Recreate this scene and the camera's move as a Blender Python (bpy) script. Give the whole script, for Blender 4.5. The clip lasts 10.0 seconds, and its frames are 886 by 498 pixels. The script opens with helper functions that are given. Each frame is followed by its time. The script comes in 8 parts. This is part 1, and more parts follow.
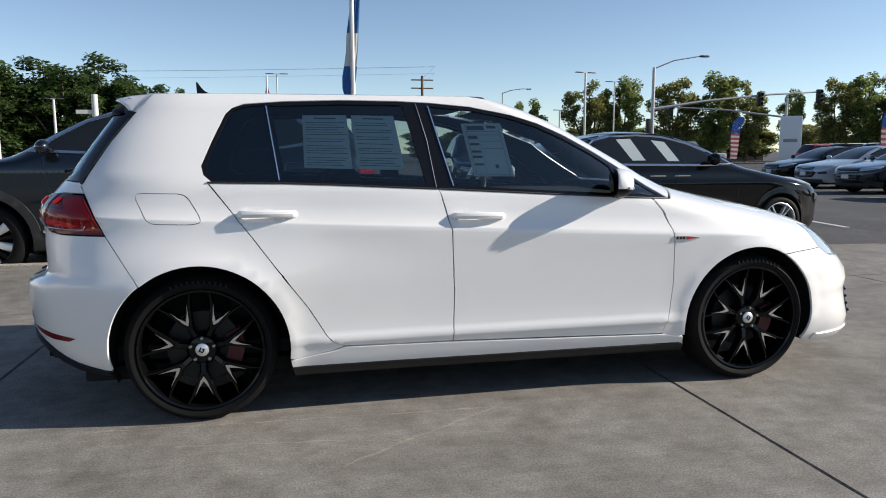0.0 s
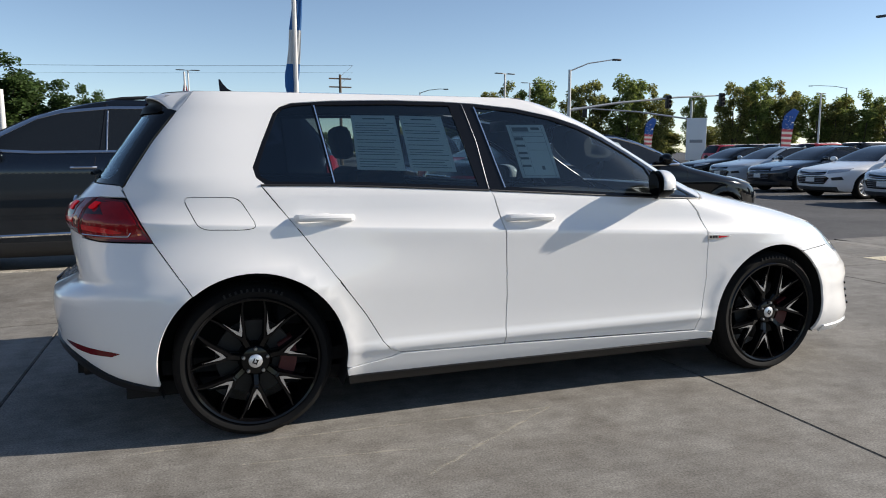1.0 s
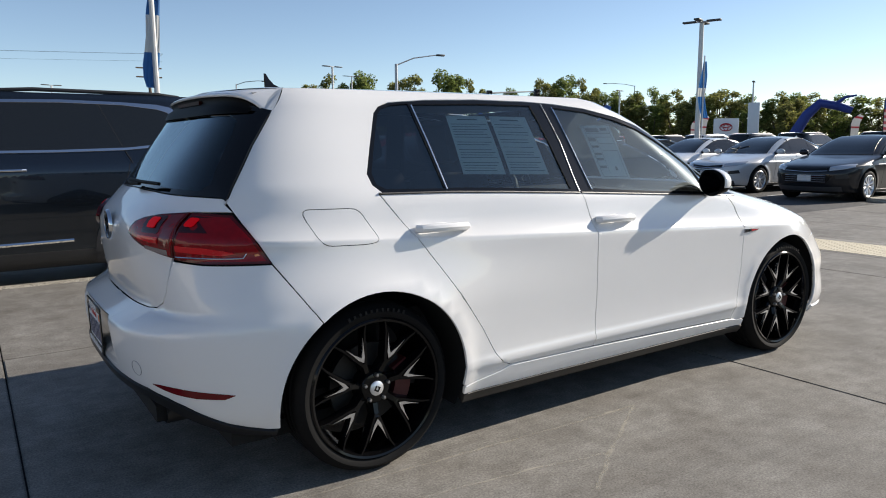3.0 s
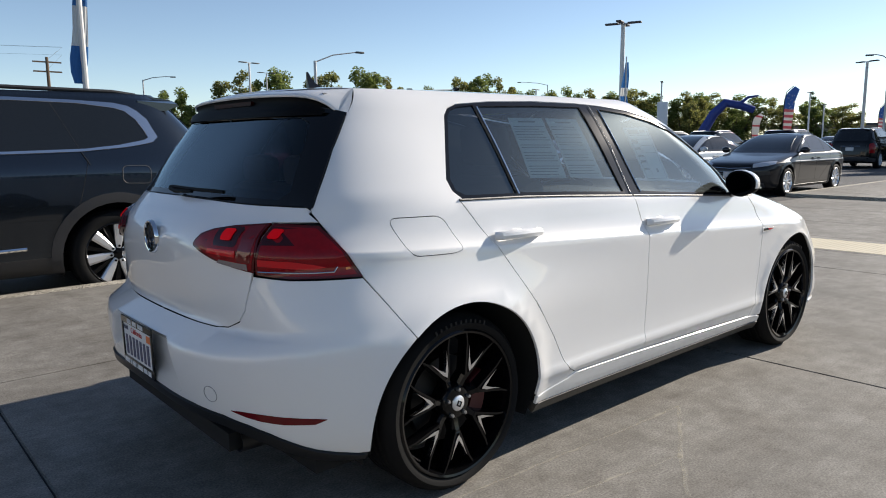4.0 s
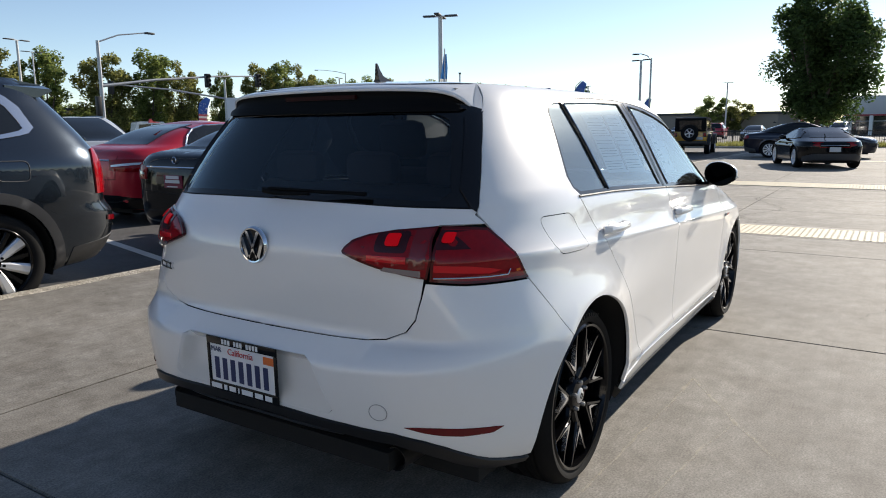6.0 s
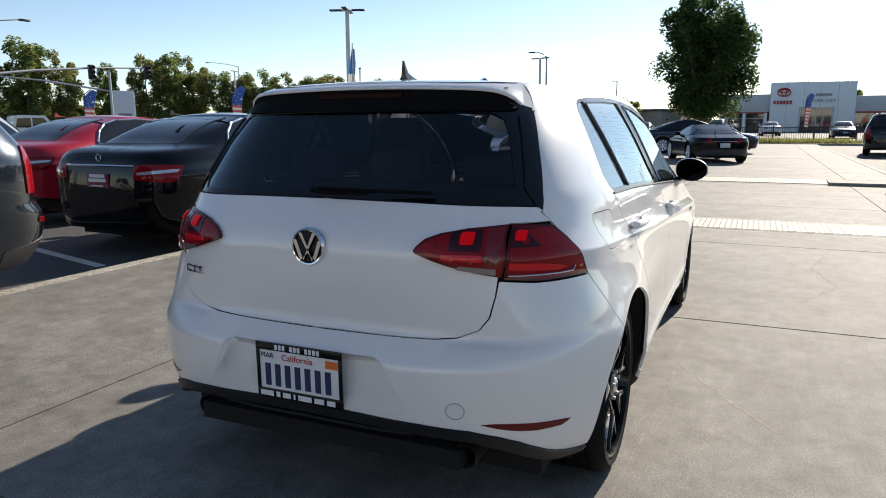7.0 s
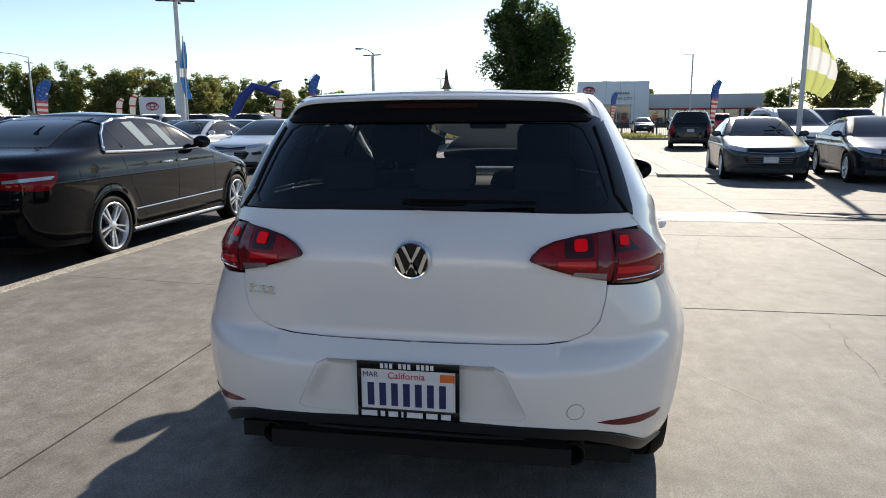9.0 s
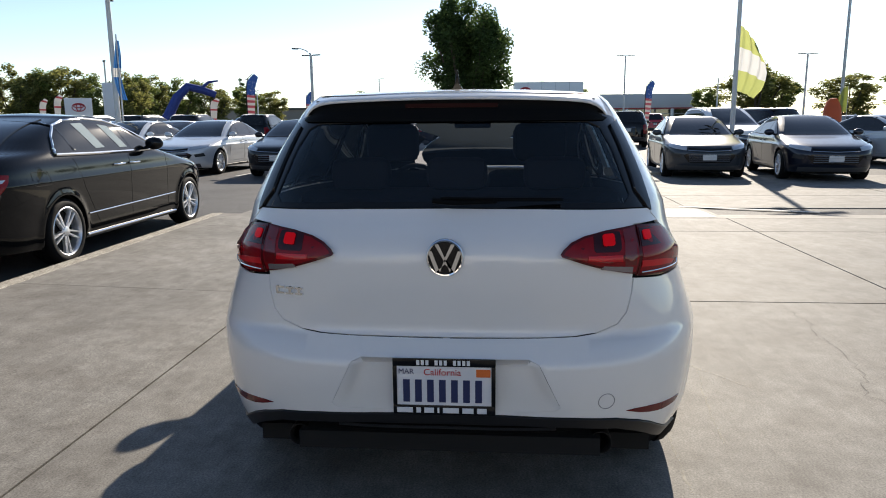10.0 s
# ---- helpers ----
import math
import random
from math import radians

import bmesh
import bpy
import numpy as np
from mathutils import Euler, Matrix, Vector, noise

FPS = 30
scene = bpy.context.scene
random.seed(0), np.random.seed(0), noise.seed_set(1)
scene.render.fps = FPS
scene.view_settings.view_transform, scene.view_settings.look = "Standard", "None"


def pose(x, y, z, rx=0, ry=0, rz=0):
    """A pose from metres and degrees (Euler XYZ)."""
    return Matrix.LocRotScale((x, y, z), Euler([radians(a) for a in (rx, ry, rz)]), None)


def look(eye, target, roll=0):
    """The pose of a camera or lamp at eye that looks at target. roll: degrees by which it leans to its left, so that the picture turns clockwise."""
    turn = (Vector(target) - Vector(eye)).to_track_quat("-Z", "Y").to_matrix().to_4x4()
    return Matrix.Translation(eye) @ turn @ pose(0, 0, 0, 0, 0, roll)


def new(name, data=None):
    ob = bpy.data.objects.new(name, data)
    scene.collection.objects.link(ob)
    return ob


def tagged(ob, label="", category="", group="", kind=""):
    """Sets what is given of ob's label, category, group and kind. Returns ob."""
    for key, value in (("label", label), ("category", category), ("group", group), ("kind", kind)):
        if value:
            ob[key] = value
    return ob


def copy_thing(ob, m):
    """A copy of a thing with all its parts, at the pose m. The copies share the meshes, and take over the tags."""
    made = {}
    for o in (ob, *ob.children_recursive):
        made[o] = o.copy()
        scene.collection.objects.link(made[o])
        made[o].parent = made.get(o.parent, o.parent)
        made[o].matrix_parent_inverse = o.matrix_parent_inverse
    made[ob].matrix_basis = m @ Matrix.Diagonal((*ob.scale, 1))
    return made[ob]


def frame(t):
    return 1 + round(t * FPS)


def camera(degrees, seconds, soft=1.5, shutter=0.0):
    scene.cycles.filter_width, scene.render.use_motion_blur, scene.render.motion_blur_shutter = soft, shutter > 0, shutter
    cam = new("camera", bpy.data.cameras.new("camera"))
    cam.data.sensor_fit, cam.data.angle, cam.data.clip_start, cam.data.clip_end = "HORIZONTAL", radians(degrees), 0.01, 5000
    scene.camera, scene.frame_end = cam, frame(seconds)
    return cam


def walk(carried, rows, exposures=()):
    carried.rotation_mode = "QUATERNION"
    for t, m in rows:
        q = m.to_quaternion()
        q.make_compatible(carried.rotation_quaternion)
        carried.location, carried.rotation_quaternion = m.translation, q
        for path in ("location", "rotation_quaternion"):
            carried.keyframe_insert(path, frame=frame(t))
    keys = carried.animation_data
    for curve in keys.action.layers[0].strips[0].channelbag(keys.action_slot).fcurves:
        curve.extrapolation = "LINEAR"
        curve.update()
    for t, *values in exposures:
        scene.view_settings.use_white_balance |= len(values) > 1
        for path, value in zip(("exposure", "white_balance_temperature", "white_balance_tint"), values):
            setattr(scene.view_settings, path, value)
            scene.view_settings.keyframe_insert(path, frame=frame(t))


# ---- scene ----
cam = camera(64.5, 10.0, soft=1.0)
PATH = [
    (0, (0.389, -3.901, 1.148), (0.809, -1.965, 0.877), -0.2),
    (0.5, (0.093, -3.814, 1.145), (0.63, -1.907, 0.872), -0.1),
    (1, (-0.192, -3.699, 1.158), (0.461, -1.828, 0.885), -0.1),
    (1.5, (-0.454, -3.553, 1.169), (0.305, -1.723, 0.893), -0.3),
    (2, (-0.714, -3.386, 1.184), (0.171, -1.614, 0.905), -0.3),
    (2.5, (-0.962, -3.223, 1.191), (0.044, -1.518, 0.903), -0.4),
    (4, (-1.586, -2.585, 1.228), (-0.289, -1.093, 0.926), -0.6),
    (4.5, (-1.784, -2.376, 1.234), (-0.387, -0.978, 0.924), -0.6),
    (5, (-1.982, -2.163, 1.245), (-0.488, -0.871, 0.929), -0.6),
    (5.5, (-2.14, -1.937, 1.258), (-0.559, -0.756, 0.931), -0.6),
    (7, (-2.531, -1.266, 1.279), (-0.734, -0.462, 0.927), -0.2),
    (7.5, (-2.625, -1.054, 1.29), (-0.78, -0.368, 0.934), -0.4),
    (8, (-2.696, -0.843, 1.3), (-0.811, -0.282, 0.937), -0.4),
    (8.5, (-2.757, -0.646, 1.313), (-0.841, -0.202, 0.949), -0.3),
    (9, (-2.796, -0.455, 1.329), (-0.858, -0.12, 0.964), -0.3),
    (9.5, (-2.839, -0.297, 1.325), (-0.889, -0.049, 0.96), -0.4),
    (10, (-2.868, -0.172, 1.328), (-0.908, -0.009, 0.963), -0.5),
]
walk(cam, [(t, look(eye, target, roll)) for t, eye, target, roll in PATH],
     exposures=[(0, .41, 7050, 10), (2.5, .45, 7100, 10), (5.5, .49, 7200, 10), (8, .62, 7350, 10), (10, .67, 7400, 10)])

# ---- light: low sun ahead of the car and to its right, clear sky ----
SUN_AZ, SUN_EL = -11.7, 26.0          # degrees; azimuth from +x towards +y
world = bpy.data.worlds.new("sky")
scene.world = world
world.use_nodes = True
wn = world.node_tree
sky = wn.nodes.new("ShaderNodeTexSky")
sky.sky_type = "NISHITA"
sky.sun_disc = False
sky.sun_elevation = radians(SUN_EL)
sky.sun_rotation = radians(90 - SUN_AZ)
sky.air_density, sky.dust_density, sky.ozone_density = 0.72, 0.12, 2.0
wn.nodes["Background"].inputs["Strength"].default_value = 0.116
wn.links.new(sky.outputs["Color"], wn.nodes["Background"].inputs["Color"])
sun_data = bpy.data.lights.new("sun", "SUN")
sun_data.energy, sun_data.angle, sun_data.color = 5.0, radians(0.53), (1.0, 0.955, 0.90)
sun = new("sun", sun_data)
sun_way = Vector((math.cos(radians(SUN_EL)) * math.cos(radians(SUN_AZ)), math.cos(radians(SUN_EL)) * math.sin(radians(SUN_AZ)), math.sin(radians(SUN_EL))))
sun.matrix_world = look(sun_way * 60, (0, 0, 0))


# ---- materials ----
def material(name, colour, rough=0.5, metal=0.0, coat=0.0, vary=0.0, scale=6.0, bump=0.0, bump_scale=80.0, spec=0.5, emit=0.0, rvary=0.0):
    m = bpy.data.materials.new(name)
    m.use_nodes = True
    t = m.node_tree
    b = t.nodes["Principled BSDF"]
    b.inputs["Base Color"].default_value = (*colour, 1)
    b.inputs["Roughness"].default_value = rough
    b.inputs["Metallic"].default_value = metal
    b.inputs["Coat Weight"].default_value = coat
    b.inputs["Coat Roughness"].default_value = 0.03
    b.inputs["Specular IOR Level"].default_value = spec
    if emit:
        b.inputs["Emission Color"].default_value = (*colour, 1)
        b.inputs["Emission Strength"].default_value = emit
    if vary or bump or rvary:
        co = t.nodes.new("ShaderNodeTexCoord")
    if vary or rvary:
        n1 = t.nodes.new("ShaderNodeTexNoise")
        n1.inputs["Scale"].default_value, n1.inputs["Detail"].default_value, n1.inputs["Roughness"].default_value = scale, 6, 0.65
        t.links.new(co.outputs["Object"], n1.inputs["Vector"])
    if vary:
        mix = t.nodes.new("ShaderNodeMix")
        mix.data_type = "RGBA"
        mix.inputs["A"].default_value = (*[c * (1 - vary) for c in colour], 1)
        mix.inputs["B"].default_value = (*[min(1, c * (1 + vary)) for c in colour], 1)
        t.links.new(n1.outputs["Fac"], mix.inputs["Factor"])
        t.links.new(mix.outputs["Result"], b.inputs["Base Color"])
    if rvary:
        mr = t.nodes.new("ShaderNodeMapRange")
        mr.inputs["To Min"].default_value, mr.inputs["To Max"].default_value = max(0, rough - rvary), min(1, rough + rvary)
        t.links.new(n1.outputs["Fac"], mr.inputs["Value"])
        t.links.new(mr.outputs["Result"], b.inputs["Roughness"])
    if bump:
        n2 = t.nodes.new("ShaderNodeTexNoise")
        n2.inputs["Scale"].default_value, n2.inputs["Detail"].default_value = bump_scale, 4
        bm_ = t.nodes.new("ShaderNodeBump")
        bm_.inputs["Strength"].default_value, bm_.inputs["Distance"].default_value = bump, 0.01
        t.links.new(co.outputs["Object"], n2.inputs["Vector"])
        t.links.new(n2.outputs["Fac"], bm_.inputs["Height"])
        t.links.new(bm_.outputs["Normal"], b.inputs["Normal"])
    return m


def paint(name, colour, metal=0.0, rough=0.35, coat=0.9):
    return material(name, colour, rough, metal, coat=coat, vary=0.03, scale=2.0, spec=0.5 if max(colour) > 0.1 else 0.08)


def glass(name, tint, haze=0.0, ior=1.5):
    """A thin tinted pane: light passes dimmed by the tint, and the face mirrors by Fresnel. haze: share of the mirror dulled by dust."""
    m = bpy.data.materials.new(name)
    m.use_nodes = True
    t = m.node_tree
    t.nodes.remove(t.nodes["Principled BSDF"])
    out = t.nodes["Material Output"]
    tr, gl, gd = t.nodes.new("ShaderNodeBsdfTransparent"), t.nodes.new("ShaderNodeBsdfGlossy"), t.nodes.new("ShaderNodeBsdfGlossy")
    fr, mix, mg = t.nodes.new("ShaderNodeFresnel"), t.nodes.new("ShaderNodeMixShader"), t.nodes.new("ShaderNodeMixShader")
    tr.inputs["Color"].default_value = (*tint, 1)
    gl.inputs["Roughness"].default_value = 0.0
    gl.inputs["Color"].default_value = gd.inputs["Color"].default_value = (.82, .95, 1.0, 1)
    gd.inputs["Roughness"].default_value = 0.32
    mg.inputs["Fac"].default_value = haze
    fr.inputs["IOR"].default_value = ior
    t.links.new(gl.outputs["BSDF"], mg.inputs[1])
    t.links.new(gd.outputs["BSDF"], mg.inputs[2])
    two, one, div = [t.nodes.new("ShaderNodeMath") for _ in range(3)]
    two.operation, one.operation, div.operation = "MULTIPLY", "ADD", "DIVIDE"
    two.inputs[1].default_value = 2.0
    one.inputs[1].default_value = 1.0
    t.links.new(fr.outputs["Fac"], two.inputs[0])
    t.links.new(fr.outputs["Fac"], one.inputs[0])
    t.links.new(two.outputs[0], div.inputs[0])
    t.links.new(one.outputs[0], div.inputs[1])
    t.links.new(div.outputs[0], mix.inputs["Fac"])
    t.links.new(tr.outputs["BSDF"], mix.inputs[1])
    t.links.new(mg.outputs["Shader"], mix.inputs[2])
    t.links.new(mix.outputs["Shader"], out.inputs["Surface"])
    return m


WHITE = paint("white_paint", (0.80, 0.795, 0.79), rough=0.3, coat=1.0)
BLACK_GLOSS = material("gloss_black", (0.006, 0.006, 0.007), 0.12, coat=0.2, spec=.3)
BLACK_SATIN = material("satin_black_plastic", (0.018, 0.018, 0.019), 0.45, bump=0.15, bump_scale=600)
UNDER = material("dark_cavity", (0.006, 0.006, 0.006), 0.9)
RUBBER = material("tyre_rubber", (0.007, 0.007, 0.0073), 0.7, vary=0.25, scale=30, bump=0.1, bump_scale=300, spec=.14)
RUBBER_MARK = material("raised_tyre_lettering", (0.012, 0.012, 0.0125), 0.5, spec=.2)
RIM_BLACK = material("gloss_black_alloy", (0.003, 0.003, 0.0035), 0.10, spec=.28)
RIM_CUT = material("machined_alloy", (0.72, 0.73, 0.75), 0.24, metal=1.0)
ALLOY = material("silver_alloy", (0.78, 0.79, 0.81), 0.36, metal=.85)
CHROME = material("chrome", (0.75, 0.76, 0.78), 0.06, metal=1.0)
STEEL = material("brushed_steel", (0.35, 0.35, 0.36), 0.35, metal=1.0)
BRAKE_RED = material("red_brake_caliper", (0.07, 0.003, 0.003), 0.5)
GLASS = glass("tinted_glass", (0.58, 0.66, 0.67), 0.06, 1.52)
GLASS_DARK = glass("privacy_glass", (0.16, 0.17, 0.19), 0.06, 1.52)
GLASS_CLEAR = glass("windscreen_glass", (0.86, 0.92, 0.91))
LENS_RED = material("red_lamp_lens", (0.24, 0.003, 0.007), 0.05, vary=0.35, scale=40, spec=.3)
LENS_DARK = material("smoked_red_lens", (0.08, 0.002, 0.003), 0.08, spec=.4)
LENS_SMOKE = material("black_lamp_bezel", (.035, .002, .004), .10, spec=.4)
LENS_OFF = material("unlit_high_brake_lamp", (.022, .0015, .0015), .4, spec=.1)
BLACK_DULL = material("dull_black_plastic", (.005, .005, .005), .5, spec=.06)
LIP_BLACK = material("satin_black_lip", (.012, .012, .013), .38, spec=.35)
LENS_DEEP = material("deep_red_lamp", (.15, .002, .004), .1, coat=.4)
LENS_GLOW = material("bright_red_reflector", (0.62, 0.010, 0.016), 0.12, spec=.4)
# unlit reflector cells: weak emission stands in for the light they throw back
LENS_RETRO = material("glowing_red_reflector_cell", (0.42, 0.003, 0.008), 0.3, spec=.1, emit=.28)
LENS_CLEAR = material("clear_lamp_lens", (0.55, 0.57, 0.60), 0.08, coat=1.0, metal=0.4)
HEADLAMP = material("headlamp_lens", (.36, .38, .40), .08, coat=1.0)
LAMP_SILVER = material("silver_lamp_strip", (.28, .24, .25), .2, metal=.6)
REFLECTOR = material("dark_red_reflector", (.13, .003, .006), .12, spec=.4)
LENS_AMBER = material("amber_marker_lens", (0.75, 0.16, 0.01), 0.12, coat=1.0)
PAPER = material("window_sheet_paper", (0.80, 0.82, 0.79), 0.8, vary=0.05, scale=8)
INK = material("printed_ink", (0.16, 0.18, 0.18), 0.8)
CLOTH = material("charcoal_seat_cloth", (0.018, 0.018, 0.02), 0.9, bump=0.2, bump_scale=400)
PLATE_WHITE = material("plate_white", (0.72, 0.73, 0.75), 0.4)
PLATE_BLUE = material("plate_dark_blue", (0.02, 0.03, 0.10), 0.4)
PLATE_RED = material("plate_red_script", (0.5, 0.02, 0.03), 0.4)
ORANGE = material("orange_sticker", (0.75, 0.16, 0.03), 0.5)
BADGE_RED = material("red_badge_enamel", (0.5, 0.01, 0.02), 0.2)


# ---- mesh helpers ----
def make(name, verts, faces, mat, parent=None, label="", smooth=False, normals=None):
    me = bpy.data.meshes.new(name)
    me.from_pydata([tuple(v) for v in verts], [], [tuple(f) for f in faces])
    me.materials.append(mat)
    if smooth or normals is not None:
        me.shade_smooth()
    if normals is not None:
        me.normals_split_custom_set_from_vertices([tuple(n) for n in normals])
    ob = new(name, me)
    if parent is not None:
        ob.parent = parent
    if label:
        ob["label"] = label
    return ob


def part(name, bm, mat, parent=None, label="", smooth=True, angle=35):
    """Links a bmesh as one mesh object under a thing or a part."""
    bmesh.ops.recalc_face_normals(bm, faces=bm.faces[:])
    for e in bm.edges:
        if len(e.link_faces) == 2 and e.calc_face_angle(0) > radians(angle):
            e.smooth = False
    for f in bm.faces:
        f.smooth = smooth
    me = bpy.data.meshes.new(name)
    bm.to_mesh(me)
    bm.free()
    me.materials.append(mat)
    ob = new(name, me)
    if parent is not None:
        ob.parent = parent
    if label:
        ob["label"] = label
    return ob


def thing(name, label, category, m=None, group="", kind=""):
    ob = new(name)
    ob.empty_display_size = 0.1
    if m is not None:
        ob.matrix_world = m
    return tagged(ob, label, category, group, kind)


def box(bm, x0, x1, y0, y1, z0, z1, m=None, bevel=0.0):
    r = bmesh.ops.create_cube(bm, size=1.0)
    vs = r["verts"]
    for v in vs:
        v.co = Vector(((x0 + x1) / 2 + v.co.x * (x1 - x0), (y0 + y1) / 2 + v.co.y * (y1 - y0), (z0 + z1) / 2 + v.co.z * (z1 - z0)))
    if bevel:
        es = list({e for v in vs for e in v.link_edges})
        vs = list({v for f in bmesh.ops.bevel(bm, geom=es, offset=bevel, segments=2, affect="EDGES", profile=0.5)["faces"] for v in f.verts} | {v for v in vs if v.is_valid})
    if m is not None:
        bmesh.ops.transform(bm, matrix=m, verts=[v for v in vs if v.is_valid])
    return bm


def boxes(*rows, bevel=0.0):
    bm = bmesh.new()
    for r in rows:
        box(bm, *r, bevel=bevel)
    return bm


def tube(pts, r, sides=8, r_end=None, closed=False, flat=None):
    """A round bar along points. flat: scale of the second axis."""
    bm = bmesh.new()
    pts = [Vector(p) for p in pts]
    n = len(pts)
    rings = []
    up = Vector((0.013, 0.017, 1))
    for i, p in enumerate(pts):
        a, b = pts[(i - 1) % n if closed else max(0, i - 1)], pts[(i + 1) % n if closed else min(n - 1, i + 1)]
        d = (b - a).normalized()
        s = d.cross(up)
        if s.length < 1e-3:
            s = d.cross(Vector((1, 0, 0)))
        s.normalize()
        w = s.cross(d)
        rr = r if r_end is None else r + (r_end - r) * i / max(1, n - 1)
        rings.append([bm.verts.new(p + rr * (math.cos(6.28318 * k / sides) * s + (flat or 1) * math.sin(6.28318 * k / sides) * w)) for k in range(sides)])
    for i in range(n if closed else n - 1):
        q, q2 = rings[i], rings[(i + 1) % n]
        for k in range(sides):
            bm.faces.new((q[k], q[(k + 1) % sides], q2[(k + 1) % sides], q2[k]))
    if not closed:
        bm.faces.new(rings[0][::-1])
        bm.faces.new(rings[-1])
    return bm


def lathe(profile, sides=48, bm=None, m=None):
    """Turns (radius, height) pairs about the y axis (height along -y, so that a wheel's face looks to -y)."""
    bm = bm or bmesh.new()
    rings = []
    for r, h in profile:
        rings.append([bm.verts.new((m or Matrix()) @ Vector((r * math.cos(6.283185 * k / sides), -h, r * math.sin(6.283185 * k / sides)))) for k in range(sides)])
    for a, b in zip(rings, rings[1:]):
        for k in range(sides):
            bm.faces.new((a[k], a[(k + 1) % sides], b[(k + 1) % sides], b[k]))
    return bm


def prism(poly, h0, h1, axis="y"):
    """A plate: a polygon in (x, z) between two y's, (y, z) between two x's, or (x, y) between two z's."""
    bm = bmesh.new()
    put = {"y": lambda a, b, h: (a, h, b), "x": lambda a, b, h: (h, a, b), "z": lambda a, b, h: (a, b, h)}[axis]
    lo, hi = [bm.verts.new(put(a, b, h0)) for a, b in poly], [bm.verts.new(put(a, b, h1)) for a, b in poly]
    n = len(poly)
    bm.faces.new(lo)
    bm.faces.new(hi[::-1])
    for i in range(n):
        bm.faces.new((lo[i], hi[i], hi[(i + 1) % n], lo[(i + 1) % n]))
    return bm


def words(name, text, size, mat, m, parent=None, depth=0.002, align="CENTER"):
    cu = bpy.data.curves.new(name, "FONT")
    cu.body, cu.size, cu.extrude, cu.align_x, cu.align_y = text, size, depth, align, "CENTER"
    cu.materials.append(mat)
    ob = new(name, cu)
    ob.matrix_world = m
    if parent is not None:
        ob.parent = parent
    return ob


def pchip(table):
    """A smooth curve through rising (x, value) pairs without overshoot."""
    X, Y = np.array([a for a, _ in table], float), np.array([b for _, b in table], float)
    h, d = np.diff(X), np.diff(Y) / np.diff(X)
    s = np.zeros(len(X))
    for i in range(1, len(X) - 1):
        if d[i - 1] * d[i] > 0:
            w1, w2 = 2 * h[i] + h[i - 1], h[i] + 2 * h[i - 1]
            s[i] = (w1 + w2) / (w1 / d[i - 1] + w2 / d[i])
    s[0], s[-1] = d[0], d[-1]
    X, Y, s = X.tolist(), Y.tolist(), s.tolist()

    def f(x):
        x = min(max(x, X[0]), X[-1])
        lo, hi = 0, len(X) - 1
        while hi - lo > 1:
            mid = (lo + hi) // 2
            if X[mid] <= x:
                lo = mid
            else:
                hi = mid
        H = X[lo + 1] - X[lo]
        t = (x - X[lo]) / H
        return (1 + 2 * t) * (1 - t) ** 2 * Y[lo] + t * (1 - t) ** 2 * H * s[lo] + t * t * (3 - 2 * t) * Y[lo + 1] + t * t * (t - 1) * H * s[lo + 1]
    return f


def inside(p, poly):
    x, y = p
    c = False
    n = len(poly)
    for i in range(n):
        (x1, y1), (x2, y2) = poly[i], poly[i - 1]
        if (y1 > y) != (y2 > y) and x < (x2 - x1) * (y - y1) / (y2 - y1) + x1:
            c = not c
    return c


def shrink(poly, g):
    """Moves each corner of a polygon inwards by g."""
    area = sum(poly[i - 1][0] * poly[i][1] - poly[i][0] * poly[i - 1][1] for i in range(len(poly)))
    sg = 1 if area > 0 else -1
    out = []
    n = len(poly)
    for i in range(n):
        a, b, c = Vector(poly[i - 1]), Vector(poly[i]), Vector(poly[(i + 1) % n])
        d1, d2 = (b - a), (c - b)
        if d1.length < 1e-9 or d2.length < 1e-9:
            out.append(tuple(b))
            continue
        d1.normalize()
        d2.normalize()
        n1, n2 = Vector((-d1.y, d1.x)), Vector((-d2.y, d2.x))
        k = n1 + n2
        q = max(0.35, 1 + n1.dot(n2))
        out.append(tuple(b + k * (sg * g / q)))
    return out


def dense(poly, step, closed=True):
    out = []
    n = len(poly)
    for i in range(n if closed else n - 1):
        a, b = Vector(poly[i]), Vector(poly[(i + 1) % n])
        k = max(1, math.ceil((b - a).length / step))
        out += [tuple(a.lerp(b, j / k)) for j in range(k)]
    if not closed:
        out.append(tuple(poly[-1]))
    return out


def rounded(poly, r, n=4):
    """Rounds every corner of a polygon."""
    out = []
    k = len(poly)
    for i in range(k):
        a, b, c = Vector(poly[i - 1]), Vector(poly[i]), Vector(poly[(i + 1) % k])
        r1, r2 = min(r, (a - b).length * 0.45), min(r, (c - b).length * 0.45)
        p, q = b + (a - b).normalized() * r1, b + (c - b).normalized() * r2
        for j in range(n + 1):
            t = j / n
            out.append(tuple((1 - t) ** 2 * p + 2 * t * (1 - t) * b + t * t * q))
    return out


def arc(cx, cz, r, a0, a1, n=16):
    return [(cx + r * math.cos(radians(a0 + (a1 - a0) * i / n)), cz + r * math.sin(radians(a0 + (a1 - a0) * i / n))) for i in range(n + 1)]


from mathutils.geometry import delaunay_2d_cdt


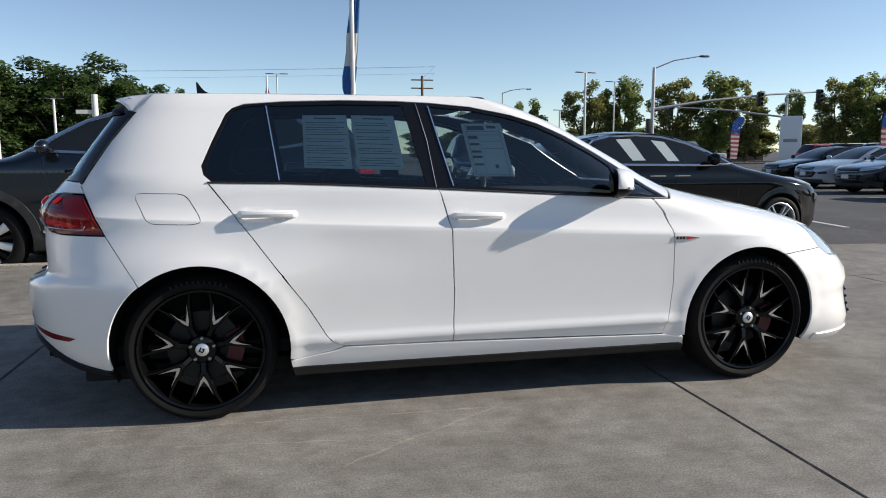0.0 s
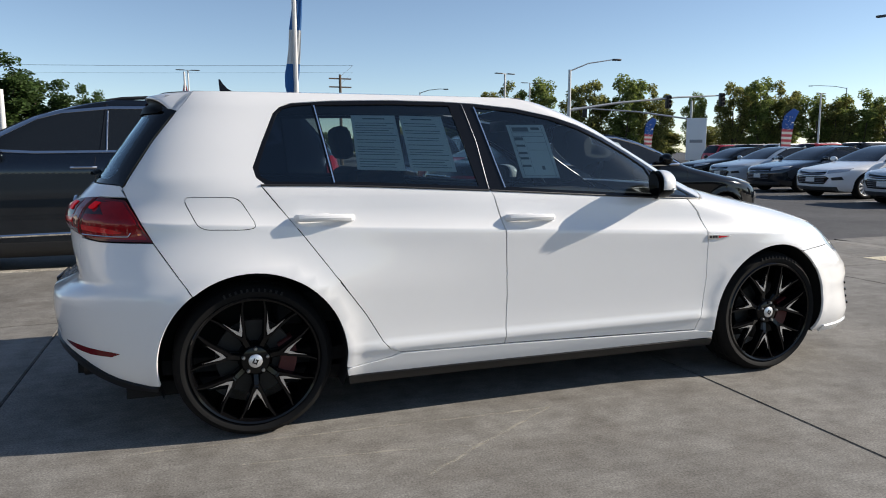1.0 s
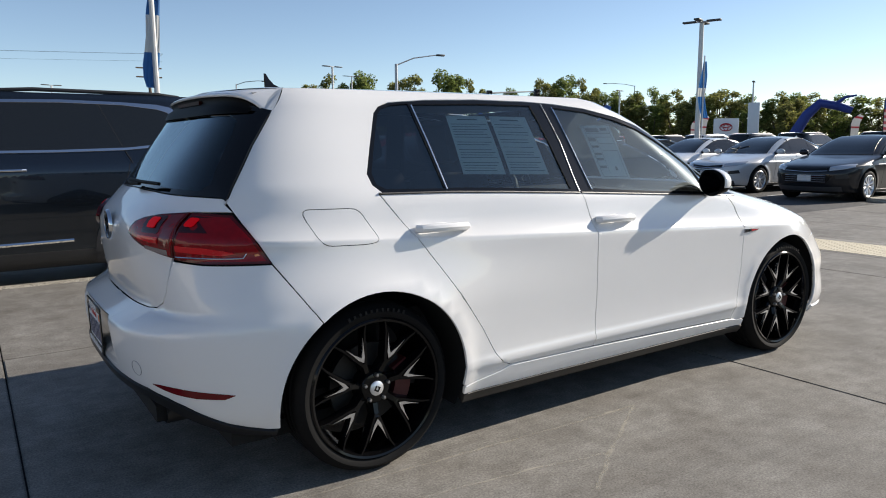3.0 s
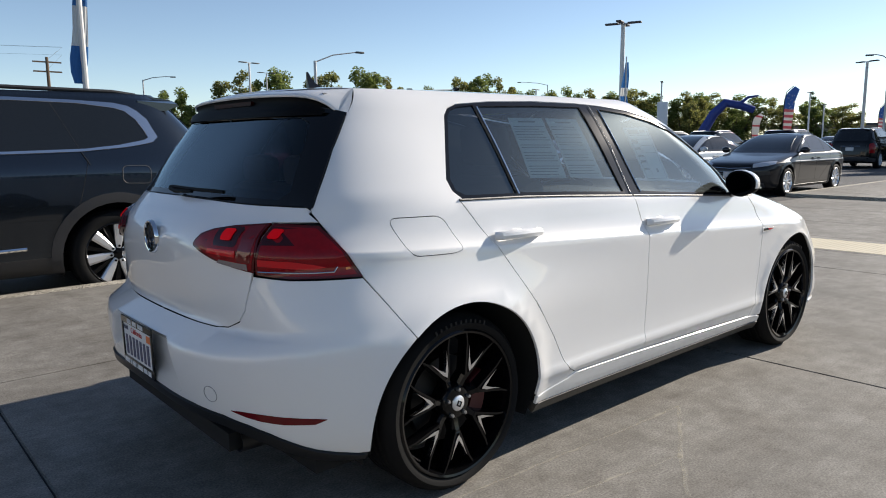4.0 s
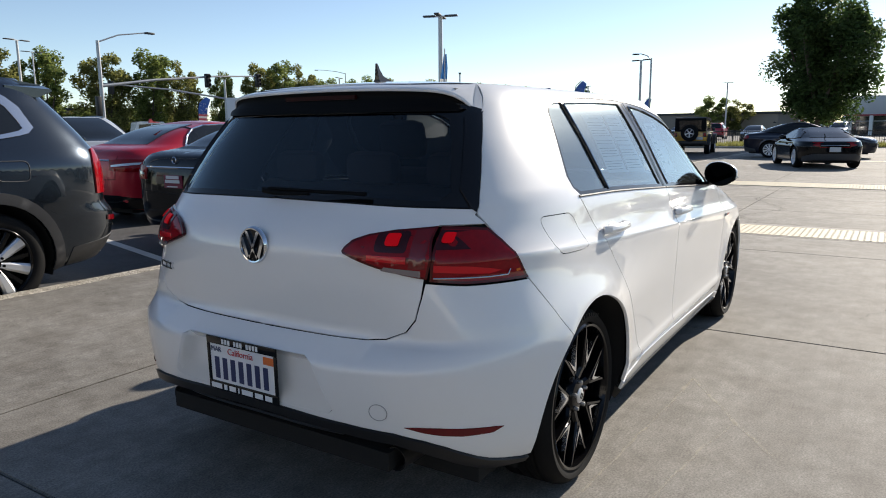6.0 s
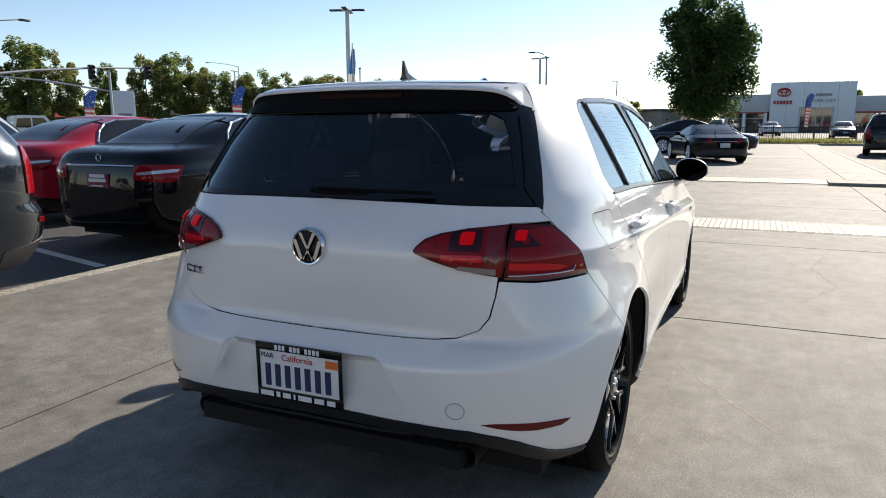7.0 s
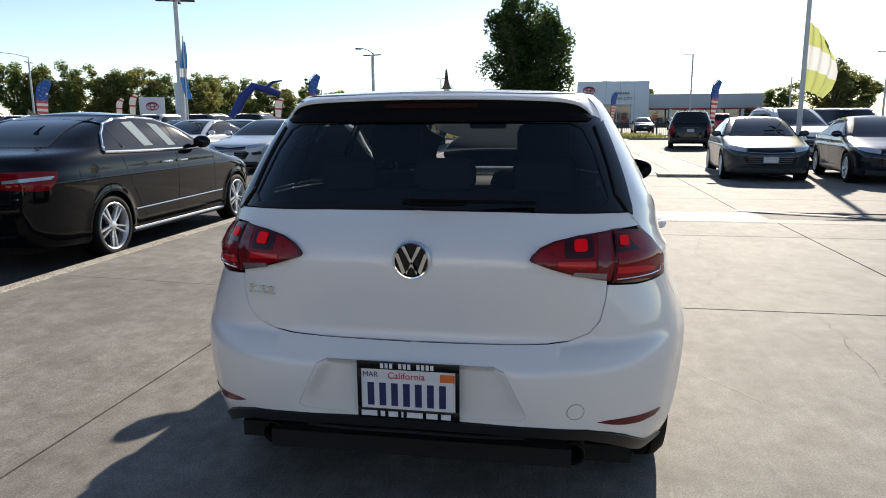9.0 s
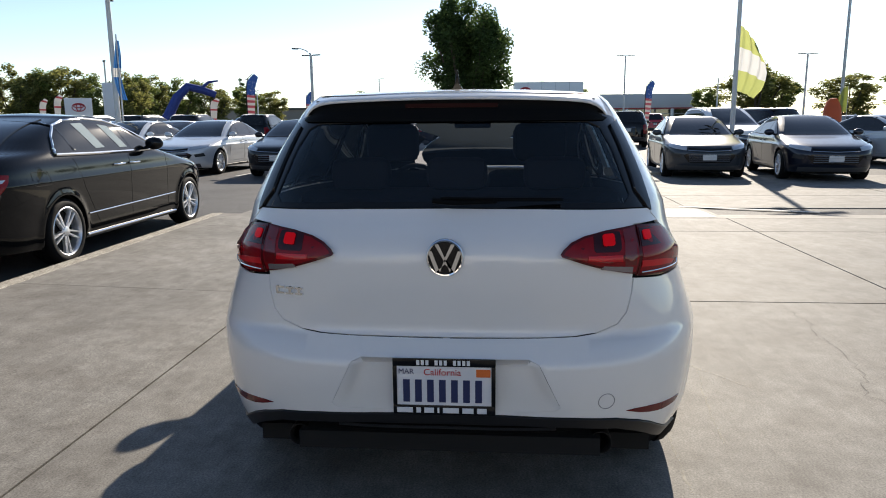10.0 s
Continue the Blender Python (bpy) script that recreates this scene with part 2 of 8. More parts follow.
class Shell:
    """The outer skin of a car as level curves: half width W, tail R and nose F by height. Its right side is u along x; the tail and the nose
    follow as rounded corners, so that (u, z) unrolls the whole skin."""

    def __init__(self, W, R, F, taper=((-1.2, 1), (4, 1)), tail=1.0, nose=1.0, n_tail=((0, 3.5), (2, 3.5)), n_nose=2.6, slope=0.0, mid=1.1, belt=1.0, arches=(), flare=0.0, taper_low=None, ramp=(.55, .33), W_ends=None, doors=(.28, .55, 2.12, 2.30), R_corner=None):
        self.R_corner = pchip(R_corner or R)
        self.W, self.R, self.F, self.T, self.N = pchip(W), pchip(R), pchip(F), pchip(taper), pchip(n_tail)
        self.T_low, self.xm, self.ramp, self.W_ends, self.doors = pchip(taper_low or taper), 1.0, ramp, pchip(W_ends or W), doors
        self.NN = pchip(n_nose) if isinstance(n_nose, tuple) else (lambda z: n_nose)
        self.tail, self.nose, self.slope, self.mid, self.belt, self.arches, self.flare = tail, nose, slope, mid, belt, arches, flare
        self.r0, self.f0 = self.ends(belt * 0.6)
        self.tail, self.nose = self.r0 - self.R(belt * 0.6), self.F(belt * 0.6) - self.f0

    def width(self, x, z):
        k = self.slope * (self.mid - min(max(x, -0.6), 2.6))
        ease = lambda q: q * q * (3 - 2 * q)
        w = ease(min(1, max(0, (z - 0.36) / 0.34))) * ease(min(1, max(0, (self.belt + 0.36 - z) / 0.34)))
        up = ease(min(1, max(0, (z - self.ramp[0]) / self.ramp[1])))
        a, b, c, d = self.doors
        q = ease(min(1, max(0, (x - a) / (b - a)))) * ease(min(1, max(0, (d - x) / (d - c))))
        y = (self.W(z - k * w) * q + self.W_ends(z - k * w) * (1 - q)) * (self.T(x) * up + self.T_low(x) * (1 - up))
        for cx, cz, r in self.arches:
            d = math.hypot(x - cx, z - cz)
            if abs(d - r) < 0.2:
                y += self.flare * math.exp(-((d - r) / 0.045) ** 2)
        return y

    def crease(self, u, c):
        """Height at which the skin's width curve reaches its level c."""
        x = self.place(u, c).x
        k = self.slope * (self.mid - min(max(x, -0.6), 2.6))
        ease = lambda q: q * q * (3 - 2 * q)
        z = c
        for _ in range(3):
            z = c + k * ease(min(1, max(0, (z - 0.36) / 0.34))) * ease(min(1, max(0, (self.belt + 0.36 - z) / 0.34)))
        return float(z)

    def ends(self, z):
        return self.xm + (self.R(z) - self.xm) * 0.42, self.xm + (self.F(z) - self.xm) * 0.6

    def tail_at(self, z, p):
        """Tail line at the share p of the half width: the shelf of the bumper fades out towards the corners."""
        q = min(1, max(0, (p - .48) / .50))
        q = q * q * (3 - 2 * q)
        return self.R(z) * (1 - q) + self.R_corner(z) * q

    def place(self, u, z):
        r0, f0 = self.ends(z)
        if u < self.r0:
            th, n, x0 = (self.r0 - u) / self.tail, self.N(z), r0
            k = abs(math.cos(th))
            c = self.tail_at(z, k * (abs(math.sin(th)) ** n + k ** n) ** (-1 / n)) - r0
        elif u > self.f0:
            th, n, x0, c = (u - self.f0) / self.nose, self.NN(z), f0, self.F(z) - f0
        else:
            x = r0 + (u - self.r0) * (f0 - r0) / (self.f0 - self.r0)
            return Vector((x, -self.width(x, z), z))
        s, k = math.sin(th), math.cos(th)
        r = (abs(s) ** n + abs(k) ** n) ** (-1 / n)
        x = x0 + c * r * s
        return Vector((x, -self.width(x, z) * r * k, z))

    def normal(self, u, z):
        e = 0.004
        return (self.place(u + e, z) - self.place(u - e, z)).cross(self.place(u, z + e) - self.place(u, z - e)).normalized()

    def sx(self, x, z):
        """(u, z) of the point of the right side at x."""
        r0, f0 = self.ends(z)
        if x < r0:
            p, n = 1.0, self.N(z)
            for _ in range(8):
                q = min(0.9999, (r0 - x) / (r0 - self.tail_at(z, p)))
                p = (1 - q ** n) ** (1 / n)
            return (self.r0 - self.tail * math.atan2(q, (1 - q ** n) ** (1 / n)), z)
        if x > f0:
            q, n = min(0.9999, (x - f0) / (self.F(z) - f0)), self.NN(z)
            return (self.f0 + self.nose * math.atan2(q, (1 - q ** n) ** (1 / n)), z)
        return (self.r0 + (x - r0) * (self.f0 - self.r0) / (f0 - r0), z)

    def ry(self, y, z):
        """(u, z) of the point of the tail at y (negative: right)."""
        r0, R = self.ends(z)[0], self.R(z)
        x, th = R + 0.25, 0.0
        for _ in range(10):
            p, n = min(0.9999, abs(y) / self.width(x, z)), self.N(z)
            q = (1 - p ** n) ** (1 / n)
            x = r0 + (self.tail_at(z, p) - r0) * q
            th = math.atan2(q, p)
        return (self.r0 - self.tail * (th if y <= 0 else math.pi - th), z)

    def fy(self, y, z):
        f0, F = self.ends(z)[1], self.F(z)
        x, th = F - 0.25, 0.0
        for _ in range(10):
            p, n = min(0.9999, abs(y) / self.width(x, z)), self.NN(z)
            q = (1 - p ** n) ** (1 / n)
            x = f0 + (F - f0) * q
            th = math.atan2(q, p)
        return (self.f0 + self.nose * (th if y <= 0 else math.pi - th), z)

    def side(self, pts, closed=True):
        """(u, z) of an outline on the right side, or with closed=False of a line."""
        return [self.sx(*p) for p in dense(pts, 0.025, closed)]

    def line(self, pts):
        return self.side(pts, False)

    def rear(self, pts):
        return [self.ry(*p) for p in dense(pts, 0.03, False)]

    def front(self, pts):
        return [self.fy(*p) for p in dense(pts, 0.03, False)]

    def panel(self, name, outer, mat, parent, holes=(), res=0.05, gap=0.003, thick=0.012, lift=0.0, label="", both=True, zfine=None, raw=False, bulge=None, creases=()):
        """A sheet of the skin inside the outline (in u, z), with a turned-in edge. both: also its mirror image on the left side."""
        P = shrink(dense(outer, res * 0.5), gap)
        H = [shrink(dense(h, res * 0.4), -gap) for h in holes]
        us, zs = [p[0] for p in P], [p[1] for p in P]
        pts, edges = [], []
        for ring in (P, *H):
            o = len(pts)
            pts += [Vector(p) for p in ring]
            edges += [(o + i, o + (i + 1) % len(ring)) for i in range(len(ring))]
        nb = len(pts)
        zres = zfine or res
        nu, nz = int((max(us) - min(us)) / res), int((max(zs) - min(zs)) / zres)
        for i in range(1, nu + 1):
            for j in range(1, nz + 1):
                q = (min(us) + (i - 0.5 + 0.5 * (j % 2)) * res, min(zs) + j * zres)
                if inside(q, P) and not any(inside(q, h) for h in H):
                    if min((q[0] - p.x) ** 2 + (q[1] - p.y) ** 2 for p in pts[:nb]) > (0.35 * min(res, zres)) ** 2:
                        pts.append(Vector(q))
        if creases:
            lines = [[(u, self.crease(u, c)) for u in np.arange(min(us) + res * .3, max(us), res * .55)] for c in creases]
            pts = pts[:nb] + [p for p in pts[nb:] if all(abs(p.y - self.crease(p.x, c)) > .011 for c in creases)]
            for row in lines:
                for q in row:
                    if inside(q, P) and not any(inside(q, h) for h in H) and min((q[0] - p.x) ** 2 + (q[1] - p.y) ** 2 for p in pts[:nb]) > .006 ** 2:
                        pts.append(Vector(q))
        vo, _, fo, _, _, _ = delaunay_2d_cdt(pts, edges, [], 0, 1e-5)
        faces = []
        for f in fo:
            c = ((vo[f[0]].x + vo[f[1]].x + vo[f[2]].x) / 3, (vo[f[0]].y + vo[f[1]].y + vo[f[2]].y) / 3)
            if inside(c, P) and not any(inside(c, h) for h in H):
                faces.append(tuple(f))
        verts, normals = [], []
        for v in vo:
            p, n = self.place(v.x, v.y), self.normal(v.x, v.y)
            d = lift + (bulge(v.x, v.y, p) if bulge else 0)
            verts.append(p + n * d)
            normals.append(n)
        count = {}
        for f in faces:
            for a, b in ((f[0], f[1]), (f[1], f[2]), (f[2], f[0])):
                count[(a, b)] = 1
        rim = [(a, b) for a, b in count if (b, a) not in count]
        base, ids = len(verts), {}
        tri = list(faces)
        for a, b in rim:
            e = (verts[b] - verts[a])
            out = e.cross(normals[a])
            out = out.normalized() if out.length > 1e-9 else normals[a]
            for k in (a, b):
                if k not in ids:
                    ids[k] = len(verts)
                    verts += [verts[k].copy(), verts[k] - normals[k] * thick]
                    normals += [(out + normals[k] * 0.6).normalized(), out]
            tri.append((ids[a], ids[a] + 1, ids[b] + 1, ids[b]))
        obs = [make(name, verts, tri, mat, parent, label, normals=normals)]
        if both:
            mv, mn = [Vector((v.x, -v.y, v.z)) for v in verts], [Vector((v.x, -v.y, v.z)) for v in normals]
            obs.append(make(name, mv, [f[::-1] for f in tri], mat, parent, label, normals=mn))
        return obs

    def bar(self, name, pts, r, mat, parent, lift=0.0, both=True, flat=None, label="", closed=False):
        """A thin moulding that follows the skin along (u, z) points."""
        q = dense(pts, 0.04, closed)
        line = [self.place(*p) + self.normal(*p) * lift for p in q]
        part(name, tube(line, r, 6, flat=flat, closed=closed), mat, parent, label)
        if both:
            part(name, tube([Vector((p.x, -p.y, p.z)) for p in line], r, 6, flat=flat, closed=closed), mat, parent, label)


BRAKE_DISC = material("dull_brake_disc", (.035, .035, .035), .5, metal=.8)


# ---- wheels: built once for each style at the origin, face towards -y ----
def tyre_mesh(r, rim, w):
    h = w / 2
    prof = [(rim - 0.004, h - 0.03), (rim, h - 0.004), (rim + 0.008, h + 0.002), (rim + (r - rim) * 0.45, h + 0.006), (r - 0.022, h - 0.004), (r - 0.008, h - 0.018), (r - 0.001, h - 0.04)]
    for k in (0.5, 0.18, -0.18, -0.5):
        x = k * (h - 0.04) / 0.62
        prof += [(r, x + 0.008), (r - 0.007, x + 0.005), (r - 0.007, x - 0.005), (r, x - 0.008)]
    prof += [(r - 0.001, -h + 0.04), (r - 0.02, -h + 0.01), (rim + (r - rim) * 0.4, -h), (rim, -h + 0.01)]
    return lathe(prof, 64)


def spoke(bm, pts, w0, w1, y_front, y_back, m):
    """A flat spoke along (x, z) points, w0 to w1 wide, chamfered in front."""
    n = len(pts)
    rows = []
    for i, (x, z) in enumerate(pts):
        a, b = Vector(pts[max(0, i - 1)]), Vector(pts[min(n - 1, i + 1)])
        d = (b - a).normalized()
        s = Vector((-d.y, d.x))
        w = w0 + (w1 - w0) * i / (n - 1)
        yf = y_front[0] + (y_front[1] - y_front[0]) * i / (n - 1)
        rows.append([bm.verts.new(m @ Vector((x + s.x * w * k, yf + (0 if abs(k) < 0.5 else 0.012) + (y_back if back else 0), z + s.y * w * k))) for k, back in ((-0.5, 1), (-0.5, 0), (-0.28, 0), (0.28, 0), (0.5, 0), (0.5, 1))])
    for a, b in zip(rows, rows[1:]):
        for k in range(6):
            bm.faces.new((a[k], a[(k + 1) % 6], b[(k + 1) % 6], b[k]))
    bm.faces.new(rows[0])
    bm.faces.new(rows[-1][::-1])


def wheel(style, r=0.320, rim=0.264, w=0.235, name="wheel", simple=False):
    """A wheel thing, to be copied and parented: tyre, rim, spokes, centre cap."""
    hub = new(name)
    part("tyre", tyre_mesh(r, rim, w), RUBBER, hub)
    h = w / 2
    if style == "fork":
        barrel = lathe([(rim + 0.003, h - 0.002), (rim - 0.004, h + 0.004), (rim - 0.012, h + 0.001), (rim - 0.02, h - 0.03), (rim - 0.03, -h + 0.02), (rim - 0.004, -h + 0.01)], 64)
        part("rim", barrel, RIM_BLACK, hub)
        for k in range(7):
            m = Matrix.Rotation(-2 * math.pi * (k + 0.25) / 7, 4, "Y")
            bm = bmesh.new()
            R = rim - 0.012
            spoke(bm, [(0.045, 0.0), (0.085, 0.0), (0.112, 0.0)], 0.034, 0.030, (-h + 0.03, -h + 0.012), 0.035, m)
            for sg in (1, -1):
                a = radians(16.5)
                spoke(bm, [(0.102, sg * 0.004), (0.134, sg * 0.018), (0.172, sg * 0.034), (0.212, sg * 0.052), (R * math.cos(a), sg * R * math.sin(a))], 0.021, 0.0095, (-h + 0.014, -h + 0.008), 0.03, m)
            s = part("spoke", bm, RIM_BLACK, hub, angle=20)
            cut = bmesh.new()
            arm_ = [(0.137, 0.0135), (0.165, 0.0235), (0.204, 0.0385), (0.167, 0.0200), (0.151, 0.0088)]
            tip = [(0.117, 0.0)] + arm_ + [(0.138, 0.0)] + [(x, -z) for x, z in arm_[::-1]]
            va = [cut.verts.new(m @ Vector((x, -h + 0.0085, z))) for x, z in tip]
            vb = [cut.verts.new(m @ Vector((x + 0.004, -h + 0.024, z))) for x, z in tip]
            for i in range(len(tip)):
                cut.faces.new((va[i], va[(i + 1) % 12], vb[(i + 1) % 12], vb[i]))
            cut.faces.new(va[::-1])
            part("machined_edge", cut, RIM_CUT, s, "bare machined metal inside the fork of the spoke", smooth=False)
        part("hub_boss", lathe([(0.0, h - 0.012), (0.03, h - 0.012), (0.055, h - 0.018), (0.068, h - 0.035), (0.07, h - 0.08)], 40), RIM_BLACK, hub)
        cap = part("centre_cap", lathe([(0.0, h - 0.004), (0.020, h - 0.005), (0.0275, h - 0.009), (0.029, h - 0.014)], 32), ALLOY, hub, "silver centre cap with a dark square mark")
        mark = bmesh.new()
        for x0, x1, z0, z1 in ((-0.011, -0.006, -0.011, 0.009), (-0.006, 0.009, -0.011, -0.006), (0.004, 0.009, -0.006, 0.004), (-0.002, 0.009, 0.004, 0.009)):
            box(mark, x0, x1, -h + 0.0025, -h + 0.006, z0, z1, Matrix.Rotation(radians(28), 4, "Y"))
        part("cap_mark", mark, BLACK_GLOSS, cap, smooth=False)
        for k in range(5):
            a = 2 * math.pi * k / 5 + 0.3
            b = lathe([(0.0, h - 0.002), (0.0055, h - 0.003), (0.0075, h - 0.007), (0.0078, h - 0.02)], 10, m=Matrix.Translation((0.05 * math.cos(a), 0, 0.05 * math.sin(a))))
            part("wheel_bolt", b, STEEL, hub)
        part("brake_disc", lathe([(0.05, h - 0.085), (0.155, h - 0.085), (0.155, h - 0.108), (0.05, h - 0.108)], 40), BRAKE_DISC, hub)
        part("brake_caliper", prism(arc(0, 0, .172, -28, 28, 8) + arc(0, 0, .105, 28, -28, 8), -h + .055, -h + .125), BRAKE_RED, hub)
        # raised maker's mark on the tyre wall, as plain bars
        tm = bmesh.new()
        R = (r + rim) / 2 + 0.004
        for i, hgt in enumerate((1.5, 1, 1, 1.2, 1, 1, 1, 1, 1, 1, 1.3)):
            a = radians(112 - 4.4 * i)
            box(tm, -0.004, 0.004, -h - 0.0070, -h - 0.004, -0.0055 * hgt, 0.0055 * hgt, Matrix.Rotation(-a + math.pi / 2, 4, "Y") @ Matrix.Translation((0, 0, R)))
        tagged(part("tyre_mark", tm, RUBBER_MARK, hub, smooth=False), kind="stuff")
        return hub
    n = {"ten": 10, "five": 5, "twin": 5, "seven": 7, "steel": 6}[style]
    mat = RIM_BLACK if style == "steel" else ALLOY
    part("rim", lathe([(rim + 0.002, h - 0.002), (rim - 0.006, h + 0.003), (rim - 0.014, h - 0.004), (rim - 0.024, h - 0.04), (rim - 0.03, -h + 0.02)], 40), RIM_BLACK if style == "seven" else mat, hub)
    part("rim_back", lathe([(0.0, h - 0.10), (rim - 0.026, h - 0.10)], 24), UNDER, hub)
    for k in range(n):
        m = Matrix.Rotation(-2 * math.pi * k / n + 0.3, 4, "Y")
        bm = bmesh.new()
        if style == "twin":
            for sg in (1, -1):
                spoke(bm, [(0.04, sg * 0.012), (0.12, sg * 0.022), (rim - 0.012, sg * 0.034)], 0.022, 0.020, (-h + 0.02, -h + 0.008), 0.03, m)
        else:
            wide = {"ten": (0.022, 0.075), "five": (0.05, 0.055), "seven": (0.036, 0.092), "steel": (0.04, 0.06)}[style]
            spoke(bm, [(0.04, 0.0), (0.12, 0.0), (rim - 0.012, 0.0)], *wide, (-h + 0.022, -h + 0.010), 0.03, m)
        sp = part("spoke", bm, mat, hub, angle=20)
        if style == "seven":
            # a slim dark spoke between two bright paddles
            bm = bmesh.new()
            spoke(bm, [(0.05, 0.0), (0.14, 0.0), (rim - 0.014, 0.0)], 0.030, 0.055, (-h + 0.034, -h + 0.026), 0.02, m @ Matrix.Rotation(-math.pi / n, 4, "Y"))
            part("dark_spoke", bm, RIM_BLACK, hub, angle=20)
            part("wheel_bolt", lathe([(0.0, h - 0.006), (0.009, h - 0.007), (0.011, h - 0.02)], 10, m=m @ Matrix.Translation((.068, 0, 0))), RIM_BLACK, hub)
    part("centre_cap", lathe([(0.0, h - 0.008), (0.024, h - 0.009), (0.045, h - 0.014), (0.055, h - 0.035)], 24), RIM_BLACK if style == "seven" else mat, hub)
    return hub


def fit_wheel(hub, parent, x, y, z, left=False, turn=0.0):
    """A copy of a wheel as part of a car, on its right side, or turned round on its left."""
    w = copy_thing(hub, pose(x, y, z, 0, 0, 180 if left else 0) @ Matrix.Rotation(turn, 4, "Y"))
    w.parent = parent
    return w


def junk(hub):
    for o in (*hub.children_recursive, hub):
        bpy.data.objects.remove(o)


def seat(parent, x, y, z, mat=CLOTH, wide=0.52):
    bm = boxes((x - 0.26, x + 0.26, y - wide / 2, y + wide / 2, z, z + 0.16), bevel=0.05)
    part("seat_cushion", bm, mat, parent)
    bm = bmesh.new()
    box(bm, -0.07, 0.07, -wide / 2, wide / 2, 0, 0.58, Matrix.Translation((x - 0.24, y, z + 0.1)) @ Matrix.Rotation(radians(-18), 4, "Y"), bevel=0.05)
    part("seat_back", bm, mat, parent)
    bm = bmesh.new()
    box(bm, -0.05, 0.05, -0.13, 0.13, 0, 0.19, Matrix.Translation((x - 0.43, y, z + 0.70)) @ Matrix.Rotation(radians(-12), 4, "Y"), bevel=0.045)
    part("headrest", bm, mat, parent)


# ---- the white hatchback ----
hatchback = thing("hatchback_car", "glossy white five-door hatchback with black alloy wheels parked on concrete", "car", pose(0, 0, 0))
RA, FA = (0.0, 0.318), (2.631, 0.318)
skin = Shell(
    W=[(.12, .755), (.16, .79), (.2, .822), (.25, .846), (.28, .856), (.30, .862), (.318, .869), (.334, .8785), (.348, .8785), (.362, .8735), (.38, .8705), (.42, .8695), (.50, .872), (.60, .877), (.74, .8845), (.80, .8885), (.818, .8888), (.826, .8835), (.845, .872), (.88, .857), (.93, .847), (.97, .838), (.99, .829), (1.01, .818), (1.1, .775), (1.2, .729), (1.3, .677), (1.37, .636), (1.395, .615), (1.42, .580)],
    R=[(.12, -.62), (.2, -.72), (.3, -.780), (.42, -.801), (.52, -.810), (.575, -.810), (.592, -.803), (.606, -.785), (.622, -.745), (.634, -.712), (.648, -.704), (.70, -.712), (.8, -.726), (.88, -.728), (.93, -.718), (.97, -.69), (1.03, -.628), (1.1, -.578), (1.2, -.503), (1.3, -.428), (1.38, -.37), (1.42, -.33)],
    F=[(.12, 3.44), (.17, 3.475), (.22, 3.49), (.26, 3.49), (.32, 3.48), (.40, 3.49), (.46, 3.525), (.52, 3.53), (.57, 3.50), (.62, 3.45), (.67, 3.39), (.72, 3.32), (.78, 3.20), (.82, 3.07), (.86, 2.90), (.90, 2.70), (.94, 2.50), (.97, 2.38), (.99, 2.32), (1.05, 2.21), (1.1, 2.12), (1.2, 1.93), (1.3, 1.73), (1.36, 1.57), (1.40, 1.44), (1.42, 1.36)],
    taper=((-.8, .95), (-.4, .95), (0, .952), (.4, .972), (1.0, .997), (2.2, 1), (3.4, .99)), taper_low=((-.8, 1.036), (-.3, 1.036), (.0, 1.030), (.5, 1.014), (1.0, 1.002), (3.4, .99)), tail=1.0, nose=1.0, n_tail=((.1, 3.0), (.45, 3.3), (.62, 3.4), (.8, 3.5), (.95, 3.5), (1.05, 3.9), (1.3, 4.9), (1.42, 5)),
    n_nose=((.1, 4.2), (.25, 4.0), (.45, 3.1), (.6, 2.7), (1.4, 2.7)), R_corner=[(.12, -.62), (.2, -.72), (.3, -.780), (.42, -.801), (.50, -.806), (.56, -.803), (.62, -.794), (.68, -.780), (.74, -.760), (.80, -.740), (.84, -.730), (.88, -.728), (.93, -.718), (.97, -.69), (1.03, -.628), (1.1, -.578), (1.2, -.503), (1.3, -.428), (1.38, -.37), (1.42, -.33)], slope=0.045, mid=1.1, belt=1.0, arches=((0, .318, .37), (2.631, .318, .365)), flare=0.010, ramp=(.58, .30),
    W_ends=[(.12, .755), (.16, .79), (.2, .822), (.25, .844), (.30, .857), (.345, .864), (.40, .869), (.50, .875), (.60, .880), (.74, .8855), (.80, .8885), (.818, .8888), (.826, .8835), (.845, .872), (.88, .857), (.93, .847), (.97, .838), (.99, .829), (1.01, .818), (1.1, .775), (1.2, .729), (1.3, .677), (1.37, .636), (1.395, .615), (1.42, .580)])
UC = skin.r0 - skin.tail * math.pi / 2
UF = skin.f0 + skin.nose * math.pi / 2


def whole(half, uc):
    """A full outline from its right half."""
    return half + [(2 * uc - u, z) for u, z in half[::-1]]


SIDE_GLASS = [(.067, 1.032), (.034, 1.06), (.024, 1.10), (.067, 1.204), (.122, 1.323), (.150, 1.350), (.198, 1.366), (.37, 1.380), (.622, 1.388), (.882, 1.386), (1.04, 1.379), (1.228, 1.362), (1.416, 1.326), (1.55, 1.287), (1.683, 1.232), (1.814, 1.163), (1.93, 1.094), (2.072, 1.003), (2.175, .927), (1.915, .942), (1.635, .957), (1.365, .973), (1.026, .992), (.601, 1.014), (.36, 1.024)]
REAR_SEAM = [(.050, 1.026), (.214, .813), (.348, .629), (.451, .486), (.522, .366), (.556, .327), (.60, .308)]
B_SEAM = [(1.094, .298), (1.099, .522), (1.091, .705), (1.087, .804), (1.072, .867), (1.047, .966), (1.033, .992)]
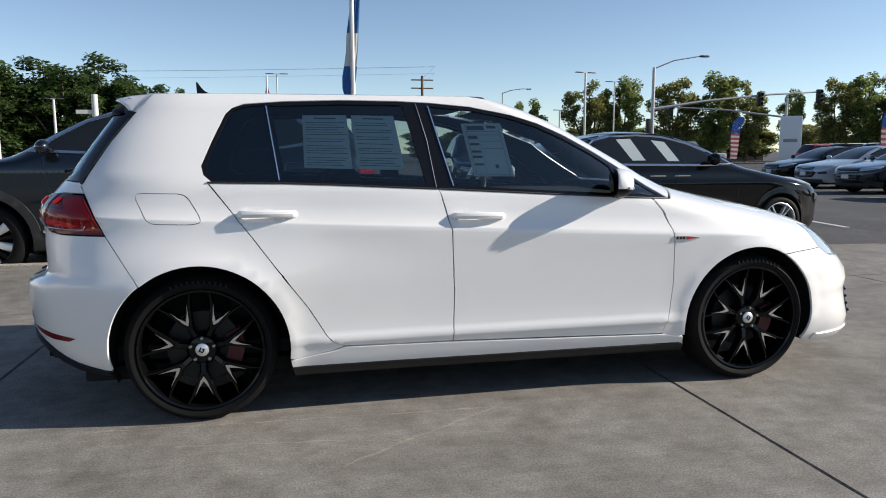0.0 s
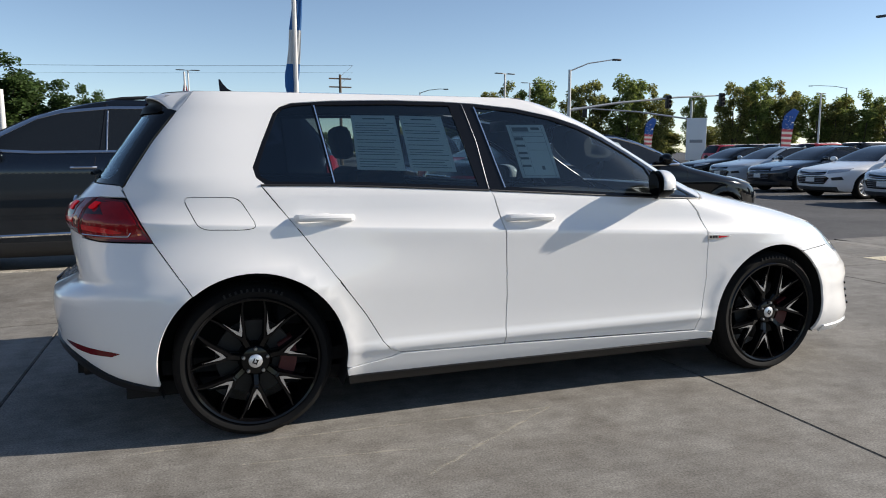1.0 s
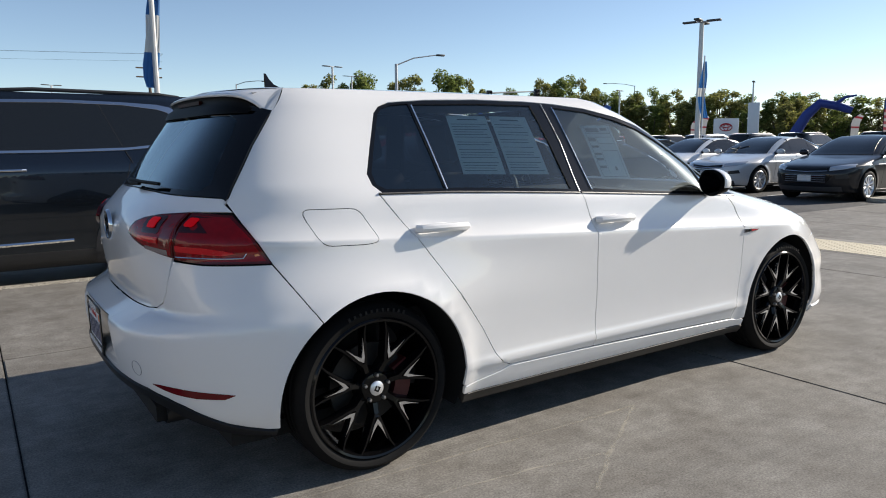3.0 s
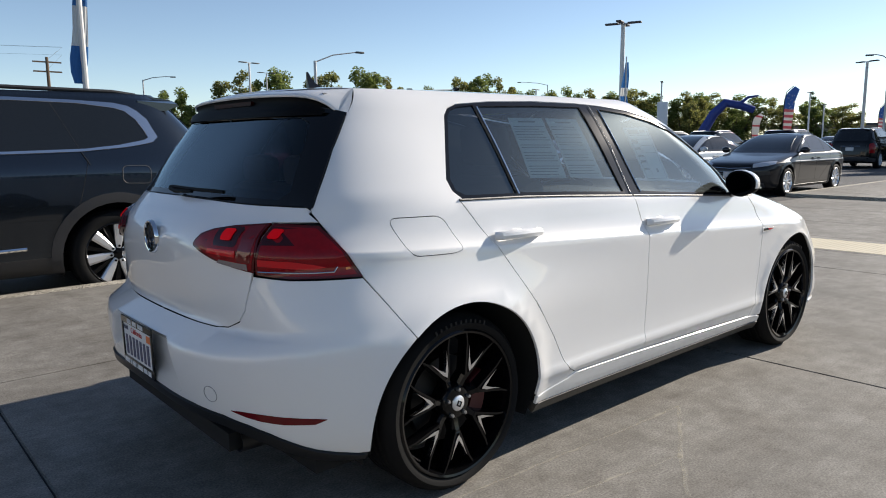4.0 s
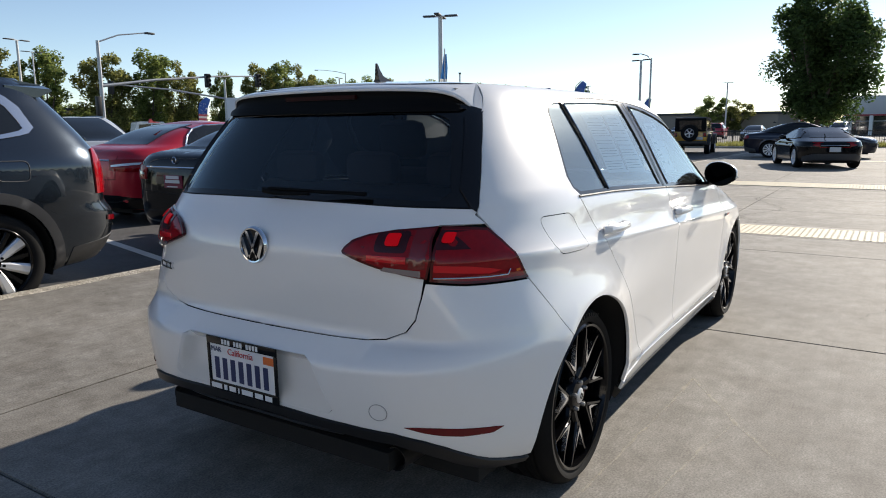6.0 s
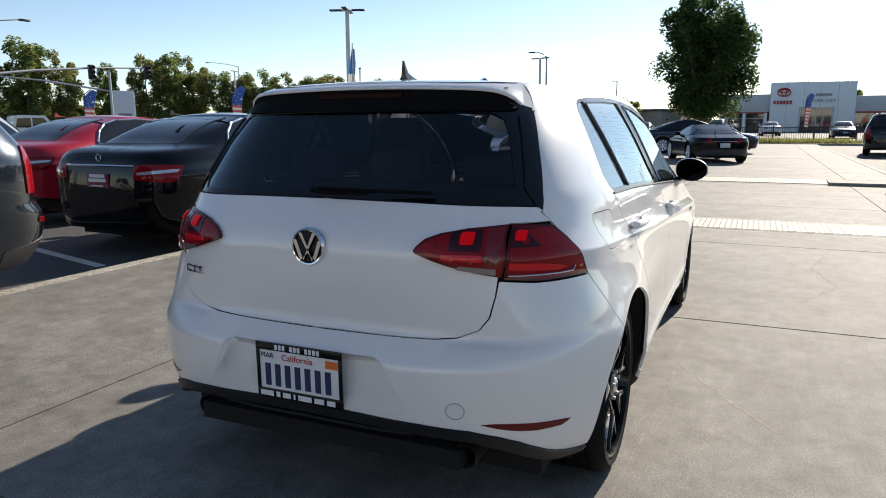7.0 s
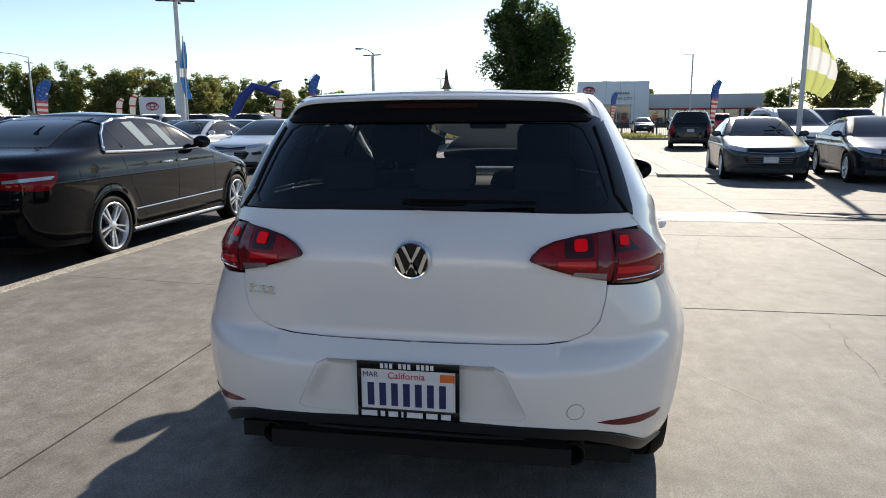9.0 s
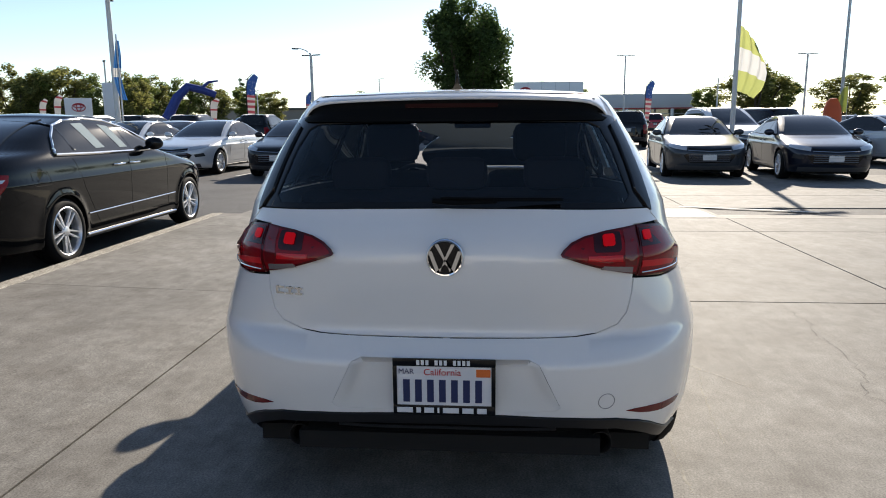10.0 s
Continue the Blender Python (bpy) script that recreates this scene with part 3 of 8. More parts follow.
F_SEAM = [(2.150, .266), (2.177, .388), (2.187, .53), (2.178, .724), (2.168, .777), (2.130, .87), (2.08, .932)]
GLASS_EDGE = [(-.469, 1.014), (-.442, 1.062), (-.351, 1.205), (-.272, 1.308)]
LAMP_EDGE = [(-.362, .812), (-.452, .977)]

# inner shell behind the gaps, coloured near-black so that they read as shade
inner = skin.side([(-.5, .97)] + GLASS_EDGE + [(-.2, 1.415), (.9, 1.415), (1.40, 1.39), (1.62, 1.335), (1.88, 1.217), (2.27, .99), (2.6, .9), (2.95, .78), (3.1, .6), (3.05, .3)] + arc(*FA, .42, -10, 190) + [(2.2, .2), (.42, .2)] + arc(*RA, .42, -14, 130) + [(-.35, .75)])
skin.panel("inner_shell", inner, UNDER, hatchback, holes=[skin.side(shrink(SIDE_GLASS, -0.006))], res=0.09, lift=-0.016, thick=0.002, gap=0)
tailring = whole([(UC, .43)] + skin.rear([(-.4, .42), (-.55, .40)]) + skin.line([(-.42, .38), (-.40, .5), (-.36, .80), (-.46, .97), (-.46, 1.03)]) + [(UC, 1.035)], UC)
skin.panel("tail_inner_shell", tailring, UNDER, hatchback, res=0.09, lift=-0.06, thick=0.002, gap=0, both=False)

# side panels
CREASES = (.305, .320, .334, .348, .362, .382, .80, .817, .826, .846)
frame_out = [(-.362, .812), (-.452, .977)] + GLASS_EDGE + [(-.225, 1.365), (-.19, 1.415), (.2, 1.415), (.7, 1.415), (1.22, 1.415), (1.40, 1.388), (1.62, 1.333), (1.88, 1.213), (2.10, 1.085), (2.27, .985), (2.175, .927)]
frame_out += [p for p in SIDE_GLASS[17::-1]] + [(.050, 1.026)] + REAR_SEAM[1:] + [(.56, .292), (.40, .262), (.369, .262)] + arc(*RA, .37, -8, 128, 24)
FUEL = rounded([(-.252, .986), (-.04, .982), (.028, .866), (-.012, .855), (-.19, .860)], .035)
skin.panel("body_side", skin.side(frame_out), WHITE, hatchback, holes=[skin.side(FUEL)], res=0.045, creases=CREASES, gap=0.0015)
skin.panel("fuel_flap", skin.side(FUEL), WHITE, hatchback, res=0.04, creases=CREASES, gap=0.0015)
skin.panel("rear_door", skin.side(REAR_SEAM + [(.835, .302)] + B_SEAM + [(.601, 1.013), (.36, 1.023)]), WHITE, hatchback, res=0.045, creases=CREASES, gap=0.0025)
skin.panel("front_door", skin.side(B_SEAM[::-1] + [(1.6, .284)] + F_SEAM + [(1.915, .941), (1.635, .956), (1.365, .972)]), WHITE, hatchback, res=0.045, creases=CREASES, gap=0.0025)
skin.panel("front_wing", skin.side([(2.175, .926)] + F_SEAM[::-1] + [(2.16, .255), (2.262, .252)] + arc(*FA, .365, 190, 62, 24) + [(2.90, .647), (3.08, .653), (3.0, .776), (2.95, .79), (2.80, .835), (2.55, .885), (2.27, .984)]), WHITE, hatchback, res=0.045, creases=CREASES, gap=0.002)
skin.panel("sill", skin.side([(.60, .304), (1.09, .294), (2.15, .262), (2.262, .248), (2.268, .214), (1.2, .218), (.375, .224), (.369, .256), (.56, .288)]), WHITE, hatchback, res=0.05, gap=0.0008, lift=0.004)
skin.panel("sill_skirt", skin.side([(.375, .222), (1.2, .216), (2.27, .212), (2.28, .170), (1.2, .176), (.385, .182)]), LIP_BLACK, hatchback, res=0.06, gap=0, lift=0.008, thick=0.03)
bonnet = whole([(UF, .985)] + skin.line([(2.27, .986), (2.55, .889), (2.80, .839), (2.95, .795)]) + skin.front([(-.60, .754), (-.45, .717), (-.3, .695)]) + [(UF, .692)], UF)
skin.panel("bonnet", bonnet, WHITE, hatchback, res=0.05, zfine=0.014, gap=0.002, both=False)
nose = whole([(UF, .690)] + skin.front([(-.3, .688), (-.45, .650), (-.62, .588)]) + skin.line([(3.16, .610), (3.08, .6535), (2.90, .6475)] + arc(*FA, .365, 62, -22, 14) + [(3.0, .172)]) + skin.front([(-.6, .170), (-.3, .168)]) + [(UF, .168)], UF)
skin.panel("front_bumper", nose, WHITE, hatchback, res=0.05, gap=0.002, both=False)
skin.panel("headlamp", skin.line([(3.0, .778), (3.08, .654), (3.16, .612)]) + skin.front([(-.62, .590), (-.45, .652), (-.45, .716), (-.60, .754)]), HEADLAMP, hatchback, res=0.04, gap=0.003, label="clear headlamp lens")
skin.panel("front_lip", whole([(UF, .205)] + skin.front([(-.3, .205), (-.62, .205)]) + skin.line([(3.05, .200), (3.05, .166)]) + skin.front([(-.62, .162), (-.3, .160)]) + [(UF, .160)], UF), WHITE, hatchback, res=0.05, lift=0.008, gap=0, thick=.02, both=False)
skin.panel("grille", skin.front([(-.42, .67), (.42, .67), (.42, .60), (-.42, .60)]), BLACK_GLOSS, hatchback, res=0.05, lift=0.004, both=False)
skin.panel("air_intake", skin.front([(-.66, .42), (-.35, .43), (-.35, .27), (-.66, .26)]), BLACK_DULL, hatchback, res=0.05, lift=0.003)
for z in (.40, .36, .32, .28):
    skin.bar("intake_fin", skin.front([(-.655, z), (-.36, z)]), .008, BLACK_GLOSS, hatchback, .006)

# glazing
skin.panel("window_trim", skin.side(SIDE_GLASS), BLACK_GLOSS, hatchback, holes=[skin.side(h) for h in (
    [(.088, 1.044), (.052, 1.062), (.044, 1.10), (.084, 1.204), (.138, 1.322), (.165, 1.346), (.205, 1.358), (.285, 1.366), (.339, 1.038)],
    [(.354, 1.040), (.302, 1.362), (.62, 1.372), (.905, 1.371), (.985, 1.010), (.6, 1.030)],
    [(1.110, 1.008), (1.028, 1.366), (1.228, 1.347), (1.40, 1.313), (1.54, 1.272), (1.67, 1.217), (1.80, 1.150), (1.90, 1.087), (1.93, .957), (1.635, .972), (1.365, .988)],
    [(1.945, .957), (1.915, 1.078), (2.06, .995), (2.13, .945)])], res=0.05, gap=0, lift=-0.003, thick=0.010, label="gloss black window surround")
skin.panel("quarter_glass", skin.side([(.082, 1.040), (.046, 1.06), (.038, 1.10), (.078, 1.204), (.132, 1.324), (.16, 1.350), (.20, 1.363), (.29, 1.370), (.343, 1.034)]), GLASS_DARK, hatchback, res=0.06, lift=-0.009, thick=0.003, gap=0)
skin.panel("rear_door_glass", skin.side([(.349, 1.035), (.297, 1.367), (.62, 1.377), (.91, 1.376), (.99, 1.005), (.6, 1.025)]), GLASS, hatchback, res=0.06, lift=-0.009, thick=0.003, gap=0)
skin.panel("front_door_glass", skin.side([(1.105, 1.003), (1.023, 1.371), (1.228, 1.352), (1.40, 1.318), (1.54, 1.277), (1.67, 1.222), (1.80, 1.155), (1.905, 1.09), (1.935, .952), (1.635, .967), (1.365, .983)]), GLASS, hatchback, res=0.06, lift=-0.009, thick=0.003, gap=0)
skin.panel("front_quarter_glass", skin.side([(1.94, .952), (1.91, 1.083), (2.06, 1.0), (2.14, .94)]), GLASS, hatchback, res=0.06, lift=-0.009, thick=0.003, gap=0)
# thin bright strips stand in for highlights along the gloss black pillar edges
skin.bar("pillar_strip", skin.line([(.296, 1.358), (.346, 1.034)]), 0.003, CHROME, hatchback, 0.0)
skin.bar("pillar_strip", skin.line([(1.025, 1.364), (1.060, 1.20), (1.107, 1.002)]), 0.003, CHROME, hatchback, 0.0)
skin.bar("pillar_strip", skin.line([(.968, 1.376), (1.005, 1.20), (1.028, .996)]), 0.0015, STEEL, hatchback, 0.0)
skin.bar("waist_seal", skin.line([(.05, 1.028), (.36, 1.022), (.601, 1.012), (1.026, .990)]), 0.0045, BLACK_SATIN, hatchback, 0.001)
skin.bar("waist_seal", skin.line([(1.036, .990), (1.365, .971), (1.635, .955), (1.915, .940), (2.17, .926)]), 0.0045, BLACK_SATIN, hatchback, 0.001)
screen = whole([(UF, 1.402)] + skin.line([(1.42, 1.386), (1.64, 1.330), (1.90, 1.212), (2.12, 1.084), (2.29, .99)]) + [(UF, .99)], UF)
skin.panel("windscreen", screen, GLASS_CLEAR, hatchback, res=0.07, lift=-0.004, thick=0.004, gap=0.001, both=False)
tail_black = whole([(UC, 1.045)] + skin.rear([(-.3, 1.043), (-.6, 1.035)]) + skin.line([(-.455, 1.03)] + GLASS_EDGE[1:] + [(-.25, 1.33)]) + skin.rear([(-.47, 1.365), (-.3, 1.372)]) + [(UC, 1.373)], UC)
pane = whole([(UC, 1.066)] + skin.rear([(-.3, 1.064), (-.58, 1.056), (-.60, 1.08), (-.545, 1.24), (-.515, 1.295), (-.47, 1.314), (-.2, 1.318)]) + [(UC, 1.318)], UC)
REAR_FRIT = material("black_glass_border", (.004, .004, .004), .03, spec=.5)
skin.panel("rear_window_surround", tail_black, REAR_FRIT, hatchback, holes=[pane], res=0.05, lift=-0.002, gap=0.002, both=False, label="gloss black rear window border")
skin.panel("rear_window", whole([(UC, 1.06)] + skin.rear([(-.3, 1.058), (-.59, 1.05), (-.61, 1.08), (-.555, 1.245), (-.525, 1.30), (-.48, 1.322), (-.2, 1.326)]) + [(UC, 1.326)], UC), glass("rear_privacy_glass", (0.66, 0.66, 0.69), ior=1.35), hatchback, res=0.08, lift=-0.006, thick=0.003, gap=0, both=False)

# roof
ring = [skin.place(UC + (UF - UC) * i / 90, 1.414) for i in range(91)]
rv, rf = [], []
for i, p in enumerate(ring):
    hump = 0.036 * max(0.0, 1 - ((p.x - 0.55) / 0.98) ** 2) ** 0.8
    for j in range(15):
        s = -1 + 2 * j / 14
        rv.append((p.x, p.y * -s, 1.414 + hump * (1 - s * s)))
for i in range(90):
    for j in range(14):
        k = i * 15 + j
        rf.append((k, k + 15, k + 16, k + 1))
make("roof", rv, rf, WHITE, hatchback, smooth=True)
# roof spoiler over the rear window: white top, gloss black underside
sv, sf, bv, bf_ = [], [], [], []
NS = 48
reach = lambda x, z: abs(skin.place(*skin.sx(x, z)).y)
Y_FRONT, Y_TIP, Y_LOW = reach(-.19, 1.414) + .001, reach(-.285, 1.342) + .004, reach(-.262, 1.314) + .002
for i in range(NS + 1):
    s_ = -1 + 2 * i / NS
    e = abs(s_)
    xt = -0.402 + 0.117 * (.45 * e ** 2.6 + .55 * e ** 9)
    zt = 1.405 - 0.016 * e * e - 0.052 * e ** 16
    xr = -0.10 - 0.09 * e ** 3
    zr_ = 1.4155 + 0.0226 * (1 - e * e)
    y0, y3 = s_ * Y_FRONT, s_ * Y_TIP
    sv += [(xr, y0, zr_), (xr + (xt - xr) * .35, y0 * .65 + y3 * .35, zr_ * .70 + zt * .30 + .007), (xr + (xt - xr) * .7, y0 * .3 + y3 * .7, zr_ * .36 + zt * .64 + .005), (xt + .010, y3, zt + .001), (xt, y3, zt - .006), (xt + .008, y3, zt - .013)]
    q = skin.place(*skin.ry(min(-.02, -abs(y3) * .965), 1.320))
    bv += [(xt + .006, y3 * .999, zt - .012), (xt + .016, y3 * .997, zt - .032 * (1 - .5 * e ** 8)), (q.x + .008, y3 * .985, 1.350 - .022 * e ** 8), (q.x - .004, y3 * .965, q.z)]
for i in range(NS):
    sf += [(i * 6 + k, i * 6 + k + 1, i * 6 + k + 7, i * 6 + k + 6) for k in range(5)]
    bf_ += [(i * 4 + k, i * 4 + k + 1, i * 4 + k + 5, i * 4 + k + 4) for k in range(3)]
for o in (0, NS):
    q = len(sv)
    sv += [sv[o * 6 + k] for k in range(6)] + [(-.268, Y_LOW if o else -Y_LOW, 1.310), (-.226, (Y_LOW + .4 * (Y_FRONT - Y_LOW)) * (1 if o else -1), 1.365)]
    sf.append(tuple(range(q, q + 8)) if o else tuple(range(q, q + 8))[::-1])
make("roof_spoiler", sv, sf, WHITE, hatchback, smooth=True)
make("spoiler_underside", bv, bf_, BLACK_DULL, hatchback, "gloss black underside of the spoiler", smooth=True)
part("high_brake_lamp", boxes((-.398, -.380, -.16, .16, 1.366, 1.380)), LENS_OFF, hatchback)
skin.panel("window_blade", skin.side(GLASS_EDGE + [(-.256, 1.322), (-.330, 1.305), (-.405, 1.20), (-.478, 1.085), (-.482, 1.03)]), BLACK_GLOSS, hatchback, res=.04, lift=.006, gap=.003, thick=.012)
fin_side = [(0.075, -0.006), (0.055, 0.008), (0.020, 0.019), (-0.008, 0.034), (-0.028, 0.056), (-0.042, 0.078), (-0.049, 0.078), (-0.048, 0.050), (-0.045, 0.020), (-0.048, -0.008)]
fin = bmesh.new()
rows_ = [[fin.verts.new((x, sg * (0.020 * max(0.0, 1 - hh / 0.030) ** 0.9 + 0.003) * (0.4 if x > 0.07 else 1), hh)) for x, hh in fin_side] for sg in (-1, 1)]
for i in range(len(fin_side) - 1):
    fin.faces.new((rows_[0][i], rows_[0][i + 1], rows_[1][i + 1], rows_[1][i]))
fin.faces.new(rows_[0])
fin.faces.new(rows_[1][::-1])
bmesh.ops.transform(fin, matrix=Matrix.Translation((-0.02, 0, 1.437)), verts=fin.verts[:])
part("roof_antenna", fin, BLACK_GLOSS, hatchback, "black shark-fin antenna")

# tailgate, bumper, lamps
HATCH_SEAM = [(-.30, .639), (-.417, .641), (-.480, .648), (-.545, .676), (-.575, .715), (-.590, .78), (-.594, .83)]
hatch = whole([(UC, .638)] + skin.rear(HATCH_SEAM + [(-.603, .986)]) + skin.line([(-.456, .985), (-.474, 1.012), (-.458, 1.028)]) + skin.rear([(-.6, 1.033), (-.3, 1.041)]) + [(UC, 1.043)], UC)
skin.panel("tailgate", hatch, WHITE, hatchback, res=0.045, gap=0.0013, both=False)
LIP = [(-.746, .273), (-.71, .306), (-.668, .339), (-.62, .363), (-.543, .386), (-.40, .402), (-.226, .413), (-.12, .417)]
LIP_LOW = [(-.727, .236), (-.70, .262), (-.655, .299), (-.61, .326), (-.543, .352), (-.40, .371), (-.226, .383), (-.12, .387)]
bump = whole([(UC, .636)] + skin.rear([(p[0], p[1] - .0008) for p in HATCH_SEAM[:3]] + [(-.5462, .6750), (-.5768, .7146), (-.5918, .78), (-.598, .8235)]) + skin.line([(-.56, .8135), (-.50, .8125), (-.364, .8115)] + arc(*RA, .372, 128, 191.5, 16) + [(-.40, .243), (-.46, .256)]) + skin.rear(LIP) + [(UC, .418)], UC)
RECESS = [(-.360, .440), (-.292, .582), (-.262, .596), (.262, .596), (.292, .582), (.360, .440), (.345, .428), (-.345, .428)]
skin.panel("rear_bumper", bump, WHITE, hatchback, res=0.035, gap=0.0015, both=False, holes=[skin.rear(RECESS)])
rec_poly = skin.rear(RECESS)


def dish(u, z, p):
    ease = lambda q: (lambda c: c * c * (3 - 2 * c))(min(1.0, max(0.0, q)))
    return -0.042 * ease((0.596 - z) / 0.016) * ease((z - 0.428) / 0.05) * ease((0.360 - (z - .440) * 0.48 - abs(p.y)) / 0.034)


skin.panel("plate_recess", rec_poly, WHITE, hatchback, res=0.014, gap=0.0, thick=0.03, both=False, bulge=dish)
# grey-black lip under the bumper, and the recessed diffuser below it
lip = whole([(UC, .416)] + skin.rear([(y, z - .002) for y, z in LIP[::-1]]) + skin.line([(-.46, .254), (-.40, .241), (-.372, .239), (-.374, .222), (-.40, .222), (-.46, .226)]) + skin.rear(LIP_LOW) + [(UC, .388)], UC)
skin.panel("bumper_lip", lip, LIP_BLACK, hatchback, res=0.03, lift=0.007, gap=0, thick=0.025, both=False, label="satin black lip under the rear bumper")
diff = whole([(UC, .385)] + skin.rear([(-.3, .378), (-.46, .366), (-.50, .350), (-.46, .328), (-.36, .318)]) + [(UC, .316)], UC)
skin.panel("diffuser", diff, BLACK_DULL, hatchback, res=0.05, lift=-0.045, gap=0, thick=0.05, both=False)
for z in (.358, .338):
    skin.bar("diffuser_rib", skin.rear([(-.36, z - .004), (0, z), (.36, z - .004)]), .005, LIP_BLACK, hatchback, -.042, both=False)
skin.panel("reflector", skin.rear([(-.575, .408), (-.62, .392), (-.66, .381), (-.71, .372)]) + skin.line([(-.535, .370), (-.505, .384), (-.535, .389)]) + skin.rear([(-.71, .398), (-.66, .405), (-.61, .409)]), REFLECTOR, hatchback, res=0.02, lift=0.0025, gap=0, label="slim red bumper reflector")
tow = skin.rear([(-.507 + .026 * math.cos(6.2832 * k / 20), .452 + .026 * math.sin(6.2832 * k / 20)) for k in range(20)])
skin.bar("towing_cover", tow, 0.0012, STEEL, hatchback, 0.0004, both=False, closed=True)
LENS_IN = skin.rear([(-.603, .832), (-.54, .846), (-.47, .865), (-.40, .887), (-.362, .900), (-.355, .909), (-.364, .924), (-.385, .941), (-.43, .959), (-.50, .974), (-.606, .985)])
LENS_OUT = skin.rear([(-.610, .985), (-.606, .827)]) + skin.line([(-.56, .816), (-.362, .814), (-.456, .974), (-.50, .979)])


def pillow(u, z, p):
    return 0.010 * max(0.0, min(1.0, (z - .82) / .05)) * max(0.0, min(1.0, (.99 - z) / .05))


tin = skin.panel("tail_lamp", LENS_IN, LENS_DARK, hatchback, res=0.03, lift=0.004, gap=0.002, bulge=pillow, label="dark red tail lamp on the tailgate")
tout = skin.panel("tail_lamp", LENS_OUT, LENS_DARK, hatchback, res=0.03, lift=0.003, gap=0.002, bulge=pillow, label="dark red tail lamp on the rear corner")


def lamp_cell(pts, mat, hold, lift, name="lamp_cell"):
    a = skin.panel(name, pts, mat, None, res=0.03, lift=lift, gap=0, bulge=pillow, thick=0.004)
    for o, h in zip(a, hold):
        o.parent = h


lamp_cell(shrink(dense(LENS_IN, .01), .009), LENS_RED, tin, 0.0050)
lamp_cell(shrink(dense(LENS_OUT, .01), .010), LENS_RED, tout, 0.0040)
# dark wells round the glowing reflector cells, bright bars below them, a clear strip at the foot
lamp_cell(skin.rear(rounded([(-.458, .910), (-.458, .962), (-.545, .968), (-.545, .908)], .012)), LENS_SMOKE, tin, 0.0062, "lamp_well")
lamp_cell(skin.rear(rounded([(-.486, .927), (-.486, .958), (-.523, .959), (-.523, .927)], .008)), LENS_RETRO, tin, 0.0105, "lit_cell")
lamp_cell(skin.rear([(-.556, .868), (-.556, .970), (-.596, .976), (-.596, .866)]), LENS_DEEP, tin, 0.0062, "lamp_bezel")
lamp_cell(skin.rear([(-.440, .889), (-.440, .901), (-.548, .898), (-.548, .882)]), LENS_GLOW, tin, 0.0078, "reflector_bar")
lamp_cell(skin.rear([(-.480, .861), (-.585, .842), (-.585, .862), (-.49, .872)]), LAMP_SILVER, tin, 0.0062, "reversing_lamp")
lamp_cell(skin.rear([(-.614, .916), (-.614, .972), (-.672, .966)]) + skin.line([(-.555, .962), (-.535, .914)]), LENS_SMOKE, tout, 0.0052, "lamp_well")
lamp_cell(skin.rear(rounded([(-.622, .934), (-.622, .963), (-.648, .961), (-.648, .933)], .007)), LENS_RETRO, tout, 0.0095, "lit_cell")
lamp_cell(skin.rear([(-.616, .858), (-.616, .878), (-.69, .872)]) + skin.line([(-.50, .862), (-.465, .852), (-.50, .845)]), LENS_GLOW, tout, 0.0070, "reflector_bar")
for hold, sg in zip(tout, (1, -1)):
    strip = [skin.place(*p) + skin.normal(*p) * .0125 for p in dense(skin.rear([(-.616, .8395), (-.66, .838)]) + skin.line([(-.50, .835), (-.446, .836), (-.436, .852)]), .02, False)]
    part("lamp_strip", tube([(p.x, p.y * sg, p.z) for p in strip], .0022, 6), CHROME, hold)
lamp_cell(skin.line([(-.414, .848), (-.402, .850), (-.398, .843), (-.412, .841)]), LENS_AMBER, tout, 0.0058, "side_marker")

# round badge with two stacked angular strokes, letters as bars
bx, bz = -0.7265, 0.902
badge = part("round_badge", lathe([(0.0, 0.002), (0.050, 0.004), (0.0505, 0.008)], 40, m=pose(bx, 0, bz, 0, 0, -90)), BLACK_GLOSS, hatchback, "round chrome badge on a dark ground")
part("badge_ring", lathe([(0.050, 0.006), (0.052, 0.012), (0.056, 0.013), (0.060, 0.008), (0.061, 0.0)], 48, m=pose(bx, 0, bz, 0, 0, -90)), CHROME, badge)
for row in (((.026, .044), (.001, -.003), (-.001, -.003), (-.026, .044)), ((.047, .022), (.022, -.045), (.001, -.010), (-.001, -.010), (-.022, -.045), (-.047, .022))):
    st = bmesh.new()
    up, dn = [], []
    for y0, z0 in row:
        w = .0064 if abs(y0) > .002 else .006
        k = 1 if y0 >= 0 else -1
        a_, b_ = [Vector((bx - .011, y0 + s_ * w * k, bz + z0)) for s_ in (1, -1)]
        up.append([st.verts.new(a_), st.verts.new(a_ + Vector((.006, 0, 0)))])
        dn.append([st.verts.new(b_), st.verts.new(b_ + Vector((.006, 0, 0)))])
        if abs(y0) < .002:
            for q in (*up[-1], ):
                q.co.z -= .010
                q.co.y = y0
            for q in (*dn[-1], ):
                q.co.z += .006
                q.co.y = y0
    for i in range(len(row) - 1):
        st.faces.new((up[i][0], up[i + 1][0], dn[i + 1][0], dn[i][0]))
        st.faces.new((up[i][0], up[i][1], up[i + 1][1], up[i + 1][0]))
        st.faces.new((dn[i][0], dn[i + 1][0], dn[i + 1][1], dn[i][1]))
    part("badge_stroke", st, CHROME, badge, smooth=False)
mk = bmesh.new()
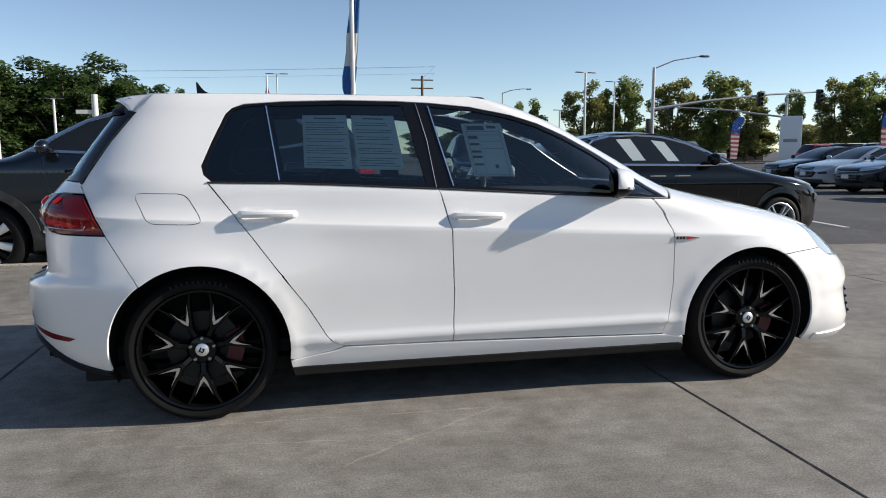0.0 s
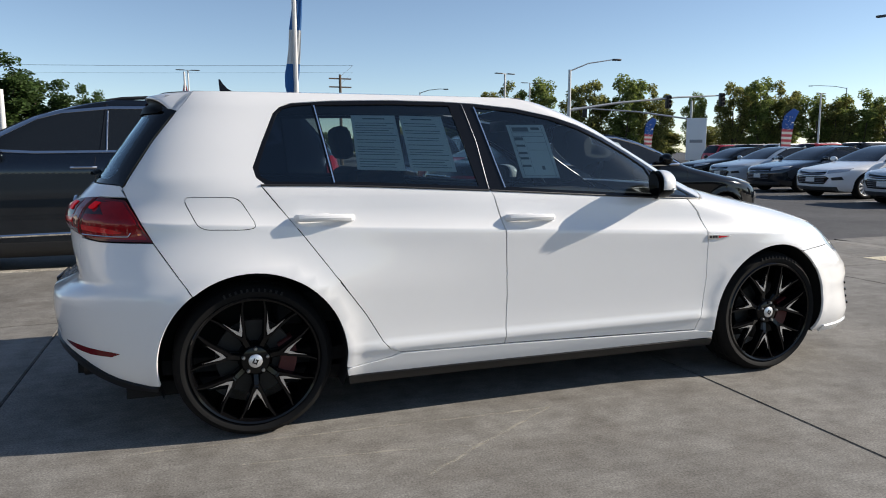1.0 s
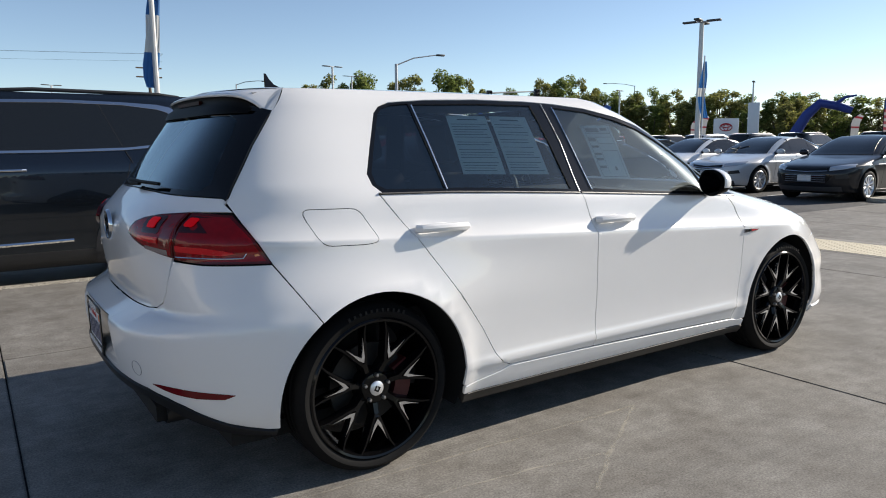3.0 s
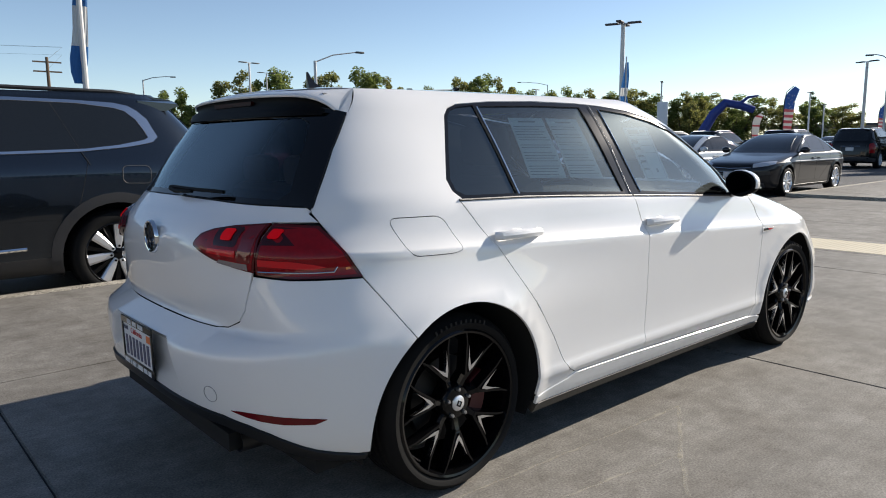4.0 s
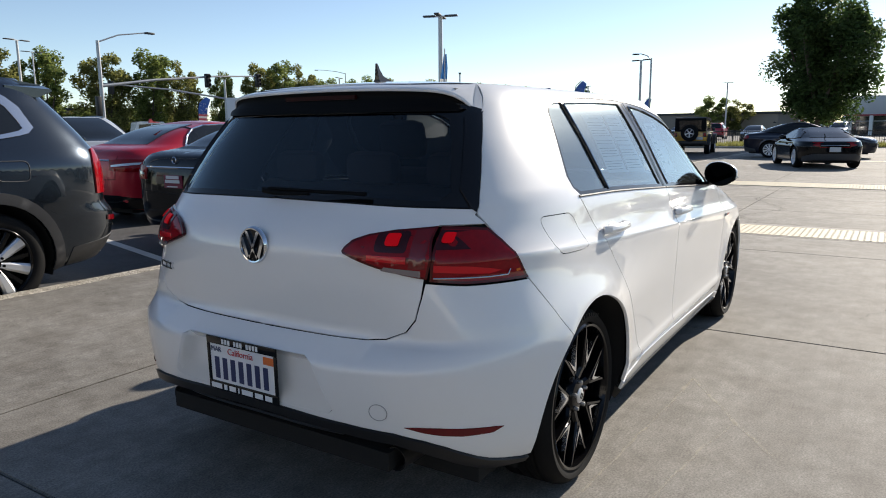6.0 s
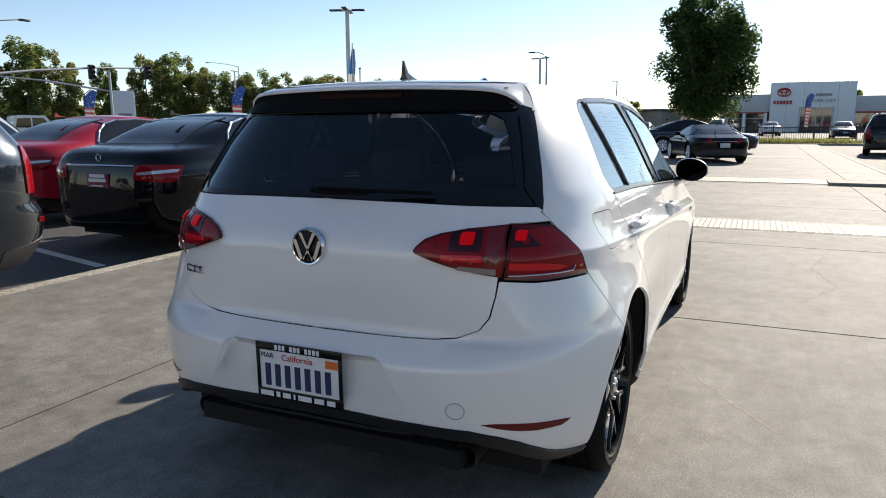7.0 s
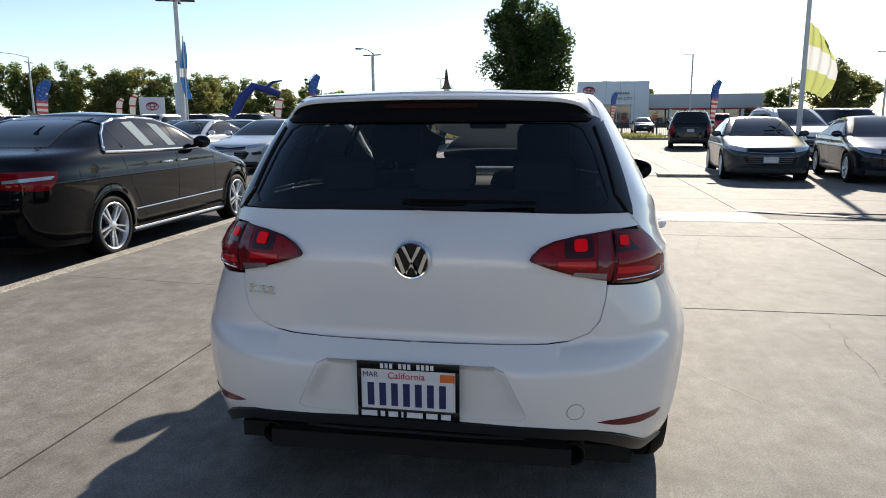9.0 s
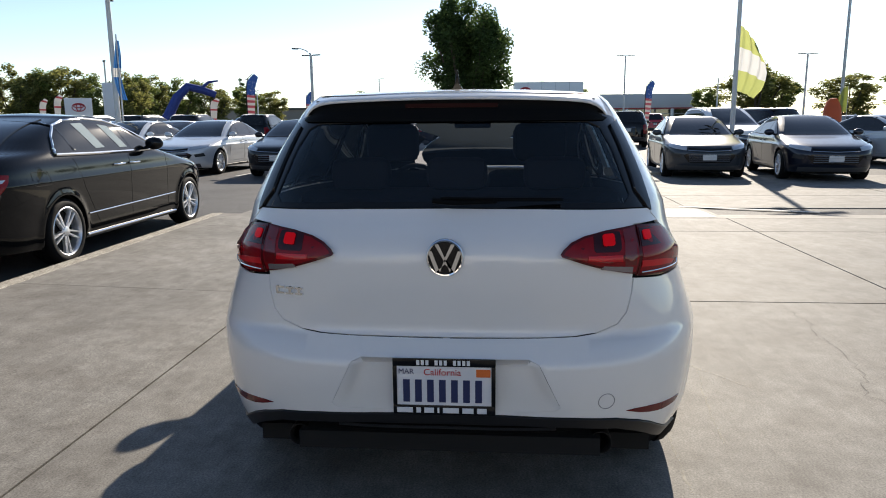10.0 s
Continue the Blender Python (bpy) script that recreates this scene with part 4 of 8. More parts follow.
for y0, z0, w, h in ((.562, .787, .030, .006), (.562, .768, .030, .006), (.562, .768, .008, .025), (.526, .787, .028, .006), (.526, .768, .028, .006), (.516, .768, .009, .025), (.492, .787, .026, .006), (.492, .768, .026, .006), (.483, .768, .009, .025)):
    box(mk, -.008, .002, -w, 0, 0, h, pose(skin.place(*skin.ry(y0, z0)).x - .001, y0, z0, 0, 0, -14))
tagged(part("model_mark", mk, CHROME, hatchback, smooth=False), "small chrome letter bars", kind="stuff")
# number plate in a dealer's frame
plate = new("number_plate")
plate.parent = hatchback
plate["label"] = "white plate with dark blue characters in a black frame"
plate.matrix_local = pose(-.806, 0, .509, 1, 0, -90)
part("plate_sheet", boxes((-.152, .152, -.001, .001, -.076, .076)), PLATE_WHITE, plate)
pf = bmesh.new()
for r in ((-.160, .160, -.005, .001, -.092, -.062), (-.160, .160, -.005, .001, .066, .092), (-.160, -.147, -.005, .001, -.062, .066), (.147, .160, -.005, .001, -.062, .066)):
    box(pf, *r, bevel=.002)
part("plate_frame", pf, BLACK_GLOSS, plate, "black plate frame")
for i in range(7):
    x = -.128 + i * .0375
    part("plate_character", boxes((x, x + .021, -.0025, -.001, -.052, .022)), PLATE_BLUE, plate, smooth=False)
for i in range(12):
    if i not in (3, 7):
        part("frame_character", boxes((-.085 + i * .0142, -.085 + i * .0142 + .0095, -.0062, -.005, .071, .087)), PLATE_WHITE, plate, smooth=False)
for i, w in enumerate((.05, .014, .03, .006, .05, .035, .03)):
    x = -.148 + sum((.05, .014, .03, .006, .05, .035, .03)[:i]) + i * .011
    part("frame_character", boxes((x, x + w, -.0062, -.005, -.086, -.069)), PLATE_WHITE, plate, smooth=False)
words("state_name", "California", .030, PLATE_RED, plate.matrix_local @ pose(-.005, -.0022, .046, 90), plate, .0006).matrix_local = pose(-.005, -.0022, .046, 90)
words("month_sticker", "MAR", .024, PLATE_BLUE, Matrix(), plate, .0006).matrix_local = pose(-.118, -.0022, .048, 90)
part("year_sticker", boxes((.100, .144, -.0025, -.001, .033, .058)), ORANGE, plate)

# exhaust tips, their steel coloured darker for the shade under the bumper
DARK_STEEL = material("shade_dark_steel", (.035, .033, .032), .5, metal=.6)
for y in (-.505, .505):
    part("exhaust_tip", lathe([(.030, .06), (.036, .075), (.0385, .075), (.0385, -.10), (.034, -.10), (.030, -.05), (.030, .06)], 28, m=pose(-.597, y, .272, 0, 0, -90)), DARK_STEEL, hatchback, "round dark steel exhaust tip")
# rear wiper
wip = tube([(-.632, .045, 1.070), (-.640, -.02, 1.062), (-.636, -.16, 1.066)], .011, 8, .006)
part("rear_wiper", wip, BLACK_DULL, hatchback)
part("wiper_blade", tube([(-.634, .02, 1.076), (-.634, -.18, 1.074), (-.612, -.37, 1.072)], .007, 6), BLACK_DULL, hatchback)

# door handles
for x, z in ((.293, .893), (1.211, .868)):
    for sg in (1, -1):
        yb = skin.width(x, z)
        pts = [(x - .112, -(yb + .004), z + .001), (x - .10, -(yb + .022), z + .003), (x - .05, -(yb + .034), z + .004), (x + .05, -(yb + .034), z + .003), (x + .10, -(yb + .022), z), (x + .112, -(yb + .004), z - .002)]
        bm = tube([(a, b * sg, c) for a, b, c in pts], .016, 10, flat=1.0)
        hd = part("door_handle", bm, WHITE, hatchback)
        cup = bmesh.new()
        bmesh.ops.create_uvsphere(cup, u_segments=20, v_segments=10, radius=1)
        bmesh.ops.transform(cup, matrix=Matrix.Translation((x - .005, -(yb - .004) * sg, z - .008)) @ Matrix.Diagonal((.055, .006, .028, 1)), verts=cup.verts[:])
        part("handle_cup", cup, WHITE, hd)
# wing badges
for sg in (1, -1):
    y = -(skin.width(2.24, .742) + .002) * sg
    b = part("wing_badge", prism([(2.172, .731), (2.172, .752), (2.235, .750), (2.312, .744), (2.285, .737), (2.235, .732)], y - .002 * sg, y + .002 * sg), CHROME, hatchback, "chrome side badge with a red inlay", smooth=False)
    part("badge_inlay", prism([(2.235, .735), (2.235, .747), (2.295, .743), (2.278, .739)], y - .004 * sg, y - .002 * sg), BADGE_RED, b, smooth=False)
    mk = bmesh.new()
    for x in (2.182, 2.200, 2.216):
        box(mk, x, x + .010, min(y, y - .004 * sg), max(y, y - .004 * sg), .736, .748)
    part("badge_letters", mk, BLACK_GLOSS, b, smooth=False)

# wing mirrors
# mirror face coloured near-black in place of a dark reflection
MIRROR_GLASS = material("dark_reflection_mirror", (.012, .013, .014), .02, metal=1.0)
for sg in (1, -1):
    bm = bmesh.new()
    bmesh.ops.create_uvsphere(bm, u_segments=28, v_segments=18, radius=1)
    for v in bm.verts:
        x, y, z = v.co
        q = 2.6
        k = (abs(x) ** q + abs(y) ** q + abs(z) ** q) ** (-1 / q)
        x, y, z = x * k, y * k, z * k
        x = x * (0.072 if x > 0 else 0.035)
        yy = y * .094
        zz = z * (.068 if z > 0 else .062) * (1 - .22 * max(0, -y))
        v.co = (1.868 + x + yy * .35, -0.908 + yy, 1.006 + zz)
        if sg < 0:
            v.co.y *= -1
    top, low = bm, bm.copy()
    bmesh.ops.bisect_plane(top, geom=top.verts[:] + top.edges[:] + top.faces[:], plane_co=(0, 0, .985), plane_no=(0, 0, 1), clear_inner=True)
    bmesh.ops.bisect_plane(low, geom=low.verts[:] + low.edges[:] + low.faces[:], plane_co=(0, 0, .983), plane_no=(0, 0, 1), clear_outer=True)
    back = top.copy()
    bmesh.ops.bisect_plane(top, geom=top.verts[:] + top.edges[:] + top.faces[:], plane_co=(1.853 + .318, 0, 0), plane_no=(1, -.35 * sg, 0), clear_inner=True)
    bmesh.ops.bisect_plane(back, geom=back.verts[:] + back.edges[:] + back.faces[:], plane_co=(1.851 + .318, 0, 0), plane_no=(1, -.35 * sg, 0), clear_outer=True)
    mir = part("wing_mirror", top, WHITE, hatchback, "white wing mirror with a black base")
    part("mirror_housing", back, BLACK_DULL, mir)
    part("mirror_base", low, BLACK_DULL, mir)
    g = bmesh.new()
    bmesh.ops.create_circle(g, cap_ends=True, segments=28, radius=1)
    bmesh.ops.transform(g, matrix=Matrix.Translation((1.829, -.908 * sg, 1.006)) @ Matrix.Rotation(radians(-19 * sg), 4, "Z") @ Matrix.Rotation(radians(84), 4, "Y") @ Matrix.Diagonal((.055, .082, 1, 1)), verts=g.verts[:])
    part("mirror_glass", g, MIRROR_GLASS, mir)
    g = bmesh.new()
    bmesh.ops.create_circle(g, cap_ends=True, segments=28, radius=1)
    bmesh.ops.transform(g, matrix=Matrix.Translation((1.8335, -.908 * sg, 1.006)) @ Matrix.Rotation(radians(-19 * sg), 4, "Z") @ Matrix.Rotation(radians(84), 4, "Y") @ Matrix.Diagonal((.066, .092, 1, 1)), verts=g.verts[:])
    part("mirror_housing_back", g, BLACK_DULL, mir)
    part("mirror_foot", tube([(1.91, -.82 * sg, .943), (1.90, -.85 * sg, .953), (1.885, -.89 * sg, .970)], .028, 10, .03, flat=.6), BLACK_GLOSS, mir)
    part("mirror_indicator", tube([(1.948, -.85 * sg, .986), (1.938, -.908 * sg, .986), (1.912, -.965 * sg, .986), (1.872, -.998 * sg, .988)], .006, 6), LENS_CLEAR, mir)

# wheels and arch linings
gw = wheel("fork")
for x in (0.0, 2.631):
    fit_wheel(gw, hatchback, x, -.845 + .1175, .318, turn=0.12 if x else 0)
    fit_wheel(gw, hatchback, x, .845 - .1175, .318, True)
junk(gw)
for x in (0.0, 2.631):
    for sg in (1, -1):
        r = .385
        bm = bmesh.new()
        A = arc(x, .318, r, -22, 202, 28)
        o, i_ = [bm.verts.new((a, -(reach(a, max(.2, b)) - .022) * sg, b)) for a, b in A], [bm.verts.new((a, -.55 * sg, b)) for a, b in A]
        for k in range(28):
            bm.faces.new((o[k], o[k + 1], i_[k + 1], i_[k]))
        bm.faces.new(i_)
        part("arch_lining", bm, UNDER, hatchback)
part("underbody", boxes((-.50, 3.2, -.70, .70, .17, .23), (.45, 2.2, -.80, .80, .17, .25), (-.70, -.4, -.5, .5, .24, .30)), UNDER, hatchback)
# cabin
part("cabin_floor", boxes((-.36, 2.4, -.72, .72, .26, .32)), UNDER, hatchback)
part("dashboard", boxes((1.62, 2.25, -.70, .70, .55, .93), bevel=.05), CLOTH, hatchback)
part("steering_wheel", tube([(1.50 + .06 * math.sin(a), .36 + .185 * math.cos(a), .87 + .17 * math.sin(a)) for a in [6.2832 * k / 24 for k in range(24)]], .015, 8, closed=True), BLACK_SATIN, hatchback)
for y in (-.36, .36):
    seat(hatchback, 1.05, y, .42)
part("rear_bench", boxes((.10, .58, -.64, .64, .40, .56), bevel=.05), CLOTH, hatchback)
bm = bmesh.new()
box(bm, -.07, .07, -.64, .64, 0, .56, Matrix.Translation((.08, 0, .52)) @ Matrix.Rotation(radians(-18), 4, "Y"), bevel=.05)
part("rear_seat_back", bm, CLOTH, hatchback)
for y in (-.38, 0, .38):
    bm = bmesh.new()
    box(bm, -.045, .045, -.12, .12, 0, .13, Matrix.Translation((-.10, y, 1.05)), bevel=.04)
    part("rear_headrest", bm, CLOTH, hatchback)
part("parcel_shelf", boxes((-.55, -.02, -.60, .60, .93, .95)), CLOTH, hatchback)
part("cabin_lining", boxes((-.30, 1.35, -.50, .50, 1.385, 1.395)), material("grey_headlining", (.25, .25, .25), .9), hatchback)
part("cabin_mirror", boxes((1.42, 1.45, -.11, .11, 1.27, 1.33), bevel=.012), BLACK_SATIN, hatchback)


def sheet(name, corners, rows, label):
    """A printed paper behind a pane: corners as (x, z) on the side glass."""
    (xa, za), (xb, zb), (xc, zc), (xd, zd) = corners          # top rear, top front, low front, low rear
    at = lambda s, t: ((xa * (1 - s) + xb * s) * (1 - t) + (xd * (1 - s) + xc * s) * t, (za * (1 - s) + zb * s) * (1 - t) + (zd * (1 - s) + zc * s) * t)
    ob = skin.panel(name, skin.side([corners[0], corners[1], corners[2], corners[3]]), PAPER, None, res=0.06, lift=-0.0135, gap=0, thick=0.001, both=False)[0]
    tagged(ob, label, "paper")
    for s0, s1, t0, t1 in rows:
        o = skin.panel("print_line", skin.side([at(s0, t0), at(s1, t0), at(s1, t1), at(s0, t1)]), INK, ob, res=0.08, lift=-0.0128, gap=0, thick=0.0004, both=False)
    return ob


def text_rows(n, t0=.14, t1=.95, seed=1):
    rnd = random.Random(seed)
    out = [(.25, .75, .055, .075)]
    t = t0
    while t < t1:
        out.append((.06, rnd.uniform(.75, .95), t, t + .010))
        t += (t1 - t0) / n * rnd.choice((1, 1, 1, 1.9))
    return out


# sheets of paper behind the side windows
sheet("window_sheet", [(.452, 1.325), (.648, 1.326), (.662, 1.085), (.452, 1.092)], text_rows(18, seed=2), "printed paper sheet taped inside a rear side window")
sheet("window_sheet", [(.668, 1.326), (.862, 1.324), (.895, 1.078), (.685, 1.085)], text_rows(18, seed=3), "printed paper sheet taped inside a rear side window")
sheet("window_sticker", [(1.175, 1.290), (1.368, 1.292), (1.405, 1.045), (1.212, 1.048)], [(.12, .55, .05, .13), (.62, .85, .05, .10), (.10, .9, .15, .156), (.36, .365, .2, .92), (.10, .33, .24, .30), (.10, .33, .38, .42), (.10, .33, .52, .56), (.10, .33, .62, .66), (.10, .33, .76, .80), (.10, .9, .22, .228), (.40, .9, .34, .346), (.40, .9, .48, .486), (.6, .68, .78, .85), (.08, .92, .96, .966), (.08, .088, .03, .966), (.912, .92, .03, .966)], "printed price sticker sheet inside a front side window")


# ---- ground ----
def ground_material(name, dark, light, scale, grain, rough=0.8, bump=0.5, streak=.7, speck=.8, blotch=.38, contrast=.16, fine=1.0, patch=26):
    m = bpy.data.materials.new(name)
    m.use_nodes = True
    t = m.node_tree
    b = t.nodes["Principled BSDF"]
    co = t.nodes.new("ShaderNodeNewGeometry")
    n1, n2, n3 = [t.nodes.new("ShaderNodeTexNoise") for _ in range(3)]
    for n, s, d in ((n1, scale, 5), (n2, scale * 6, 6), (n3, grain, 4)):
        n.inputs["Scale"].default_value, n.inputs["Detail"].default_value, n.inputs["Roughness"].default_value = s, d, 0.62
        t.links.new(co.outputs["Position"], n.inputs["Vector"])
    r1 = t.nodes.new("ShaderNodeValToRGB")
    r1.color_ramp.elements[0].position, r1.color_ramp.elements[1].position = 0.36, 0.64
    r1.color_ramp.elements[0].color, r1.color_ramp.elements[1].color = (*dark, 1), (*light, 1)
    t.links.new(n1.outputs["Fac"], r1.inputs["Fac"])
    m1 = t.nodes.new("ShaderNodeMix")
    m1.data_type, m1.blend_type = "RGBA", "MULTIPLY"
    m1.inputs["Factor"].default_value = blotch
    r2 = t.nodes.new("ShaderNodeValToRGB")
    r2.color_ramp.elements[0].position, r2.color_ramp.elements[1].position = 0.30, 0.62
    r2.color_ramp.elements[0].color, r2.color_ramp.elements[1].color = (0.56, 0.52, 0.475, 1), (1.04, 1.04, 1.03, 1)
    t.links.new(n2.outputs["Fac"], r2.inputs["Fac"])
    t.links.new(r1.outputs["Color"], m1.inputs["A"])
    t.links.new(r2.outputs["Color"], m1.inputs["B"])
    # long brushed streaks and scattered dark specks
    mp, n4, n5 = t.nodes.new("ShaderNodeMapping"), t.nodes.new("ShaderNodeTexNoise"), t.nodes.new("ShaderNodeTexNoise")
    mp.inputs["Scale"].default_value = (3.0, 22.0, 1.0)
    mp.inputs["Rotation"].default_value = (0, 0, radians(12))
    t.links.new(co.outputs["Position"], mp.inputs["Vector"])
    t.links.new(mp.outputs["Vector"], n4.inputs["Vector"])
    n4.inputs["Scale"].default_value, n4.inputs["Detail"].default_value, n4.inputs["Roughness"].default_value = 1.0, 7, 0.7
    n5.inputs["Scale"].default_value, n5.inputs["Detail"].default_value, n5.inputs["Roughness"].default_value = patch, 5, 0.7
    t.links.new(co.outputs["Position"], n5.inputs["Vector"])
    last = m1.outputs["Result"]
    for src, lo, hi, dk, fac in ((n4, .32, .68, (.72, .70, .68), streak), (n5, .30, .60, (.60, .58, .56), speck)):
        rr, mm = t.nodes.new("ShaderNodeValToRGB"), t.nodes.new("ShaderNodeMix")
        rr.color_ramp.elements[0].position, rr.color_ramp.elements[1].position = lo, hi
        rr.color_ramp.elements[0].color, rr.color_ramp.elements[1].color = (*dk, 1), (1.10, 1.10, 1.09, 1)
        mm.data_type, mm.blend_type = "RGBA", "MULTIPLY"
        mm.inputs["Factor"].default_value = fac
        t.links.new(src.outputs["Fac"], rr.inputs["Fac"])
        t.links.new(last, mm.inputs["A"])
        t.links.new(rr.outputs["Color"], mm.inputs["B"])
        last = mm.outputs["Result"]
    m2 = t.nodes.new("ShaderNodeMix")
    m2.data_type, m2.blend_type = "RGBA", "OVERLAY"
    m2.inputs["Factor"].default_value = fine
    r3 = t.nodes.new("ShaderNodeMapRange")
    r3.inputs["From Min"].default_value, r3.inputs["From Max"].default_value = .5 - contrast, .5 + contrast
    t.links.new(n3.outputs["Fac"], r3.inputs["Value"])
    t.links.new(last, m2.inputs["A"])
    t.links.new(r3.outputs["Result"], m2.inputs["B"])
    t.links.new(m2.outputs["Result"], b.inputs["Base Color"])
    b.inputs["Roughness"].default_value = rough
    b.inputs["Specular IOR Level"].default_value = 0.40
    bp = t.nodes.new("ShaderNodeBump")
    bp.inputs["Strength"].default_value, bp.inputs["Distance"].default_value = bump, 0.004
    t.links.new(n3.outputs["Fac"], bp.inputs["Height"])
    t.links.new(bp.outputs["Normal"], b.inputs["Normal"])
    return m


CONCRETE = ground_material("weathered_concrete", (.176, .169, .157), (.252, .242, .225), 0.55, 120, rough=.80, bump=.05, streak=.5, speck=.6, blotch=.62, contrast=.26, fine=.55, patch=9)
ASPHALT = ground_material("dark_asphalt", (.058, .058, .062), (.092, .092, .096), 0.4, 160, bump=0.6, streak=.4)
KERB = ground_material("pale_kerb_concrete", (.34, .32, .275), (.42, .39, .34), 0.8, 90)
TACTILE = material("pale_yellow_tactile_paving", (.66, .58, .42), .7, vary=.15, scale=3)
SOIL = material("dry_soil", (.16, .11, .06), .95, vary=.3, scale=8, bump=.5, bump_scale=40)
LINE_WHITE = material("worn_white_road_paint", (.55, .54, .51), .8, vary=.25, scale=9)
CRACK = material("dark_joint_filler", (.03, .028, .025), .95)

AZ = -0.10
gm = bmesh.new()
bmesh.ops.create_grid(gm, x_segments=40, y_segments=40, size=1500)
tagged(part("ground", gm, ASPHALT, smooth=False), "wide dark asphalt car lot reaching the horizon", "ground", kind="structure").location = (0, 0, AZ)


def slab_field(name, label, xs, ys, z, depth, mat, gap=0.007, skip=()):
    """A paved field of separate slabs with recessed joints."""
    base = tagged(part(name, boxes((xs[0], xs[-1], ys[0], ys[-1], z - depth, z - 0.02)), CRACK, smooth=False), label, "pavement", kind="structure")
    for i in range(len(xs) - 1):
        for j in range(len(ys) - 1):
            bm = boxes((xs[i] + gap / 2, xs[i + 1] - gap / 2, ys[j] + gap / 2, ys[j + 1] - gap / 2, z - 0.05, z))
            es = [e for e in bm.edges if all(v.co.z > z - 1e-4 for v in e.verts)]
            bmesh.ops.bevel(bm, geom=es, offset=0.006, segments=2, affect="EDGES")
            part("slab", bm, mat, base, smooth=False)
    return base


near = slab_field("pavement", "large weathered concrete slabs with dark joints", [-14.3, -11.0, -7.7, -4.4, -1.1, 2.24, 5.51, 6.62], [-12.6, -7.9, -3.15, 1.62], 0.0, 0.14, CONCRETE)
# the strip next to the kerb rises a little towards it
KY, KZ = 3.70, 0.055
bm = prism([(1.62, -.02), (KY, KZ - .02), (KY, -.15), (1.62, -.15)], -14.3, 6.62, "x")
part("slab_bed", bm, CRACK, near, smooth=False)
strip_x = [-14.3, -11.0, -7.7, -4.4, -1.1, 2.34, 5.51, 6.62]
for a_, b_ in zip(strip_x, strip_x[1:]):
    part("slab", prism([(1.6235, 0.0), (KY - .0035, KZ), (KY - .0035, -.05), (1.6235, -.05)], a_ + .0035, b_ - .0035, "x"), CONCRETE, near, smooth=False)
tagged(part("kerb", boxes((-14.3, 6.62, KY + .001, KY + .16, AZ - .03, KZ + .004), bevel=.012), KERB, smooth=False), "pale concrete kerb along the paved strip", "kerb", kind="structure")


# ---- other vehicles ----
CAR_GLASS = material("dark_car_glass", (.010, .012, .014), .03, spec=.55)
SATIN_CHROME = material("satin_chrome", (.62, .64, .68), .22, metal=1.0)
GREY_TRIM = material("dark_grey_trim", (.05, .05, .052), .5)
PLAIN = material("blank_plate", (.6, .6, .6), .5)
DEALER_PLATE = material("dealer_plate_red", (.22, .02, .05), .5)
paints = {
    "black": paint("black_paint", (.0035, .004, .005), rough=.10, coat=.5), "graphite": paint("graphite_metallic", (.027, .036, .048), .9, .25, 1.0),
    "silver": paint("silver_metallic", (.58, .60, .62), .2, .3), "white": paint("plain_white_paint", (.78, .79, .80)),
    "red": paint("deep_red_metallic", (.40, .008, .026), .2, .3, .5), "blue": paint("dark_blue_metallic", (.010, .013, .026), .5, .3),
    "grey": paint("steel_grey_metallic", (.045, .052, .062), .4, .3, .6), "pale_blue": paint("pale_blue_silver", (.36, .43, .50), .25, .3),
    "orange": paint("amber_paint", (.72, .36, .03)), "charcoal": paint("charcoal_metallic", (.018, .019, .022), .4, .3, .6)}

SEDAN = dict(
    creases=(.765, .782, .800, .818, .838),
    wb=2.83, r=.335, rim=.235, track=.80, zb=.20, arch=.385, roof=1.415, crown=.035, belt=.98,
    W=[(.15, .80), (.22, .86), (.3, .885), (.5, .90), (.7, .915), (.78, .92), (.82, .90), (.92, .885), (.97, .865), (1.0, .84), (1.1, .785), (1.2, .725), (1.3, .66), (1.38, .60), (1.42, .55)],
    R=[(.15, -.85), (.25, -.98), (.4, -1.05), (.6, -1.07), (.8, -1.07), (.92, -1.03), (.98, -.96), (1.01, -.72), (1.035, -.52), (1.1, -.36), (1.2, -.10), (1.3, .20), (1.38, .50), (1.42, .72)],
    F=[(.15, 3.62), (.25, 3.72), (.4, 3.78), (.58, 3.79), (.70, 3.75), (.76, 3.68), (.81, 3.52), (.86, 3.24), (.91, 2.92), (.95, 2.64), (.99, 2.44), (1.05, 2.32), (1.15, 2.10), (1.25, 1.86), (1.35, 1.56), (1.40, 1.36), (1.42, 1.26)],
    windows=[(-.36, 1.055), (-.10, 1.20), (.16, 1.305), (.45, 1.362), (.9, 1.380), (1.25, 1.360), (1.55, 1.285), (1.85, 1.160), (2.16, 1.00), (1.6, .985), (.6, .995), (0, 1.02)],
    posts=[.62, 1.42], doors=[(.30, .98), (1.28, 1.28), (2.18, 2.24)], quarter=-.02, tail=1.0, nose=1.05, n_tail=((0, 3.2), (2, 3.2)), n_nose=3.3, wheel="ten", style="ten")
